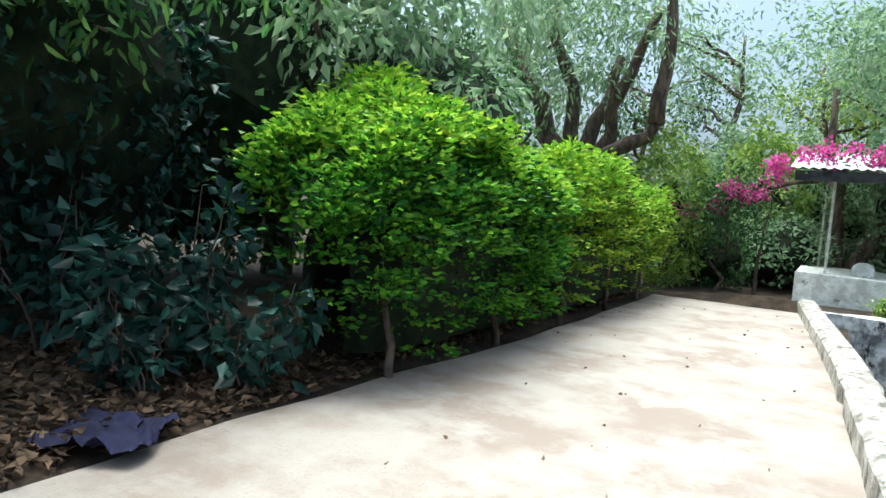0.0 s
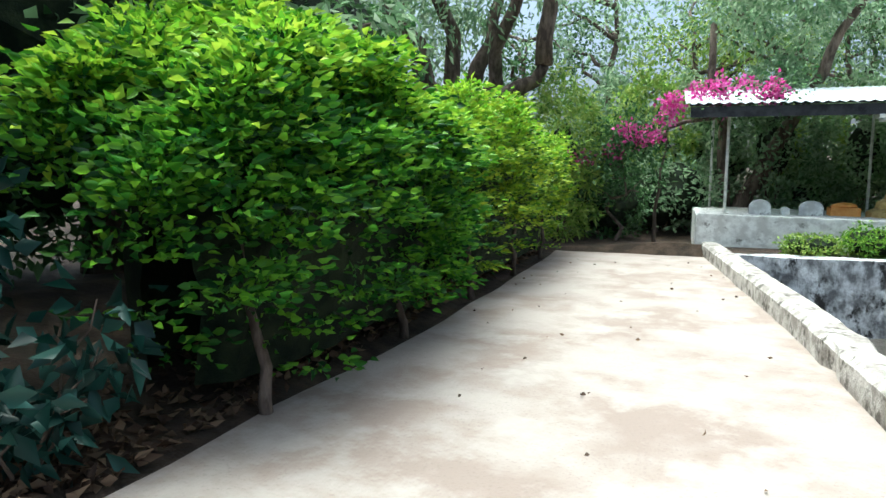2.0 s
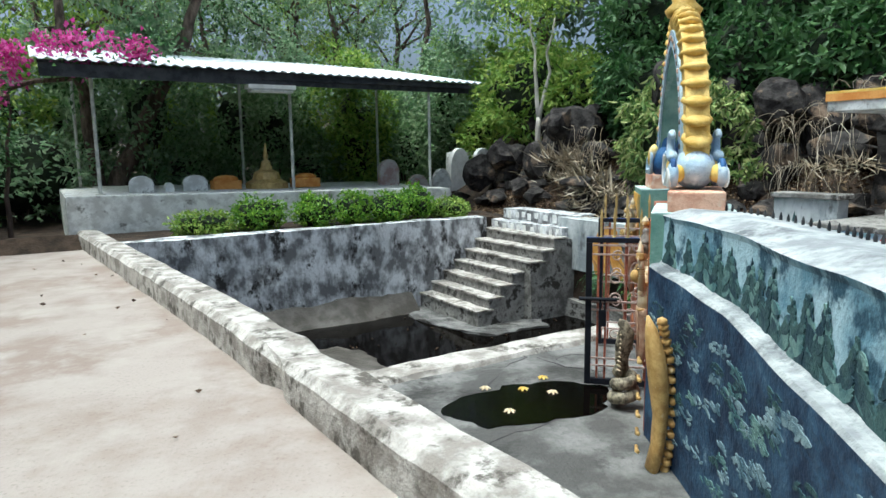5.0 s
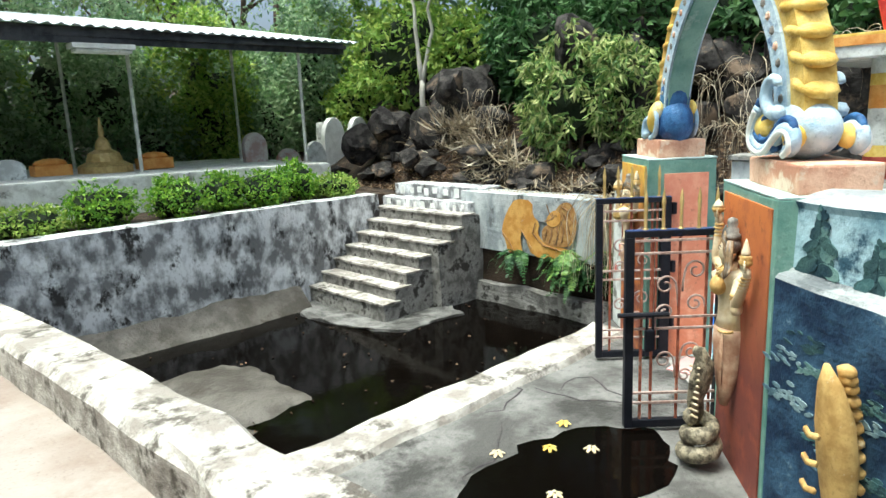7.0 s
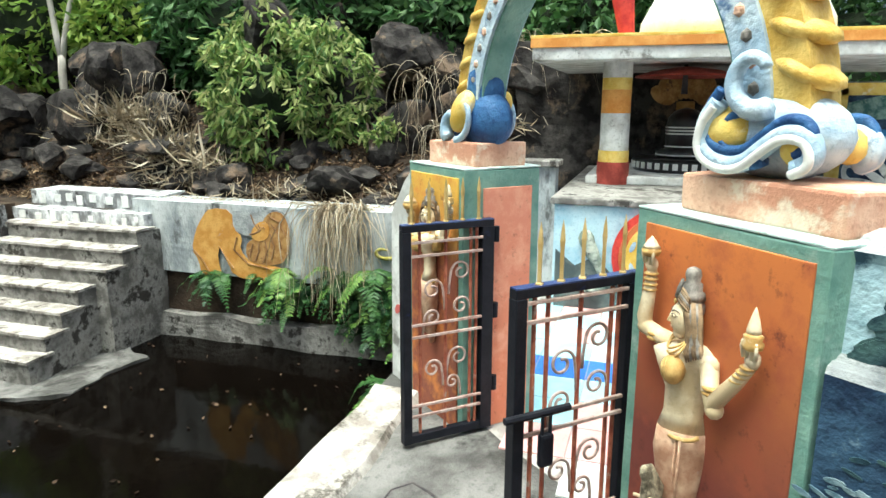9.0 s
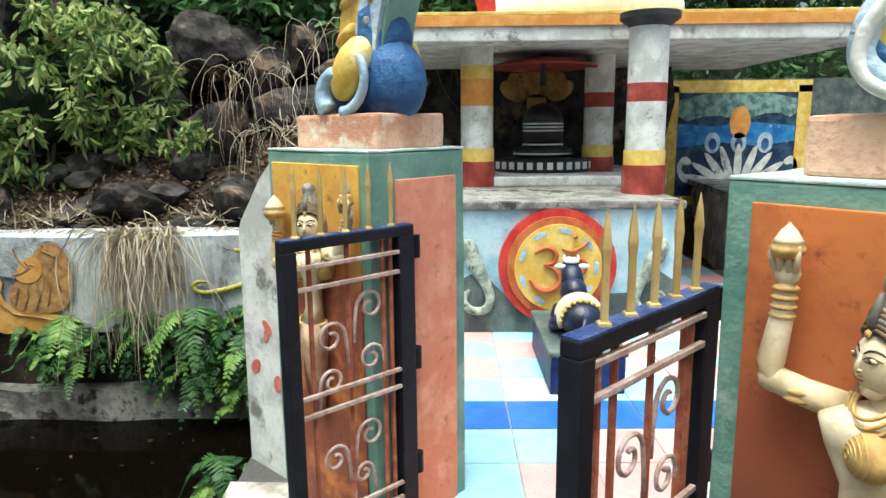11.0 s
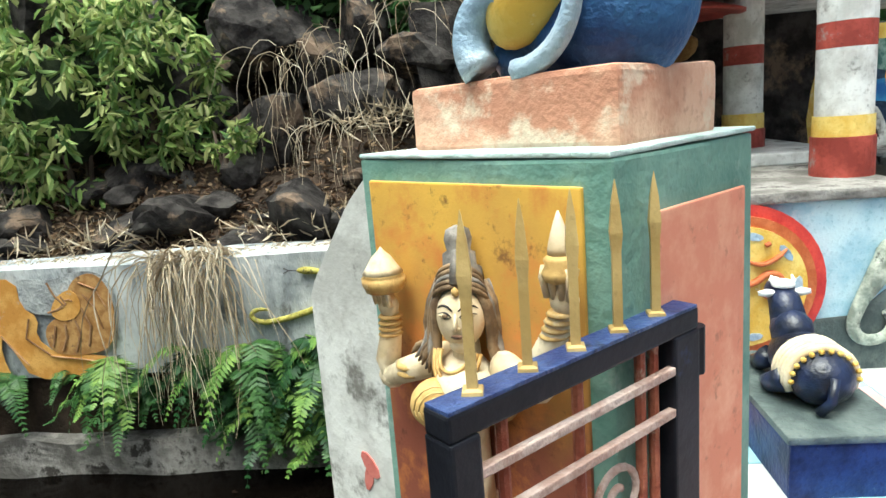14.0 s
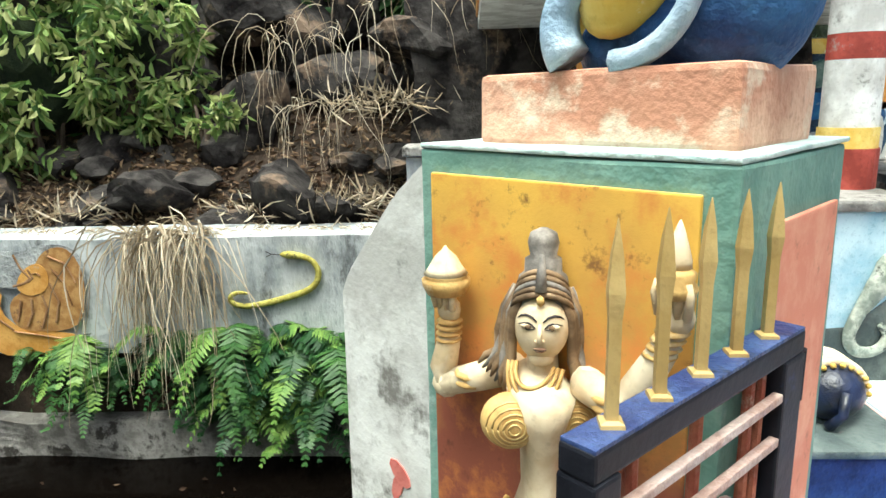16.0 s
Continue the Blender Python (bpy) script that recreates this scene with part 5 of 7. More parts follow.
# ---- shrine behind the gate ----
PX, PZ = 6.04, 0.735
plinth = thing("shrine_plinth", None, "painted shrine plinth with a red and yellow disc relief", "plinth")
bm = bmesh.new()
box(bm, PX, 9.2, 5.845, 7.42, GATE_Z - 0.1, PZ - 0.03, 0.01)
part("body", bm, M["sky_paint"], plinth, "sky-blue painted face")
bm = bmesh.new()
box(bm, PX - 0.03, 9.25, 5.82, 7.45, PZ - 0.03, PZ + 0.02, 0.012)
rough_up(bm, 0.008, 4.0, 3)
part("top_slab", bm, M["step"], plinth, "pale cement slab edge")
FACE = Matrix.Translation((PX, 0, 0)) @ Matrix.Rotation(radians(-90), 4, "Z")
# outline x runs along -y of the world on this face


def on_face(name, outl, thick, mat, lift=0.0, parent=plinth, label=""):
    bm = bmesh.new()
    plate(bm, outl, FACE @ Matrix.Translation((0, -lift, 0)), thick)
    return part(name, bm, M[mat], parent, label)


OY, OZ = -6.61, 0.345
on_face("hill_paint", [(-7.4, -0.1), (-5.86, -0.1), (-5.86, 0.24), (-5.95, 0.3), (-6.1, 0.17), (-6.9, 0.12), (-7.1, 0.32), (-7.25, 0.24), (-7.4, 0.36)], 0.004, "dusk")
disc = on_face("disc", oval(OY, OZ, 0.37, 0.37, 40), 0.04, "om_red", label="red ring relief")
on_face("disc_rim", oval(OY, OZ, 0.32, 0.32, 40), 0.03, "om_brown", 0.03, disc)
on_face("disc_field", oval(OY, OZ, 0.275, 0.275, 40), 0.03, "om_yellow", 0.045, disc, "yellow and blue field")
for a0 in range(9):
    a = 0.7 * a0
    bm = bmesh.new()
    plate(bm, oval(OY + 0.235 * math.cos(a), OZ + 0.235 * math.sin(a), 0.045, 0.018, 8, a + 1.5), FACE @ Matrix.Translation((0, -0.075, 0)), 0.004)
    part("blue_fleck", bm, M["pale_blue"], disc)
bm = bmesh.new()


def stroke(pts, r):
    line = soft_line(pts)
    girth = np.interp(np.linspace(0, len(r) - 1, len(line)), range(len(r)), r)
    tube(bm, [FACE @ Vector((OY + x, -0.08, OZ + z)) for x, z in line], [float(g) for g in girth], 8, 0, 0.6)


stroke([(-0.15, 0.1), (-0.08, 0.14), (-0.01, 0.1), (-0.03, 0.03), (-0.1, 0.02), (-0.02, 0.0), (0.02, -0.08), (-0.04, -0.15), (-0.13, -0.14), (-0.18, -0.07)], [0.016, 0.024, 0.028, 0.026, 0.024, 0.028, 0.03, 0.03, 0.026, 0.012])
stroke([(0.0, 0.01), (0.06, 0.03), (0.1, 0.07), (0.16, 0.05), (0.17, -0.02), (0.11, -0.05), (0.07, -0.02)], [0.02, 0.024, 0.026, 0.026, 0.024, 0.022, 0.012])
stroke([(0.02, 0.12), (0.08, 0.1), (0.14, 0.13), (0.18, 0.17)], [0.01, 0.02, 0.018, 0.008])
stroke([(0.09, 0.19), (0.11, 0.2)], [0.018, 0.016])
part("emblem", bm, M["om_brown"], disc, "raised rust-red syllable emblem", smooth=True)
for sgn, yy in ((1, -6.02), (-1, -7.12)):
    bm = bmesh.new()
    pts = [(yy + sgn * 0.06, 0.52), (yy + sgn * 0.05, 0.44), (yy + sgn * 0.0, 0.34), (yy - sgn * 0.06, 0.24), (yy - sgn * 0.1, 0.12), (yy - sgn * 0.05, 0.05), (yy + sgn * 0.05, 0.06), (yy + sgn * 0.09, 0.14), (yy + sgn * 0.04, 0.19)]
    line = soft_line(pts)
    girth = np.interp(np.linspace(0, 8, len(line)), range(9), [0.02, 0.06, 0.055, 0.035, 0.03, 0.028, 0.026, 0.022, 0.012])
    tube(bm, [FACE @ Vector((x, -0.02, z)) for x, z in line], [float(g) for g in girth], 9, 0, 0.5)
    part("snake_relief", bm, M["grey_relief"], plinth, "pale raised cobra relief", smooth=True)
# banded columns
def column(x, y, r, h):
    t = thing("shrine_column", pose(x, y, PZ + 0.015), "round column banded red, yellow and white", "column", "shrine columns")
    for z0, z1, mat, k in ((0, 0.2, "col_red", 1.12), (0.2, 0.3, "om_yellow", 1.06), (0.3, 0.62, "white_wall", 1.0), (0.62, 0.82 if y > 6.5 else 0.74, "orange_paint" if y > 6.5 else "col_red", 1.0), (0.82 if y > 6.5 else 0.74, 0.92, "om_yellow" if y > 6.5 else "white_wall", 1.0), (0.92, h, "white_wall", 1.0)):
        bm = bmesh.new()
        lathe(bm, [(r * k, z0), (r * k, z1 - 0.001)], (0, 0, 0), 24)
        part("band", bm, M[mat], t, smooth=False)
    bm = bmesh.new()
    lathe(bm, [(r, h), (r * 1.5, h + 0.05), (r * 1.5, h + 0.09)], (0, 0, 0), 20)
    part("capital", bm, M["dark_steel"], t)
    return t


for x, y, r in ((7.15, 7.07, 0.125), (6.5, 5.955, 0.13), (7.75, 6.0, 0.125)):
    column(x, y, r, 1.1)
roof = thing("shrine_roof", None, "flat shrine roof with orange and grey painted edges and a white dome", "roof")
bm = bmesh.new()
box(bm, 6.75, 9.4, 4.2, 7.75, 1.8, 1.95, 0.01)
part("slab", bm, M["white_wall"], roof)
for z0, z1, mat in ((1.9, 1.975, "orange_paint"), (1.975, 2.0, "om_yellow")):
    bm = bmesh.new()
    box(bm, 6.735, 9.415, 4.185, 7.765, z0, z1, 0.004)
    part("edge_band", bm, M[mat], roof, "painted roof edge")
bm = bmesh.new()
lathe(bm, [(0.85, 0), (0.83, 0.2), (0.7, 0.45), (0.45, 0.65), (0.2, 0.74), (0.2, 0.8), (0.28, 0.86), (0.12, 1.0)], (8.0, 6.1, 2.0), 28)
part("dome", bm, M["white"], roof, "white plaster dome", smooth=True)
bm = bmesh.new()
tube(bm, [(6.9, 7.0, 1.98), (6.9, 7.05, 2.3), (6.92, 7.12, 2.65)], [0.06, 0.09, 0.05], 10, 0, 0.5)
part("finial", bm, M["om_red"], roof, "red painted finial")
# ringed black stone on its base
ling = thing("ringed_black_stone", pose(7.95, 6.45, PZ + 0.02), "black domed stone with white painted rings on a round base", "sacred stone")
bm = bmesh.new()
box(bm, -0.85, 0.7, -0.85, 0.85, 0, 0.07, 0.01)
part("base_slab", bm, M["white_wall"], ling)
bm = bmesh.new()
lathe(bm, [(0.46, 0.07), (0.48, 0.1), (0.48, 0.17), (0.46, 0.19)], (0, 0, 0), 36)
bs = part("round_base", bm, M["black_stone"], ling)
for k in range(36):
    a = 2 * math.pi * k / 36
    bm = bmesh.new()
    box(bm, -0.006, 0.006, -0.024, 0.024, 0.1, 0.16)
    bm.transform(Matrix.Translation((0.48 * math.cos(a), 0.48 * math.sin(a), 0)) @ Matrix.Rotation(a, 4, "Z"))
    part("white_mark", bm, M["white"], bs)
bm = bmesh.new()
lathe(bm, [(0.26, 0.19), (0.26, 0.26), (0.18, 0.28), (0.18, 0.5), (0.16, 0.58), (0.1, 0.64), (0.01, 0.665)], (0, 0, 0), 28)
stn = part("stone", bm, M["black_stone"], ling, smooth=True)
for z, r in ((0.22, 0.264), (0.3, 0.184), (0.42, 0.184), (0.45, 0.184), (0.48, 0.184)):
    bm = bmesh.new()
    lathe(bm, [(r, z - 0.007), (r + 0.003, z), (r, z + 0.007)], (0, 0, 0), 28)
    part("white_ring", bm, M["white"], stn)

# hood behind the stone and the dark red dish that hangs over it
bm = bmesh.new()
for k in range(7):
    a = math.pi * (k - 3) / 9
    ball(bm, (0, 0.26 * math.sin(a), 0.62 + 0.2 * math.cos(a)), (0.05, 0.09, 0.14), 2, turn=Euler((-a, 0, 0)))
box(bm, -0.03, 0.03, -0.09, 0.09, -0.005, 0.66, 0.02)
hd = finish("serpent_hood", bm, M["mane"], smooth=True)
hd.matrix_basis = pose(8.42, 6.45, PZ + 0.09)
tagged(hd, "brown carved serpent hood behind the black stone", "statue")
dish = thing("hanging_dish", pose(7.6, 6.5, 1.8), "dark red dish hanging from the shrine ceiling", "hanging dish")
bm = bmesh.new()
lathe(bm, [(0.05, -0.02), (0.3, -0.055), (0.44, -0.1), (0.44, -0.112), (0.3, -0.085), (0.06, -0.075)], (0, 0, 0), 28)
part("dish", bm, M["col_red"], dish)
bm = bmesh.new()
tube(bm, [(0, 0, 0.02), (0, 0, -0.26)], [0.016, 0.03], 10)
part("stem", bm, M["dark_steel"], dish)
# earth-stained wall along the court with a pale ledge, and a short painted wall by the plinth
cw = thing("wall_court", None, "earth-stained rough wall with a pale cement ledge", "wall", kind="structure")
bm = bmesh.new()
prism(bm, [(5.0, 5.0), (6.9, 4.86), (9.7, 4.5), (9.7, 3.2), (5.0, 3.2)], -0.3, 0.53)
bmesh.ops.subdivide_edges(bm, edges=bm.edges[:], cuts=9, use_grid_fill=True)
rough_up(bm, 0.05, 2.6)
part("wall_face", bm, M["earth_wall"], cw)
bm = bmesh.new()
prism(bm, [(4.95, 5.05), (6.9, 4.9), (9.75, 4.54), (9.75, 3.15), (4.95, 3.15)], 0.55, 0.61)
rough_up(bm, 0.012, 3.0, 5)
part("ledge", bm, M["step"], cw, "pale worn cement ledge")
sw = thing("wall_side", None, "short grey-blue painted wall with dark painted firs", "wall", kind="structure")
bm = bmesh.new()
box(bm, 6.6, 6.8, 7.5, 8.16, -0.2, 0.93)
rough_up(bm, 0.012, 3.0, 4)
part("wall_face", bm, M["lion_wall"], sw)
bm = bmesh.new()
box(bm, 6.55, 6.85, 7.47, 8.18, 0.935, 0.985, 0.01)
part("coping", bm, M["step"], sw, "pale cement coping")
for k, (yy, w, h) in enumerate(((7.72, 0.09, 0.42), (7.92, 0.08, 0.5), (8.06, 0.06, 0.36))):
    bm = bmesh.new()
    plate(bm, [(-w, 0), (w, 0), (0.55 * w, 0.36 * h), (0.75 * w, 0.36 * h), (0.35 * w, 0.7 * h), (0, h), (-0.35 * w, 0.7 * h), (-0.75 * w, 0.36 * h), (-0.55 * w, 0.36 * h)], Matrix.Translation((6.583, yy, 0.3)) @ Matrix.Rotation(radians(-90), 4, "Z"), 0.004)
    part("painted_tree", bm, M["mural_tree"], sw)

# bull statue on its pedestal
ped = thing("pedestal", pose(5.39, 6.605, GATE_Z), "navy painted block pedestal with worn edges", "pedestal")
bm = bmesh.new()
box(bm, -0.37, 0.37, -0.18, 0.19, 0, 0.2, 0.012)
rough_up(bm, 0.006, 8.0, 2)
part("block", bm, M["navy"], ped)
bm = bmesh.new()
box(bm, -0.38, 0.38, -0.19, 0.2, 0.2, 0.23, 0.01)
part("top", bm, M["dusk"], ped, "grey-green worn top")
bm = bmesh.new()
ball(bm, (0.0, 0, 0.13), (0.2, 0.12, 0.12), 3)
ball(bm, (-0.14, 0, 0.12), (0.12, 0.12, 0.115), 3)
ball(bm, (0.12, 0, 0.22), (0.1, 0.085, 0.1), 2)
tube(bm, [(0.12, 0, 0.2), (0.2, 0, 0.33), (0.24, 0, 0.36)], [0.08, 0.065, 0.06], 10)
ball(bm, (0.27, 0, 0.36), (0.08, 0.05, 0.05), 2)
for s in (1, -1):
    tube(bm, [(0.22, s * 0.03, 0.4), (0.22, s * 0.045, 0.42), (0.235, s * 0.042, 0.44)], [0.014, 0.01, 0.004], 6, 1)
    ball(bm, (0.2, s * 0.07, 0.37), (0.02, 0.045, 0.02), 1, 1)
    tube(bm, [(-0.1, s * 0.1, 0.1), (-0.02, s * 0.13, 0.05), (0.06, s * 0.12, 0.025)], [0.06, 0.045, 0.03], 8)
    tube(bm, [(0.14, s * 0.08, 0.1), (0.22, s * 0.09, 0.04), (0.3, s * 0.08, 0.025)], [0.05, 0.035, 0.025], 8)
tube(bm, [(-0.25, 0, 0.16), (-0.28, 0.02, 0.08), (-0.25, 0.05, 0.02)], [0.02, 0.018, 0.02], 7)
for q in range(5):
    tube(bm, [(-0.15 + 0.028 * q, 0.124 * math.cos(a), 0.12 + 0.124 * math.sin(a)) for a in np.linspace(-0.4, math.pi + 0.4, 18)], 0.018, 7, 2, 0.6)
for k in range(12):
    a = math.pi * k / 11
    ball(bm, (-0.178, 0.124 * math.cos(a), 0.12 + 0.12 * math.sin(a)), (0.012, 0.013, 0.013), 1, 3)
ball(bm, (0.3, 0, 0.385), (0.035, 0.028, 0.03), 2, 1)
ball(bm, (0.215, 0, 0.405), (0.045, 0.05, 0.022), 2, 1)
bull = finish("bull_statue", bm, [M["bull"], M["white"], M["cream"], M["gold"]], smooth=True)
bull.matrix_basis = pose(5.37, 6.605, GATE_Z + 0.225) @ Matrix.Diagonal((0.9, 0.9, 0.86, 1))
tagged(bull, "black seated bull statue with a cream sash", "statue")

# dark rock backing of the shrine
bm = bmesh.new()
box(bm, 9.0, 9.5, 5.0, 8.3, -0.3, 2.2)
rough_up(bm, 0.14, 1.7, 9)
tagged(finish("wall_cave", bm, M["rock"]), "dark rock face behind the shrine", "rock face", kind="structure")

def rounded(pts, k=3):
    """Corner cutting, for soft painted outlines."""
    for _ in range(k):
        out = []
        for (ax, az), (bx, bz) in zip(pts, pts[1:] + pts[:1]):
            out += [(0.75 * ax + 0.25 * bx, 0.75 * az + 0.25 * bz), (0.25 * ax + 0.75 * bx, 0.25 * az + 0.75 * bz)]
        pts = out
    return pts


# far painted wall with a lotus
lw = tagged(new("wall_lotus"), "blue painted far wall with a white lotus and yellow frame", "wall", kind="structure")
bm = bmesh.new()
box(bm, 12.0, 12.3, -2.0, 4.2, -1.8, 1.9)
part("wall_face", bm, M["dusk"], lw)
LF = Matrix.Translation((12.0, 0, 0)) @ Matrix.Rotation(radians(-90), 4, "Z")


def on_lotus(name, outl, lift, mat, label=""):
    bm = bmesh.new()
    plate(bm, outl, LF @ Matrix.Translation((0, -lift, 0)), 0.006)
    return part(name, bm, M[mat], lw, label)


near = Matrix.Translation((2.6, 7.45, 1.17)) @ Matrix.Scale(0.736, 4) @ Matrix.Translation((-2.6, -7.45, -1.17))
lw.matrix_basis = near
on_lotus("blue_field", [(-3.75, 0.15), (-1.95, 0.15), (-1.95, 1.7), (-3.75, 1.7)], 0.0, "mural_deep")
on_lotus("painted_bank", rounded([(-3.75, 1.25), (-3.2, 1.38), (-2.8, 1.28), (-2.3, 1.42), (-1.96, 1.3), (-1.96, 1.7), (-3.75, 1.7)], 1), 0.006, "painted_leaves", "teal painted foliage")
on_lotus("painted_lake", [(-3.74, 0.88), (-3.1, 0.96), (-2.5, 0.9), (-1.96, 0.97), (-1.96, 1.2), (-2.6, 1.26), (-3.2, 1.2), (-3.74, 1.24)], 0.006, "lake_paint", "bright blue painted water")
for k in range(9):
    a = math.pi * (0.08 + 0.84 * k / 8)
    on_lotus("petal", oval(-2.8 + 0.5 * math.cos(a), 0.3 + 0.3 * math.sin(a), 0.34, 0.06, 14, a), 0.012 + 0.002 * k, "white_wall", "white lotus petal")
for sgn in (-1, 1):
    on_lotus("painted_curl", rounded([(-2.8 + sgn * u, v) for u, v in ((0.55, 0.3), (0.85, 0.34), (0.95, 0.6), (0.82, 0.78), (0.68, 0.66), (0.76, 0.6), (0.84, 0.64), (0.86, 0.52), (0.74, 0.44))], 2), 0.01, "white_wall", "white painted curl")
for k in range(3):
    on_lotus("painted_bud", oval(-3.2 + 0.4 * k, 0.95, 0.12, 0.16, 14), 0.008, "pale_blue")
    on_lotus("painted_bud_core", oval(-3.2 + 0.4 * k, 0.93, 0.06, 0.09, 12), 0.016, "blue")
on_lotus("painted_plant", oval(-2.8, 1.25, 0.16, 0.25, 12), 0.008, "orange_paint")
for outl in ([(-3.95, 0.0), (-3.75, 0.0), (-3.75, 1.8), (-3.95, 1.8)], [(-1.95, 0.0), (-1.75, 0.0), (-1.75, 1.8), (-1.95, 1.8)], [(-3.95, 1.7), (-1.75, 1.7), (-1.75, 1.88), (-3.95, 1.88)], [(-3.75, 0.0), (-1.95, 0.0), (-1.95, 0.14), (-3.75, 0.14)]):
    on_lotus("frame_bar", outl, 0.01, "om_yellow", "yellow painted frame")

# ---- painted animals on the pond wall ----
WF = Matrix.Translation((WALL_X - 0.03, 0, 0)) @ Matrix.Rotation(radians(-90), 4, "Z")
wall_lion = bpy.data.objects["wall_lion"]


def on_lion(name, outl, lift, mat, label=""):
    bm = bmesh.new()
    plate(bm, outl, WF @ Matrix.Translation((0, -lift, 0)), 0.004)
    return part(name, bm, M[mat], wall_lion, label)


def lion_at(pts):
    """Sketch units on the wall: 290 to the metre along it, 317 up it."""
    return [(-10.68 + (u - 415) / 270, 0.285 - (v - 30) / 317) for u, v in pts]


on_lion("lion_shadow", rounded(lion_at([(195, 45), (300, 60), (330, 40), (400, 40), (424, 90), (420, 170), (300, 150), (215, 135)])), 0.0, "crest", "grey shading behind the lion's head")
on_lion("lion_body", rounded(lion_at([(52, 215), (70, 140), (105, 75), (135, 45), (215, 50), (215, 120), (250, 150), (235, 200), (275, 245), (365, 250), (425, 275), (420, 300), (320, 310), (210, 310), (180, 235), (160, 190), (150, 240), (165, 310), (85, 315), (75, 250)]), 1), 0.005, "lion", "ochre painted lion")
on_lion("lion_mane", rounded(lion_at([(262, 235), (258, 175), (300, 145), (318, 100), (345, 52), (392, 42), (418, 90), (420, 160), (405, 225), (372, 248), (300, 250)]), 2), 0.01, "mane", "brown painted mane")
on_lion("lion_head", rounded(lion_at([(280, 140), (292, 108), (318, 84), (342, 86), (352, 120), (340, 150), (312, 162), (292, 156)]), 2), 0.015, "lion")
for pts in (((285, 62), (296, 95), (312, 118), (300, 130), (275, 138)), ((310, 98), (318, 118), (306, 128)), ((355, 66), (388, 84), (404, 130)), ((358, 96), (380, 130), (390, 185)), ((350, 130), (364, 175), (352, 228)), ((332, 160), (338, 195), (322, 240)), ((308, 168), (306, 205), (292, 236)), ((286, 172), (280, 200), (272, 225)), ((318, 108), (328, 106), (334, 112)), ((60, 210), (95, 250), (120, 300)), ((160, 190), (190, 240), (210, 270)), ((230, 150), (215, 200), (262, 245)), ((262, 248), (340, 262), (415, 278)), ((95, 300), (125, 312), (160, 306)), ((320, 300), (370, 304), (415, 295))):
    bm = bmesh.new()
    tube(bm, [WF @ Vector((u, -0.02, v)) for u, v in lion_at(pts)], 0.009, 6, 0, 0.4)
    part("lion_line", bm, M["lion_dark"], wall_lion, "brown painted outline")
bm = bmesh.new()
spts = soft_line([(-9.46, -0.13), (-9.55, -0.12), (-9.61, -0.17), (-9.54, -0.23), (-9.38, -0.22), (-9.15, -0.16), (-8.98, -0.1), (-8.92, 0.0), (-8.95, 0.1), (-9.04, 0.15), (-9.2, 0.16)], 2)
girth = [float(g) for g in np.interp(np.linspace(0, 1, len(spts)), (0, 0.15, 0.5, 0.85, 0.93, 1), (0.008, 0.018, 0.025, 0.021, 0.03, 0.008))]
tube(bm, [WF @ Vector((x, 0.006, z)) for x, z in spts], girth, 8)
snake_paint = part("painted_snake", bm, M["snake"], wall_lion, "olive painted snake", smooth=True)
bm = bmesh.new()
for dz in (0.02, -0.02):
    tube(bm, [WF @ Vector((-9.2, -0.006, 0.16)), WF @ Vector((-9.26, -0.006, 0.165)), WF @ Vector((-9.3, -0.006, 0.165 + dz))], 0.004, 5)
part("tongue", bm, M["dark_line"], snake_paint, "thin forked tongue")


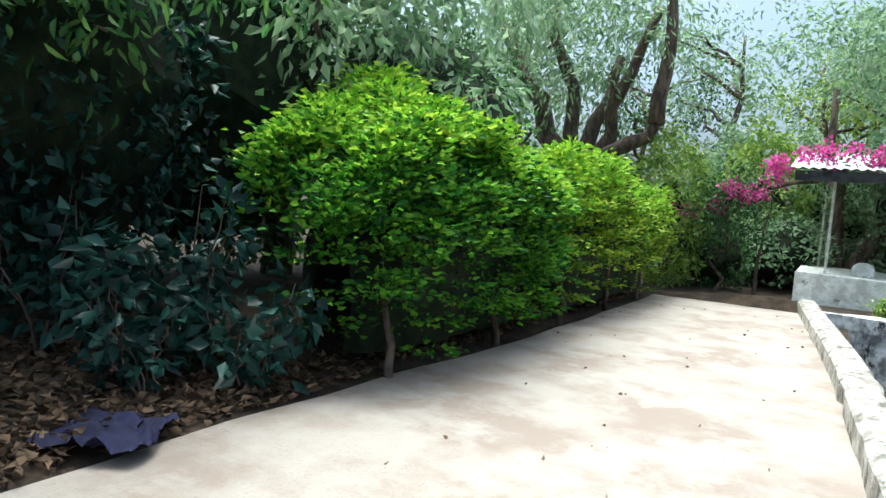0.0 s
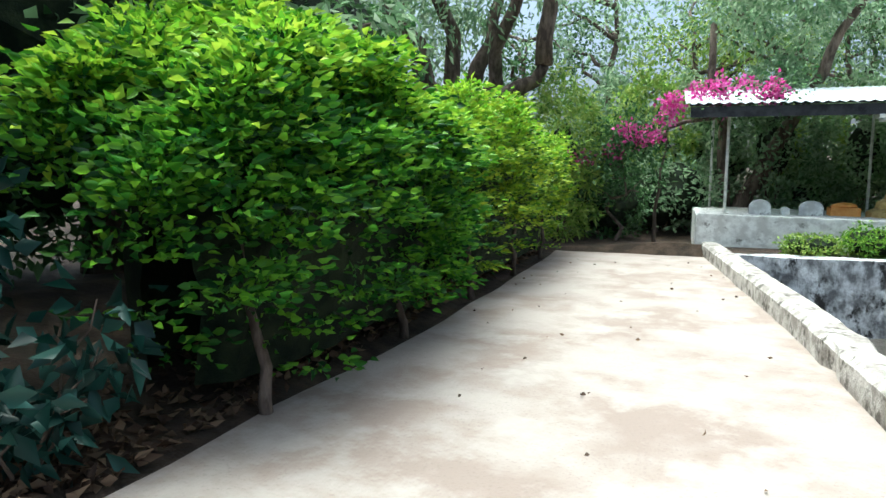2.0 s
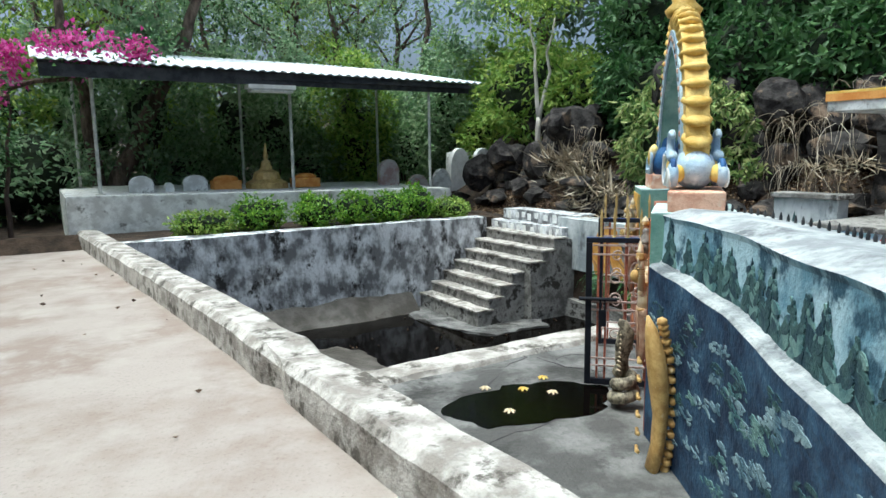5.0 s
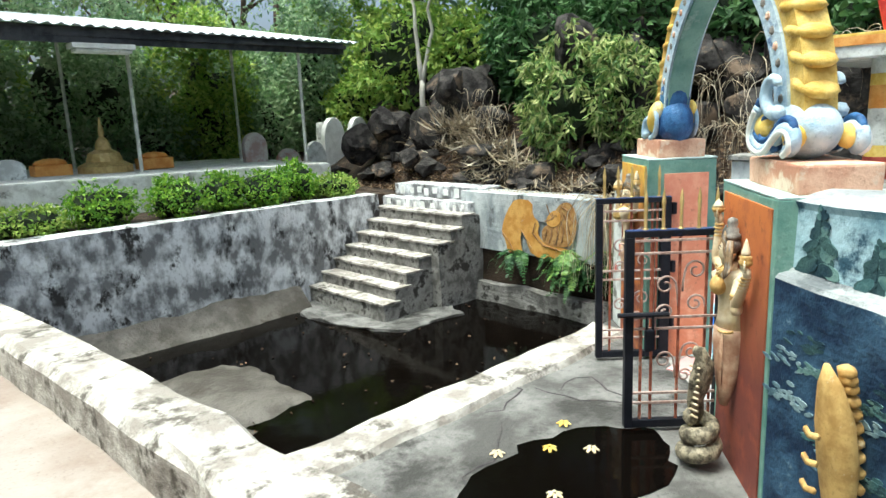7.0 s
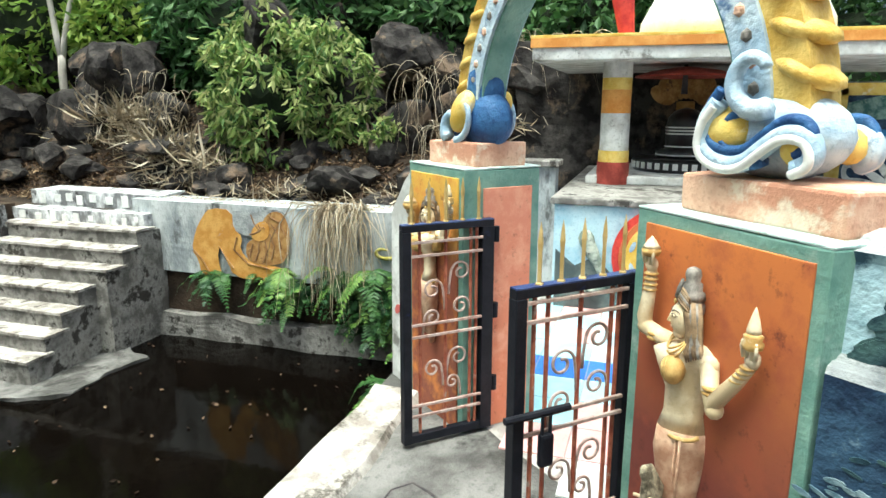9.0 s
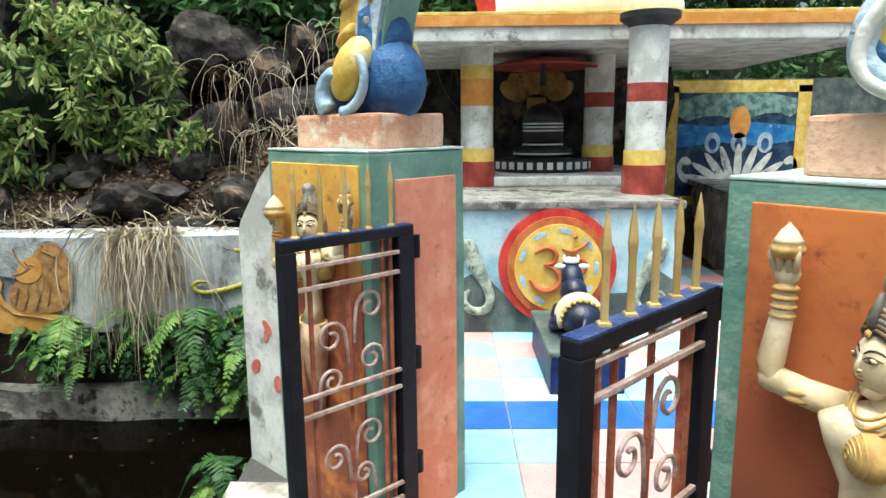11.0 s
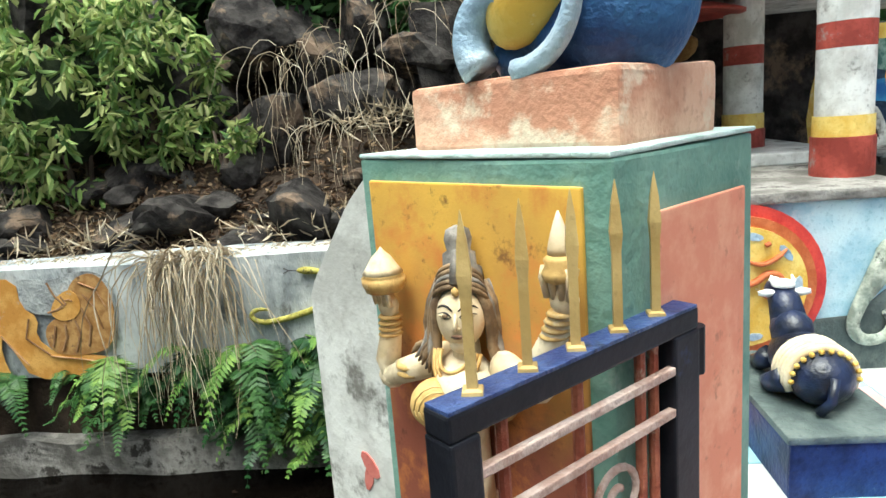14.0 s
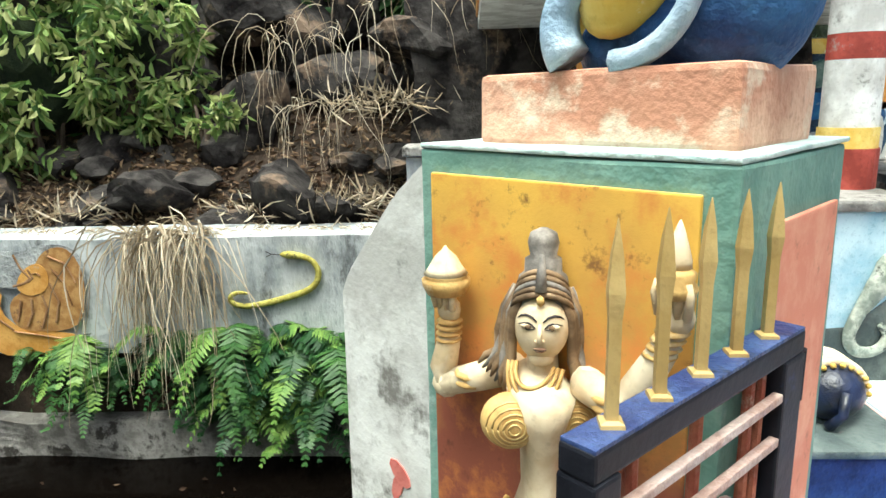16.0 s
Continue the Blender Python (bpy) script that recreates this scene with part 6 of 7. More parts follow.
# ---- planting: hedge beside the path ----
def hedge(y0, y1, x_face, deep, height, seed, n, leaf, tips, label):
    """A clipped hedge: stems, a near-black blob for the shade inside, thousands of leaves, top ones coloured as lit."""
    rng = np.random.default_rng(seed)
    t = thing("hedge", pose(x_face - deep / 2, (y0 + y1) / 2, 0), label, "hedge", "path hedges")
    ly = (y1 - y0) / 2

    def shape(u, v):
        """Surface point: u along, v over from the foot of the path side to the back."""
        h = height(u)
        a = v * math.pi
        w = deep / 2
        x = w * math.copysign(abs(math.cos(a)) ** 0.5, math.cos(a))
        z = 0.03 + (h - 0.03) * abs(math.sin(a)) ** 0.55
        k = 1 + 0.2 * noise.noise(Vector((u * ly * 1.5, v * 4, seed))) + 0.17 * noise.noise(Vector((u * ly * 3.4, v * 8, seed)))
        end = (1 - abs(2 * u - 1) ** 8) ** 0.5
        bulge = 0.84 + 0.26 * min(1.0, z / 1.3)
        return Vector((x * k * (0.35 + 0.65 * end) * bulge, (2 * u - 1) * ly, z * (0.55 + 0.45 * end) * k))
    # added shell in near-black, the shade seen between the leaves
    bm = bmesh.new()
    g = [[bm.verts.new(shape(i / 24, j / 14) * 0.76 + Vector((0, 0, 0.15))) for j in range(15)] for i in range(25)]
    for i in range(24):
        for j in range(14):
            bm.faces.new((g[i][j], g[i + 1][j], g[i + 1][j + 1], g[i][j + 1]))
    part("inner_shade_mass", bm, M["core"], t)
    for k in range(int((y1 - y0) / 1.1) + 1):
        yy = -ly + 0.7 + k * 2.3
        if yy < ly - 0.2:
            bm = bmesh.new()
            tube(bm, limb((deep / 2 - 0.16, yy, -0.1), (deep / 2 - 0.25 + rng.uniform(-0.1, 0.1), yy + rng.uniform(-0.15, 0.15), 1.1), 0.06, rng), [0.05 - 0.005 * j for j in range(7)], 7)
            part("stem", bm, M["bark"], t, smooth=True)
    per = 40
    seeds = [(u, v) for u, v in zip(rng.uniform(0, 1, 3 * n // per), rng.uniform(0.003, 0.72, 3 * n // per))]
    full = [(u, v) for u, v in seeds if noise.noise(Vector((u * ly * 4.2, v * 17.0, seed + 3.0))) + 0.7 * max(0.0, v - 0.2) > -0.04 or (u * 977) % 1 < 0.16][:n // per]
    us, vs = np.repeat([u for u, v in full], per), np.repeat([v for u, v in full], per)
    n = len(us)
    spray = rng.normal(size=(n, 3)) * np.array([0.13, 0.13, 0.03])
    depth_in = np.repeat(rng.exponential(0.13, n // per) - 0.1, per)
    pts = np.array([tuple(shape(u, v)) for u, v in zip(us, vs)])
    ctr = np.array([0, 0, 0.6])
    out = pts - (pts * np.array([0.2, 1, 0.3]) + ctr * np.array([0, 0, 0.7]))
    ln = np.linalg.norm(out, axis=1, keepdims=True)
    pts = pts - out / np.maximum(ln, 1e-6) * depth_in[:, None] + spray
    ax = out / np.maximum(ln, 1e-6) + rng.normal(size=pts.shape) * 0.55
    ax = ax * 0.5 + spray * 8
    ax[:, 2] = ax[:, 2] * 0.4 + 0.05
    hs = np.array([height(u) for u in us])
    # leaves near the top take the lit yellow-green colour
    yellow = (pts[:, 2] > hs * 0.82 + rng.normal(size=n) * 0.18) & (rng.uniform(0, 1, n) < 0.75)
    p1, a1 = pts[~yellow], ax[~yellow]
    leaf_mesh("foliage", p1, a1, 0.09, 0.05, M[leaf], t, near=True)
    leaf_mesh("lit_top_leaves", pts[yellow], ax[yellow], 0.1, 0.055, M[tips], t, label="top leaves coloured yellow-green as if lit")
    return t


hedge(4.85, 9.6, -2.45, 1.6, lambda u: 2.38 + 0.18 * math.sin(u * 5), 11, 38000, "hedge", "hedge_lit", "tall dense green hedge, its top coloured yellow-green as if lit")
hedge(9.3, 15.8, -2.4, 1.4, lambda u: 2.35 + 0.12 * math.sin(u * 6), 12, 27000, "hedge_warm", "hedge_lit", "clipped green hedge, its crown coloured yellow-green as if lit")

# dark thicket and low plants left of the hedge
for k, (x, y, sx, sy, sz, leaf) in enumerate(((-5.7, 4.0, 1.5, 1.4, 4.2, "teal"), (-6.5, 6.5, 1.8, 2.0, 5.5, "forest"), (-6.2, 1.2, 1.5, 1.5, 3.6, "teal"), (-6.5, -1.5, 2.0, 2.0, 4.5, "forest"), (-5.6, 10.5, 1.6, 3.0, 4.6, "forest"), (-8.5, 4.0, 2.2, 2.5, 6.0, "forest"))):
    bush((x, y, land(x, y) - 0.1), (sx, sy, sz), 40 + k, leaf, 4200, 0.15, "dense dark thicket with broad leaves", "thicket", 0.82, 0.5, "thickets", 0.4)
for k, (x, y, h) in enumerate(((-3.3, 3.5, 1.1), (-3.6, 4.1, 1.7), (-4.3, 3.3, 1.6), (-3.1, 4.2, 0.9))):
    rng = np.random.default_rng(60 + k)
    t = thing("broadleaf_plant", pose(x, y, land(x, y) - 0.05), "blue-green broad-leaved plant on thin stems", "plant", "bank plants")
    bm = bmesh.new()
    cs = []
    for j in range(6):
        a = rng.uniform(0, 6.28)
        e = (0.4 * math.cos(a), 0.4 * math.sin(a), h * rng.uniform(0.6, 1.0))
        lp = limb((0, 0, 0), e, 0.08, rng)
        tube(bm, lp, [0.012 - 0.0013 * q for q in range(7)], 5)
        cs += [tuple(q) for q in lp[2:]]
    part("stem", bm, M["bark"], t)
    p, ax = clumps(rng, cs, 0.16, 9, 0.8, 0.3)
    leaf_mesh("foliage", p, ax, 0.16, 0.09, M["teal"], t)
# crumpled dark cloth on the bank
bm = bmesh.new()
bmesh.ops.create_grid(bm, x_segments=16, y_segments=16, size=0.3)
for v in bm.verts:
    d = v.co.copy()
    v.co.z = 0.05 + 0.11 * abs(noise.noise(d * 7)) + 0.05 * noise.noise(d * 16)
    v.co.x += 0.08 * noise.noise(d * 4 + Vector((3, 0, 0)))
cl = finish("dark_cloth", bm, M["navy_cloth"], smooth=True)
cl.matrix_basis = pose(-2.85, 2.95, land(-2.85, 2.95), 0, 0, 30)
tagged(cl, "crumpled dark blue cloth lying on the leafy bank", "cloth")
# overhanging boughs
tree((-5.8, 2.0, 0.3), 6.0, 2.6, 71, "fern", "bark", 0.2, 60, 55, 0.24, (0.4, 0.6), 0.5, "dark tree with boughs hanging over the path's edge", 0.9, 0.55, "path trees")
tree((-6.0, 7.5, 0.3), 7.0, 2.8, 72, "grey_leaf", "bark", 0.2, 90, 60, 0.22, (0.2, 0.4), 0.4, "tall tree behind the hedge with drooping leaves", 1.0, 0.6, "path trees")

rng = np.random.default_rng(77)
hb = thing("tree", pose(-6.4, 3.4, 0.3), "tree with leafy boughs hanging over the bank", "tree", "path trees")
bm = bmesh.new()
tube(bm, limb((0, 0, -0.3), (0.2, 0, 3.6), 0.1, rng), [0.16 - 0.01 * j for j in range(7)], 9)
cs = []
for q in ((3.0, -0.2, 2.9), (2.9, 1.3, 3.2), (2.4, -0.9, 2.5), (3.3, 0.6, 3.5), (2.0, 0.4, 2.5)):
    lp = limb((0.2, 0, 3.3), q, 0.12, rng)
    tube(bm, lp, [0.05 - 0.006 * j for j in range(7)], 6)
    cs += [tuple(v) for v in lp[3:]]
part("trunk", bm, M["bark"], hb, smooth=True)
p, ax = clumps(rng, cs, 0.42, 75, 0.9, 1.1)
leaf_mesh("crown", p, ax, 0.17, 0.06, M["bough"], hb, near=True)

# big gnarled tree at the far end of the path
rng = np.random.default_rng(81)
gt = thing("gnarled_tree", pose(-5.2, 17.0, -0.75), "old gnarled tree with thick dark twisted limbs", "tree", "path trees")
bm = bmesh.new()
tube(bm, limb((0, 0, -0.2), (0.3, 0.2, 3.2), 0.15, rng), [0.55, 0.5, 0.44, 0.42, 0.4, 0.4, 0.36], 12)
for q, r in (((-2.4, 0.3, 7.5), 0.3), ((2.2, -0.3, 4.7), 0.26), ((-0.6, -0.2, 7.8), 0.22), ((1.0, 0.5, 6.5), 0.24), ((2.1, -0.4, 7.4), 0.2), ((-3.0, -0.6, 5.0), 0.2)):
    tube(bm, limb((0.3, 0.2, 3.0), q, 0.28, rng), [r * (1.1 - 0.1 * j) for j in range(7)], 9)
tube(bm, limb((2.2, -0.3, 4.7), (2.3, -0.4, 8.2), 0.15, rng), [0.2 - 0.015 * j for j in range(7)], 8)
part("trunk", bm, M["bark"], gt, smooth=True)
cs = in_ellipsoid(rng, 150, (-0.5, 0, 7.2), (4.0, 3.0, 2.3), 0.4)
p, ax = clumps(rng, cs, 0.7, 50, 0.9, 1.0)
leaf_mesh("crown", p, ax, 0.24, 0.07, M["grey_leaf"], gt)

# lime-green sapling clump at the end of the hedge
bush((-2.6, 17.2, 0), (0.9, 0.9, 4.0), 90, "lime", 4200, 0.18, "tall pale green bamboo-like shrub", "shrub", 0.35, 0.3, "shrubs", 0.3)
bush((-1.9, 18.5, 0), (1.2, 1.0, 1.8), 91, "forest", 2500, 0.14, "dark green undergrowth at the path's end")
bush((-0.5, 20.5, 0), (1.6, 1.2, 2.2), 92, "grey_leaf", 2600, 0.16, "grey-green undergrowth behind the path")
tree((-1.45, 17.3, 0), 2.6, 0.7, 93, "forest", "bark", 0.045, 16, 30, 0.14, (0.1, 0), 0.5, "thin young tree at the end of the path", 0.3, 0.4)

# bougainvillea over the canopy's corner
rng = np.random.default_rng(95)
bg = thing("bougainvillea", pose(-0.6, 17.6, 0), "bougainvillea with magenta flowers arching over the canopy corner", "flowering plant")
bm = bmesh.new()
arcs = [limb((0, 0, -0.1), (0.2, -0.3, 2.6), 0.1, rng), limb((0.2, -0.3, 2.5), (-1.5, -0.8, 1.9), 0.2, rng), limb((0.2, -0.3, 2.6), (2.6, -0.6, 3.3), 0.15, rng), limb((0.1, -0.3, 2.4), (-0.6, -0.9, 2.5), 0.15, rng)]
for a in arcs:
    tube(bm, a, [0.05 - 0.006 * j for j in range(7)], 7)
part("stem", bm, M["bark"], bg, smooth=True)
cs = [tuple(q) for a in arcs[1:] for q in a[2:]] + [(0.8, -0.5, 3.35), (1.2, -0.5, 3.4), (1.7, -0.5, 3.4), (2.2, -0.6, 3.35), (0.2, -0.6, 2.8), (0.3, -0.7, 3.1), (-0.2, -0.9, 2.4)]
p, ax = clumps(rng, cs[::2] + cs[-7:], 0.2, 85, 0.8, 0.2)
leaf_mesh("blossom", p, ax, 0.09, 0.08, M["pink"], bg, label="magenta flowers")
p, ax = clumps(rng, cs[:15], 0.5, 90, 1.2, 0.4)
leaf_mesh("foliage", p, ax, 0.11, 0.06, M["forest"], bg)

# leaning tree behind the canopy, forest behind
rng = np.random.default_rng(99)
lt = thing("leaning_tree", pose(1.0, 20.9, 0.1), "leaning dark-barked tree behind the platform", "tree", "background trees")
bm = bmesh.new()
tube(bm, limb((0, 0, -0.2), (1.7, 0.2, 3.2), 0.12, rng), [0.24 - 0.012 * j for j in range(7)], 10)
tube(bm, limb((1.7, 0.2, 3.1), (3.2, 0.6, 6.2), 0.2, rng), [0.17 - 0.015 * j for j in range(7)], 8)
tube(bm, limb((0.1, 0, 0.2), (-0.4, 0.4, 5.5), 0.2, rng), [0.16 - 0.013 * j for j in range(7)], 8)
part("trunk", bm, M["bark"], lt, smooth=True)
p, ax = clumps(rng, in_ellipsoid(rng, 110, (1.6, 0.4, 6.6), (3.2, 2.4, 1.8), 0.3), 0.6, 50, 0.8, 0.6)
leaf_mesh("crown", p, ax, 0.2, 0.08, M["grey_leaf"], lt)
rng = np.random.default_rng(100)
spots = [(-9, 21), (-5.5, 24), (-2.5, 23), (0.5, 25), (3.2, 23.5), (5.6, 25.5), (8.2, 23.8), (10.8, 25), (13.5, 22.5), (1.8, 29), (7.0, 27.5), (9.6, 28.5), (12.4, 26.5), (-12, 16), (-11, 10), (4.5, 30), (15, 28)]
for k, (x, y) in enumerate(spots):
    back = 2.0 if x < 4 else 5.0
    tree((x, y + back, land(x, y + back) - 0.1), rng.uniform(7.5, 10.5), rng.uniform(2.2, 3.2), 200 + k, ("grey_leaf", "forest", "grey_leaf", "lime")[k % 4] if k != 7 else "lime", "bark", 0.17, 46, 34, 0.22, (rng.uniform(-0.6, 0.6), 0), 0.42, "tall grey-green tree in the wood behind", 0.7, 0.6)
for k in range(15):
    x, y = -3 + 1.05 * k, 22.2 + 0.9 * math.sin(k * 2.3)
    bush((x, y, land(x, y) - 0.1), (1.2, 1.0, rng.uniform(3.8, 5.0)), 300 + k, ("sage", "grey_leaf", "lime", "sage")[k % 4], 4200, 0.17, "leafy undergrowth behind the platform", "shrub", 0.34, 0.5, "undergrowth")

for k, (x, y, sz, leaf) in enumerate(((6.2, 21.5, 2.2, "sage"), (7.7, 21.4, 2.6, "lime"), (9.2, 21.3, 2.4, "sage"), (10.6, 21.2, 3.0, "sage"), (12.0, 20.6, 3.2, "lime"), (3.2, 21.6, 1.9, "sage"))):
    bush((x, y, land(x, y) - 0.1), (1.0, 0.8, sz), 340 + k, leaf, 3400, 0.17, "light green leafy shrub behind the platform", "shrub", 0.4, 0.5, "undergrowth")

# clipped bushes in the planting strip
for k, (x, sx, sz) in enumerate(((2.15, 0.5, 0.42), (3.1, 0.48, 0.62), (4.1, 0.42, 0.6), (4.85, 0.36, 0.62), (5.5, 0.4, 0.58), (6.2, 0.28, 0.7), (6.85, 0.4, 0.4))):
    bush((x, 15.25 + 0.1 * math.sin(k * 3), 0.13), (sx, 0.42, sz), 400 + k, "box" if k not in (0, 6) else "lime", 1500, 0.075, "small clipped bush in the planting strip", "clipped_bush", 0.8, 0.5, "clipped bushes", 0.0, 2)

# ---- rocky slope ----
def rock(x, y, z, s, seed, label="dark angular rock on the slope"):
    bm = bmesh.new()
    ball(bm, (0, 0, 0), (1, 1, 1), 3)
    cut = random.Random(seed)
    for _ in range(11):
        d = Vector((cut.gauss(0, 1), cut.gauss(0, 1), cut.gauss(0, 1))).normalized()
        o = cut.uniform(0.5, 0.82)
        for v in bm.verts:
            over = v.co.dot(d) - o
            if over > 0:
                v.co -= d * over
    for v in bm.verts:
        d = v.co.copy()
        v.co = Vector((d.x * s[0], d.y * s[1], d.z * s[2])) * 1.18 * (1 + 0.09 * noise.noise(d * 4 + Vector((0, seed, 0))) + 0.06 * noise.noise(d * 11 + Vector((seed, 0, 0))))
    o = finish("rock", bm, M["rock"])
    o.matrix_basis = pose(x, y, z, 12 * math.sin(seed), 10 * math.cos(seed * 2), 50 * seed)
    return tagged(o, label, "rock", "slope rocks")


# the two flat dark rocks above the painted wall, and a slab of the cave behind them
rock(8.55, 10.45, 0.5, (0.28, 0.5, 0.2), 901, "flat dark rock lying on dry leaves above the wall")
rock(8.5, 9.35, 0.5, (0.26, 0.42, 0.28), 902, "black broken rock above the painted wall")
rock(9.25, 9.9, 1.15, (0.3, 0.42, 0.5), 903, "smooth dark boulder under the hanging vines")
rng = np.random.default_rng(500)
big = [(9.3, 16.4, 1.2, 0.9, 0.8, 0.85), (9.6, 14.6, 1.7, 1.0, 1.0, 1.1), (9.0, 13.3, 0.75, 0.8, 0.7, 0.6), (10.2, 13.2, 2.4, 1.2, 1.2, 1.2), (8.9, 14.9, 0.6, 0.6, 0.5, 0.5), (9.9, 11.4, 2.0, 1.0, 1.1, 1.2), (9.0, 9.9, 0.55, 0.42, 0.62, 0.25), (9.15, 8.5, 0.75, 0.5, 0.55, 0.45), (9.7, 8.2, 1.6, 0.8, 0.9, 0.8), (10.0, 9.6, 1.9, 0.8, 1.0, 0.9), (9.5, 10.9, 0.9, 0.6, 0.7, 0.5), (9.9, 7.2, 1.7, 0.9, 0.9, 1.1), (10.6, 6.0, 1.6, 1.0, 1.0, 1.0), (11.2, 15.2, 3.4, 1.3, 1.2, 1.3), (11.5, 10.2, 3.4, 1.3, 1.3, 1.2), (11.4, 12.6, 3.8, 1.4, 1.4, 1.3), (8.5, 12.2, 0.35, 0.35, 0.45, 0.28), (8.6, 11.2, 0.32, 0.3, 0.4, 0.22), (8.6, 15.9, 0.5, 0.5, 0.5, 0.4), (11.0, 17.4, 1.8, 1.0, 0.9, 1.0), (11.4, 8.2, 3.0, 1.1, 1.2, 1.2)]
for k, (x, y, z, a, b, c) in enumerate(big):
    if z > 2.3:
        continue
    rock(x, y, z - 0.1, (0.6 * a, 0.6 * b, 0.6 * c), k + 1)
    for j in range(5):
        q = 1.26 * j + k
        rock(x - 0.1 + 0.55 * a * math.cos(q), y + 0.7 * b * math.sin(q), z - 0.1 + 0.4 * c * math.sin(2.3 * q), (0.38 * a * (1 + 0.3 * math.sin(q * 3)), 0.4 * b, 0.32 * c * (1 + 0.4 * math.cos(q * 5))), 300 + 7 * k + j)
for k in range(48):
    x, y = rng.uniform(8.3, 10.6), rng.uniform(7.8, 17.5)
    s = rng.uniform(0.08, 0.3)
    rock(x, y, land(x, y) + 0.02, (s, s * 1.2, s * 0.7), 60 + k, "small dark stone among dry grass")

# shrubs on the slope
bush((9.2, 11.75, 0.45), (0.6, 0.95, 2.3), 510, "slope_leaf", 3600, 0.15, "pale green leafy shrub growing from the rocks", "shrub", 0.5, 0.36, "slope shrubs", 1.0, near=True)
bush((9.25, 10.95, 0.95), (0.45, 0.7, 1.6), 511, "slope_leaf", 2000, 0.14, "pale green leafy shrub growing from the rocks", "shrub", 0.4, 0.36, "slope shrubs", 1.0, near=True)
bush((9.0, 10.15, 0.95), (0.25, 0.35, 0.45), 512, "slope_leaf", 260, 0.12, "small leafy sprig on the rocks", "shrub", 0.1, 0.42, "slope shrubs", 0.4, near=True)
for k, (x, y, sx, sy, sz, leaf) in enumerate(((11.8, 14.0, 1.4, 1.6, 3.0, "forest"), (12.4, 11.5, 1.5, 1.6, 3.2, "forest"), (12.2, 9.0, 1.4, 1.6, 3.0, "forest"), (12.6, 6.3, 1.5, 1.8, 3.4, "forest"), (11.0, 17.5, 1.3, 1.5, 2.6, "lime"), (14.0, 3.5, 1.6, 2.0, 3.6, "forest"), (13.8, 0.0, 1.6, 2.2, 3.4, "forest"), (11.2, 19.8, 0.9, 0.9, 1.6, "lime"), (10.6, 13.6, 0.8, 1.1, 1.9, "forest"), (10.8, 11.6, 0.8, 1.2, 2.0, "forest"), (10.7, 9.6, 0.8, 1.1, 1.9, "forest"), (10.4, 7.6, 0.8, 1.0, 2.0, "forest"), (10.2, 6.0, 0.8, 1.0, 2.6, "forest"), (10.8, 15.4, 0.9, 1.1, 1.9, "lime"))):
    bush((x, y, land(x, y) - 0.2), (sx, sy, sz), 520 + k, leaf, 3800, 0.2, "dense green scrub above the rocks", "shrub", 0.78, 0.45, "slope scrub", 0.4)
for k, (x, y) in enumerate(((14.5, 16.0), (15.0, 12.0), (15.2, 8.5), (15.5, 5.0), (16, 1.0), (13.0, 19.0))):
    tree((x, y, land(x, y) - 0.2), 8.5, 3.0, 540 + k, ("forest", "grey_leaf")[k % 2], "bark", 0.2, 130, 46, 0.28, (-0.6, 0), 0.15, "dark tree on the hillside", 0.7, 0.65)
# pale bare tree on the slope
rng = np.random.default_rng(560)
pt = thing("pale_tree", pose(9.6, 15.7, 0.9), "thin pale-barked forked tree on the slope", "tree", "slope trees")
bm = bmesh.new()
tube(bm, limb((0, 0, -0.3), (0.1, 0.15, 1.3), 0.05, rng), [0.075 - 0.003 * j for j in range(7)], 8)
tube(bm, limb((0.1, 0.15, 1.2), (0.2, 0.6, 3.6), 0.08, rng), [0.055 - 0.005 * j for j in range(7)], 7)
tube(bm, limb((0.1, 0.15, 1.2), (0.2, -0.25, 3.4), 0.08, rng), [0.05 - 0.005 * j for j in range(7)], 7)
part("trunk", bm, M["pale_bark"], pt, smooth=True)
p, ax = clumps(rng, in_ellipsoid(rng, 40, (0.2, 0.2, 4.0), (1.3, 1.4, 0.8), 0.3), 0.4, 30, 0.8, 0.4)
leaf_mesh("crown", p, ax, 0.14, 0.06, M["lime"], pt)


def strands(name, roots, drop, n, radius, label, category, seed, spread=0.15, out=0.2, wild=0.3, fan=0.8):
    """Thin dry stalks that wander and hang from their roots."""
    rng = np.random.default_rng(seed)
    bm = bmesh.new()
    for k in range(n):
        p = Vector(roots[rng.integers(len(roots))]) + Vector((rng.normal() * 0.05, rng.normal() * spread, 0))
        L = drop * rng.uniform(0.35, 1.1)
        d = Vector((-rng.uniform(0.2, 1.0) * out * 3, rng.normal() * fan, rng.uniform(0.0, 0.9)))
        pts = [p]
        for i in range(11):
            d = d * 0.84 + Vector((rng.normal() * wild * 0.28, rng.normal() * wild * 0.55, -0.23 + rng.normal() * wild * 0.22))
            p = p + d.normalized() * L / 11
            pts.append(p)
        r = radius * rng.uniform(0.5, 1.2)
        tube(bm, pts, [r * (1 - 0.075 * i) for i in range(12)], 3)
    return tagged(finish(name, bm, M["dry"]), label, category, kind="stuff")


def tuft(x, y, z, n, length, seed, label="dry grass tuft on the slope"):
    rng = np.random.default_rng(seed)
    a = rng.normal(size=(n, 3)) * np.array([0.7, 0.7, 0.5]) + np.array([-0.2, 0, 0.35])
    p = np.array([x, y, z]) + rng.normal(size=(n, 3)) * np.array([0.16, 0.3, 0.04])
    o = leaf_mesh("dry_tuft", p, a, length, 0.008, M["dry"], near=True)
    return tagged(o, label, "dry grass", kind="stuff")


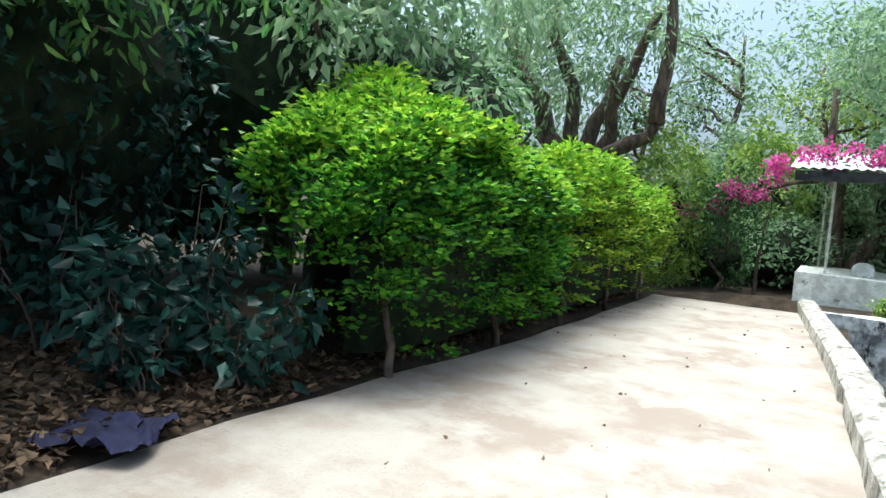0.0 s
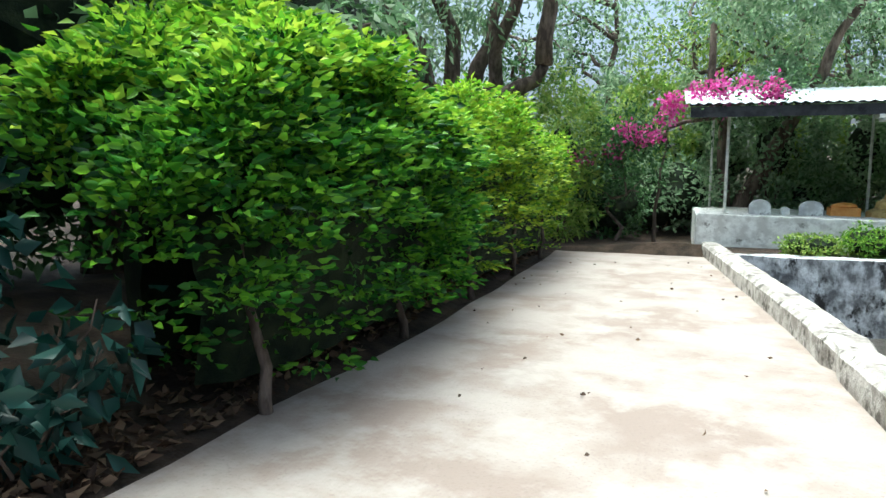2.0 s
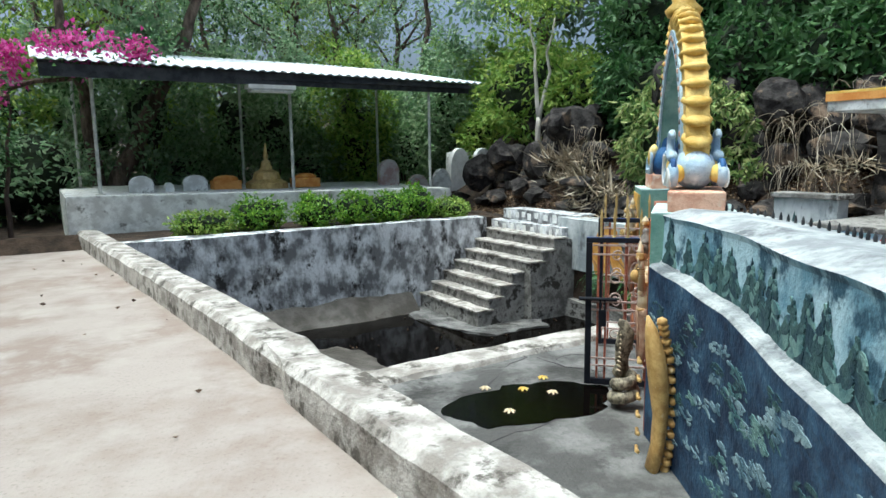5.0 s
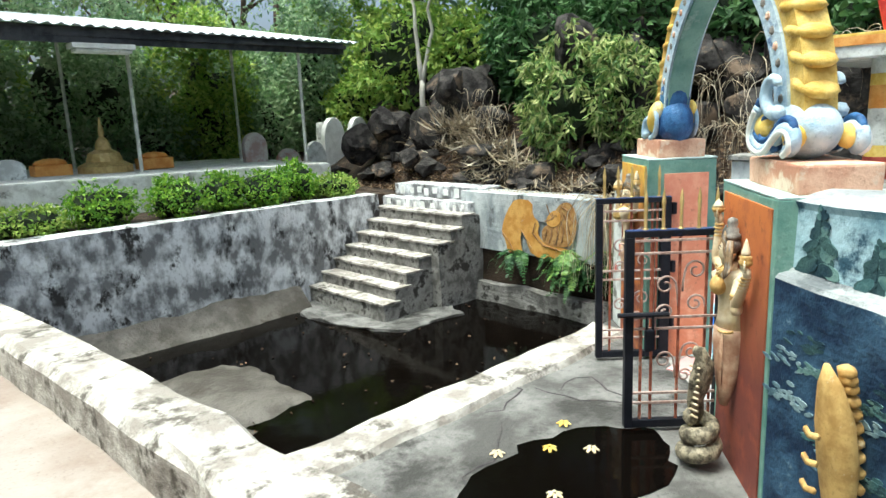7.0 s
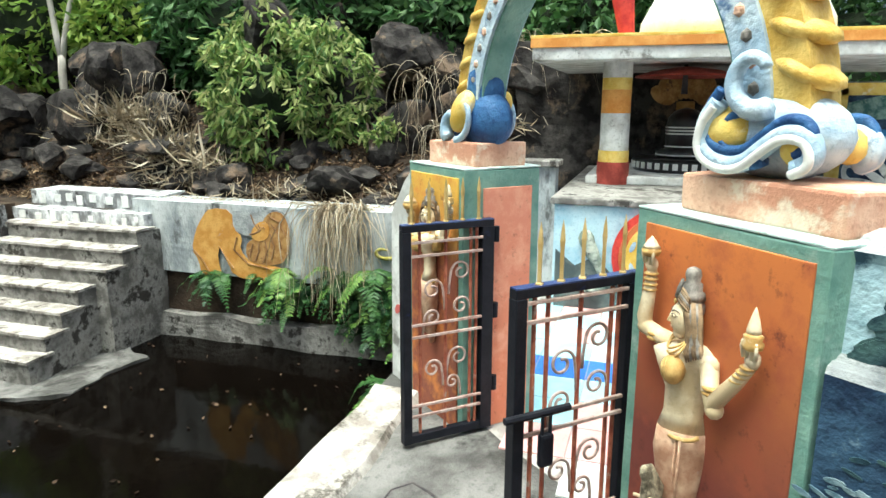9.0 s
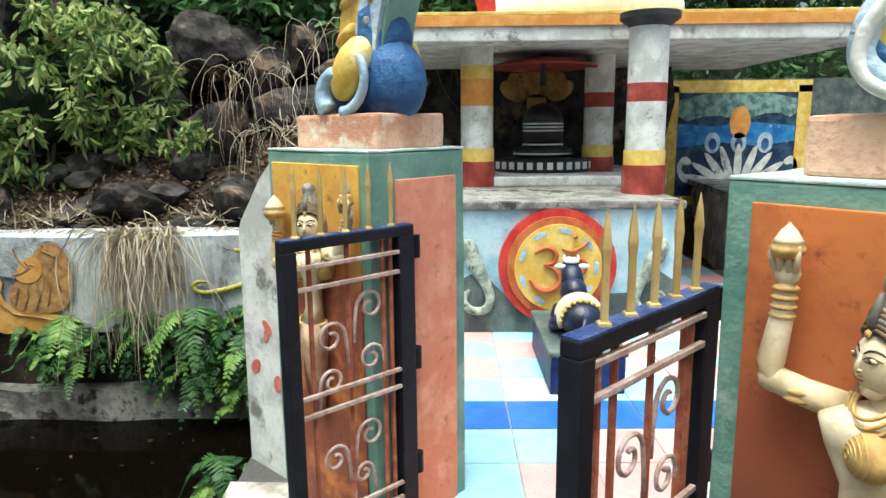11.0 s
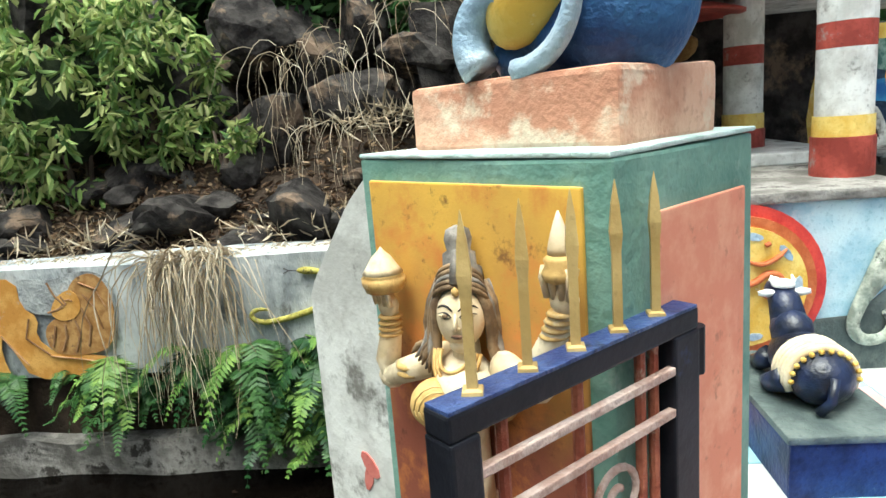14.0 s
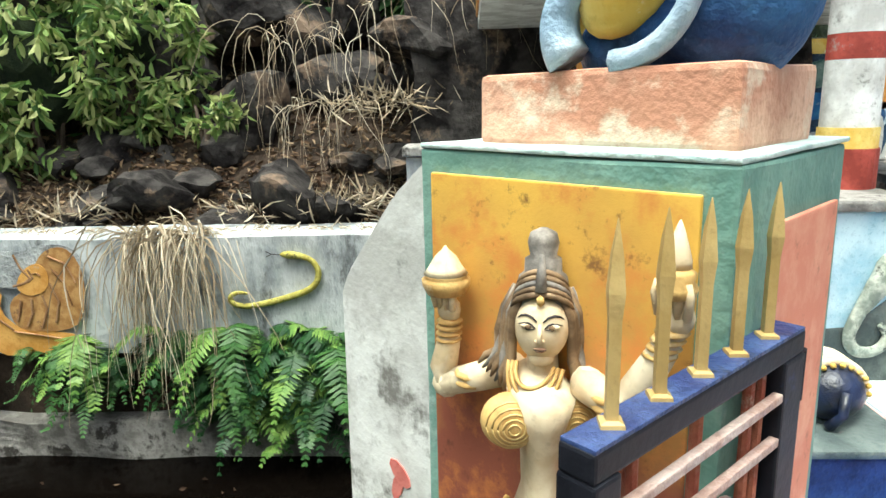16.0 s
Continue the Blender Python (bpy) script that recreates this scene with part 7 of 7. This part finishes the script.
strands("dry_grass", [(WALL_X + 0.1, 10.05, 0.27), (WALL_X + 0.1, 9.82, 0.27), (WALL_X + 0.05, 10.2, 0.27)], 1.45, 190, 0.0075, "pale dry grass hanging over the painted wall", "dry grass", 600, 0.07, 0.24, 0.2, 0.3)
strands("dry_grass", [(WALL_X + 0.25, 8.6 + 0.25 * k, 0.3) for k in range(16)], 0.35, 260, 0.005, "dry straw along the wall's top", "dry grass", 601, 0.2, 0.12, 0.4)
strands("dry_vines", [(9.1, 8.2 + 0.25 * k, 2.0 + 0.25 * math.sin(k)) for k in range(7)], 1.2, 34, 0.005, "dry vines and roots hanging over the rocks", "dry vines", 602, 0.2, 0.12, 0.2, 0.3)
strands("dry_vines", [(8.7, 8.7 + 0.15 * k, 1.2) for k in range(5)], 0.8, 34, 0.005, "dry roots over the rocks", "dry vines", 603, 0.15, 0.12, 0.2, 0.3)
strands("dry_vines", [(9.0, 7.5 + 0.2 * k, 2.2) for k in range(4)], 1.0, 22, 0.005, "dry vines hanging beside the shrine", "dry vines", 605, 0.2, 0.1, 0.3)
strands("dry_vines", [(9.0, 13.2 + 0.3 * k, 1.6 + 0.3 * math.sin(k * 2)) for k in range(5)], 0.8, 60, 0.006, "dry stalks on the rocks", "dry vines", 604, 0.3, 0.12, 0.25, 0.4)
strands("dry_vines", [(8.75, 8.9 + 0.12 * k, 1.75 + 0.1 * math.sin(k * 2)) for k in range(6)], 1.3, 18, 0.0045, "pale dry vines hanging in front of the cave", "dry vines", 606, 0.15, 0.1, 0.3, 0.2)
for k, (x, y, z, n) in enumerate(((8.9, 13.4, 0.9, 160), (9.1, 14.0, 1.3, 160), (8.8, 12.6, 0.6, 120), (9.1, 14.6, 0.9, 100), (8.5, 10.9, 0.35, 80), (8.5, 9.4, 0.35, 90), (8.45, 8.8, 0.4, 110), (8.9, 8.6, 1.2, 110), (8.4, 11.6, 0.3, 80), (8.6, 13.0, 0.4, 80), (9.3, 15.3, 1.0, 80))):
    tuft(x, y, z, n + 40, 0.22, 620 + k)
for k, (x, y, z) in enumerate(((8.9, 13.3, 0.75), (9.0, 13.7, 1.0), (8.95, 14.2, 1.2), (8.8, 13.0, 0.6))):
    tuft(x, y, z, 75, 0.5, 660 + k, "tall pale dry grass among the rocks")


# ferns on the pond wall
def fern(x, y, z, n, size, seed):
    """A clump of arching fronds, each a rib with flat leaflets on both sides."""
    rng = np.random.default_rng(seed)
    t = thing("fern", pose(x, y, z), "green fern clump with arching fronds on the pond wall", "fern", "wall ferns")
    for k in range(n):
        a = rng.uniform(math.pi * 0.58, math.pi * 1.42)
        L = size * rng.uniform(0.55, 1.15)
        rise, reach = rng.uniform(0.1, 0.75), rng.uniform(0.45, 0.8)
        root = Vector((rng.normal() * 0.02, rng.normal() * 0.09, rng.normal() * 0.06))
        pts = [root + Vector((L * reach * s * math.cos(a), L * reach * s * math.sin(a) * 1.25, L * (rise * s - (rise + rng.uniform(0.35, 0.5)) * s * s))) for s in (i / 12 for i in range(13))]
        bm = bmesh.new()
        tube(bm, pts, [0.0045 - 0.0003 * i for i in range(13)], 3)
        for i in range(2, 25):
            q = i / 24 * 12
            j = min(11, int(q))
            p = pts[j].lerp(pts[j + 1], q - j)
            d = (pts[j + 1] - pts[j]).normalized()
            w = d.cross(Vector((0, 0, 1)))
            w = w.normalized() if w.length > 0.05 else Vector((0, 1, 0))
            s = i / 24
            ll = L * 0.27 * min(1.0, s * 4) * (1.06 - s) ** 0.75
            hw = L * 0.019
            for sg in (1, -1):
                e = (w * sg + d * 0.4 + Vector((0, 0, rng.uniform(-0.35, 0.0)))).normalized()
                vs = [bm.verts.new(c) for c in (p - d * hw * 0.7, p + e * ll * 0.5 - d * hw, p + e * ll, p + e * ll * 0.5 + d * hw, p + d * hw * 0.7)]
                bm.faces.new(vs)
        part("frond", bm, M[("frond_dark", "frond", "frond", "frond_light")[rng.integers(4)]], t)
    return t


rng = np.random.default_rng(700)
for k, (y, z, n, size) in enumerate(((10.75, -0.55, 11, 0.5), (10.55, -0.75, 9, 0.46), (11.0, -0.62, 8, 0.42), (9.95, -0.5, 13, 0.55), (9.72, -0.72, 12, 0.55), (9.5, -0.48, 13, 0.56), (9.3, -0.66, 13, 0.6), (9.08, -0.5, 13, 0.58), (8.9, -0.8, 12, 0.55), (9.6, -0.95, 9, 0.45), (9.15, -1.0, 10, 0.5), (11.75, -0.6, 8, 0.4), (8.7, -0.55, 10, 0.5))):
    fern(WALL_X - 0.02, y, z, n + 3, 1.35 * size, 710 + k)
fern(5.2, 8.55, -0.6, 9, 0.4, 740)

# dry leaves along the hedge and the bank
rng = np.random.default_rng(800)
n = 5200
x = -2.72 - np.abs(rng.normal(size=n)) * 0.5
y = rng.uniform(0.5, 15.5, n)
near = rng.uniform(0, 1, n) < 0.5
x[near] = -2.75 - rng.uniform(0, 2.2, near.sum())
y[near] = rng.uniform(0.8, 4.8, near.sum())
z = np.array([max(land(float(a), float(b)), -0.03) + 0.02 for a, b in zip(x, y)]) + rng.uniform(0, 0.03, n)
ax = rng.normal(size=(n, 3)) * np.array([1, 1, 0.25])
tagged(leaf_mesh("leaf_litter", np.stack([x, y, z], 1), ax, 0.1, 0.055, M["litter"]), "brown dry leaves on the bank and under the hedge", "leaf litter", kind="stuff")
n = 9000
x, y = 8.0 + 2.2 * rng.beta(1.1, 1.9, n), rng.uniform(8.2, 16.5, n)
z = np.array([land(float(a), float(b)) + 0.03 for a, b in zip(x, y)])
tagged(leaf_mesh("slope_litter", np.stack([x, y, z], 1), rng.normal(size=(n, 3)) * np.array([1, 1, 0.5]), 0.085, 0.034, M["straw"], near=True), "dry leaves and straw on the rocky slope", "leaf litter", kind="stuff")
n = 60
x, y = rng.uniform(-2.4, 0.9, n), rng.uniform(3, 15, n)
tagged(leaf_mesh("path_litter", np.stack([x, y, np.full(n, 0.018)], 1), rng.normal(size=(n, 3)) * np.array([1, 1, 0.1]), 0.05, 0.03, M["litter"]), "scattered small dry leaves on the path", "leaf litter", kind="stuff")
n = 160
x, y = rng.uniform(1.6, 7.3, n), rng.uniform(8.3, 14, n)
tagged(leaf_mesh("pond_litter", np.stack([x, y, np.full(n, WATER + 0.012)], 1), rng.normal(size=(n, 3)) * np.array([1, 1, 0.02]), 0.05, 0.03, M["litter"]), "specks of leaves floating on the pond", "leaf litter", kind="stuff")

# ---- tiled court ----
bm = bmesh.new()
prism(bm, [(3.0, 6.4), (3.8, 7.3), (4.3, 7.75), (6.0, 8.2), (9.0, 8.2), (9.0, 4.9), (2.6, 4.9)], GATE_Z - 0.15, GATE_Z + 0.002)
court = tagged(finish("court_floor", bm, M["grout"]), "court floor of pink, white and blue tiles", "floor", kind="structure")
tile_bm = bmesh.new()
box(tile_bm, 0.003, 0.297, 0.003, 0.297, -0.006, 0.006, 0.002)
tile_meshes = {}
for key in ("t_pink", "t_sky", "t_white", "t_blue"):
    me = bpy.data.meshes.new("tile")
    tile_bm.to_mesh(me)
    me.materials.append(M[key])
    tile_meshes[key] = me
tile_bm.free()
rng = random.Random(4)
for i in range(18):
    for j in range(11):
        x, y = 3.445 + 0.3 * i, 4.92 + 0.3 * j
        if y < 7.52 - 0.0 and x - 3.0 < (y - 6.45) / 1.02 - 0.0:
            continue
        if x > 5.85 and y > 5.6 or y + 0.3 > 8.2 or x - 3.9 < (y - 7.4) * 0.95 and y > 6.8:
            continue
        if i == 4:
            key = "t_blue"
        elif i < 4:
            key = rng.choice(("t_white", "t_sky", "t_pink", "t_pink"))
        elif i == 5:
            key = rng.choice(("t_white", "t_sky"))
        else:
            key = "t_pink" if (i + j) % 2 else "t_sky"
            if rng.random() < 0.12:
                key = "t_white"
        o = new("tile", tile_meshes[key])
        o.parent = court
        o.matrix_basis = pose(x, y, GATE_Z + 0.003)
